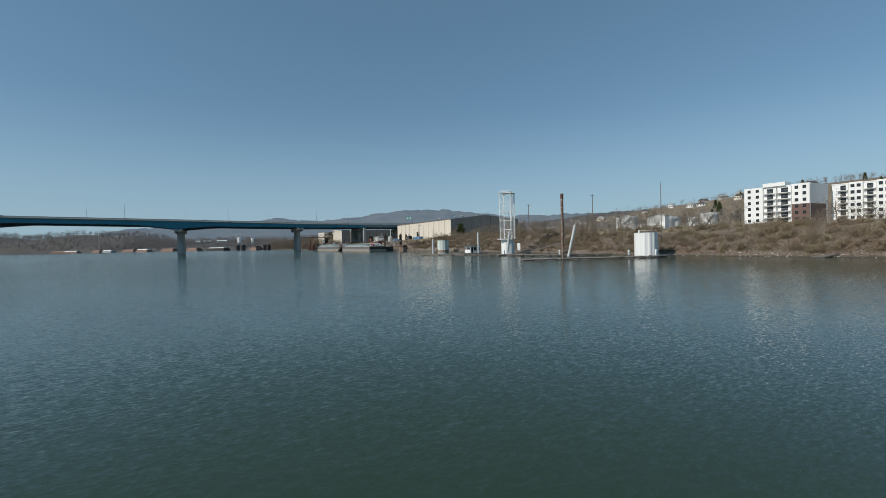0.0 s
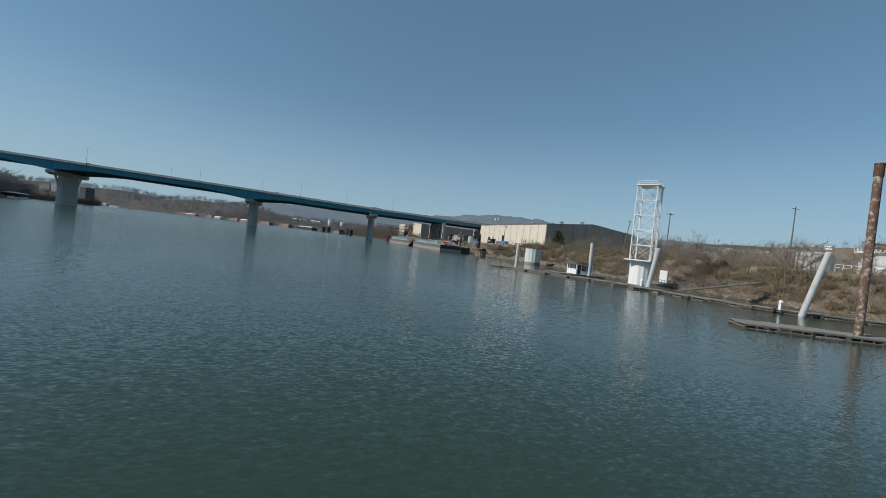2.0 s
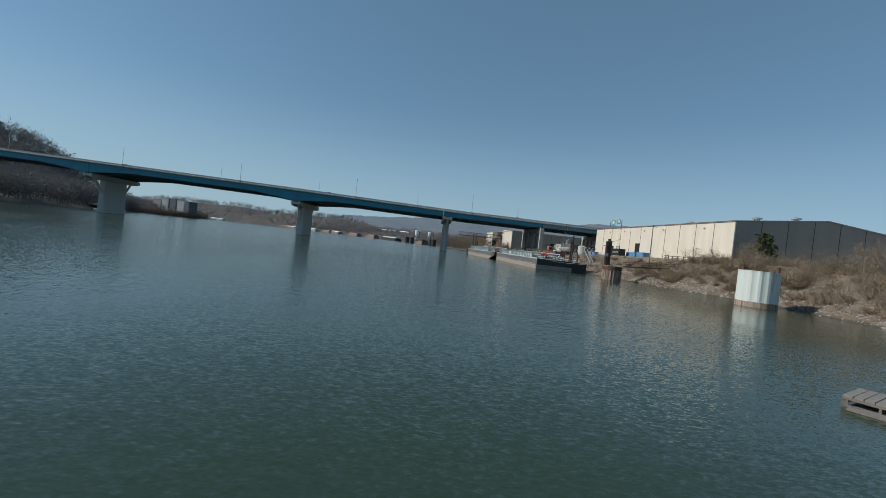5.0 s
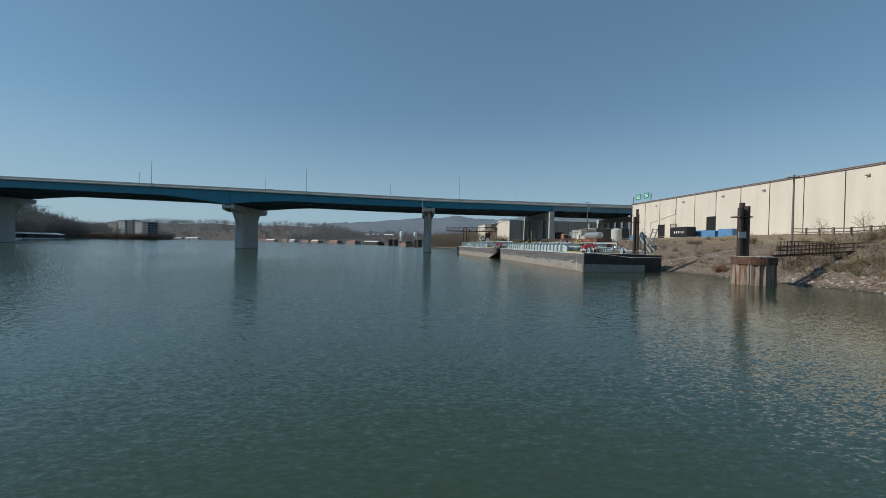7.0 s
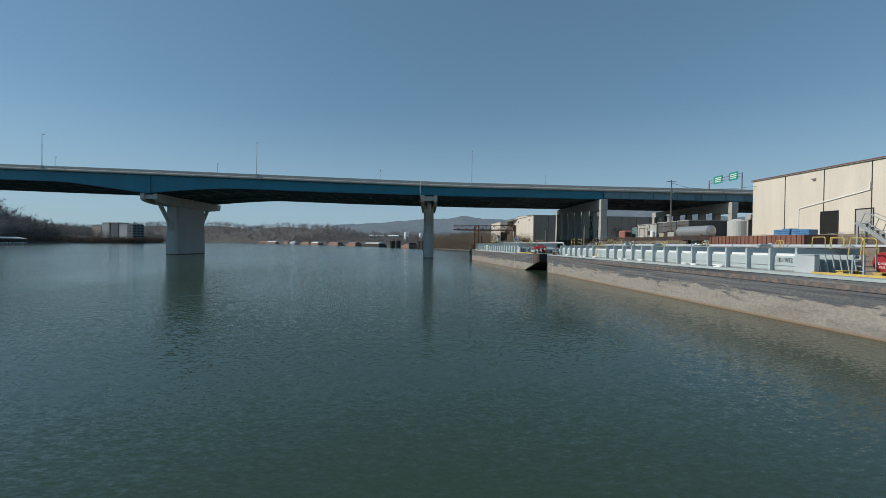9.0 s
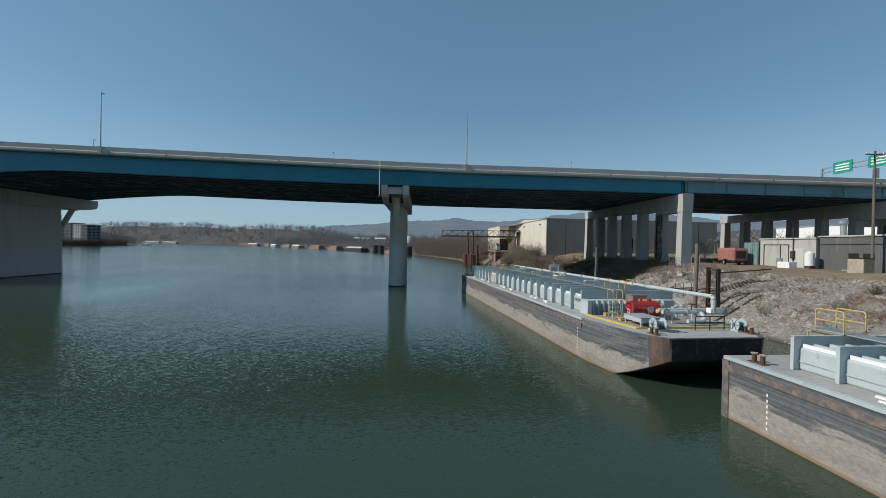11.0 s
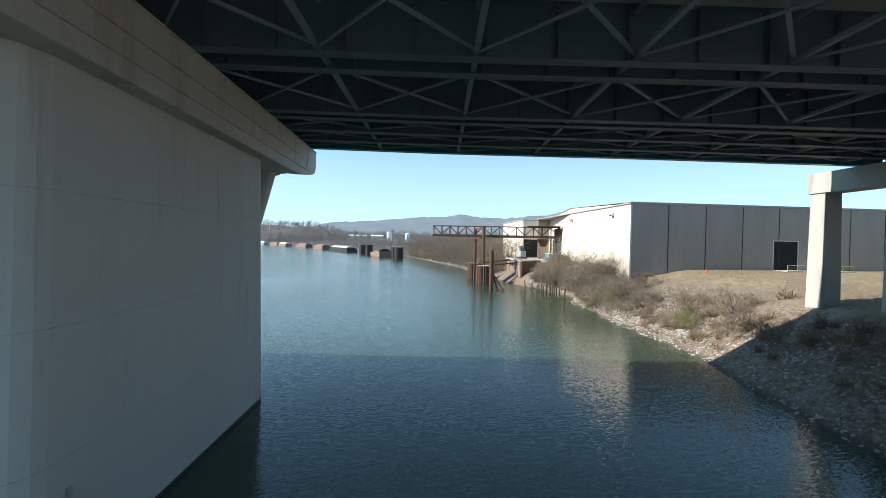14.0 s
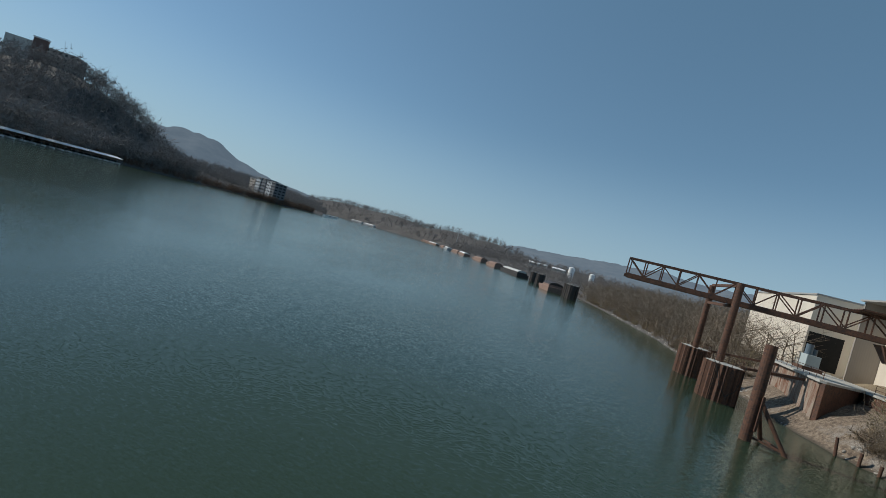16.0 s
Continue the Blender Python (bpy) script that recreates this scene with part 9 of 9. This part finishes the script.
# shore thickets on the west bank before the flats
spots = []
for _ in range(330):
    y = r.uniform(790, 1010)
    spots.append((lerp(SHORE_W, y) - r.uniform(1.5, 14), y, r.uniform(2.0, 3.8)))
for _ in range(260):
    y = r.uniform(560, 790)
    spots.append((lerp(SHORE_W, y) - r.uniform(1.5, 20), y, r.uniform(1.2, 2.6)))
scatter("shore_thicket", [sprig(rs, 10, 2.4, 2.6, 0.07, 3) for _ in range(4)], spots, BRAMBLE, "reddish brown leafless thicket along the west shore", "brush", 48)

# woods on the far banks and slopes
spots = []
while len(spots) < 5600:
    y = r.uniform(430, 1250)
    x = lerp(SHORE_W, y) - 6 - 330 * r.random() ** 1.6
    if not (-405 < x < -310 and 868 < y < 935 or (x + 508) ** 2 + (y - 700) ** 2 < 36 ** 2):
        if y < 780 or x < lerp(SHORE_W, y) - 30 or r.random() < 0.35:
            spots.append((x, y, r.uniform(1.1, 2.1) * (1.0 if y < 780 else 0.6)))
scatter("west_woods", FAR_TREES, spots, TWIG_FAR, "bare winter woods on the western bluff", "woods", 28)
spots = []
while len(spots) < 4300:
    y = r.uniform(1150, 2060)
    x = r.uniform(-1300, 200)
    de, dw = x - lerp(SHORE_E, y), lerp(SHORE_W, y) - x
    if max(de, dw) > 4:
        spots.append((x, y, r.uniform(1.1, 1.9)))
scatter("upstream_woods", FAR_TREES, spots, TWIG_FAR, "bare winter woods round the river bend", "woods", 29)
spots = []
while len(spots) < 1800:
    y = r.uniform(700, 1400)
    x = lerp(SHORE_E, y) + 4 + 220 * r.random() ** 1.5
    spots.append((x, y, r.uniform(0.5, 0.95)))
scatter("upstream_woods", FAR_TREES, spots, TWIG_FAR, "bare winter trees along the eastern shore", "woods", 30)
spots = []
while len(spots) < 1800:
    a, dist = radians(r.uniform(-80, -18)), r.uniform(230, 800)
    x, y = 9 - math.sin(a) * dist, math.cos(a) * dist
    if x > 185 and not (195 < x < 262 and 15 < y < 170 or 139 < x < 193 and 231 < y < 321):
        spots.append((x, y, r.uniform(0.45, 0.95)))
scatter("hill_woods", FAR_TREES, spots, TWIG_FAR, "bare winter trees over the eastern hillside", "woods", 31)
spots = []
while len(spots) < 60:
    a, dist = radians(r.uniform(-76, -60)), r.uniform(420, 700)
    spots.append((9 - math.sin(a) * dist, math.cos(a) * dist, r.uniform(0.8, 1.5)))
scatter("hill_pines", EV, spots, EVERGREEN, "dark green pines on the eastern hillside", "pines", 32)
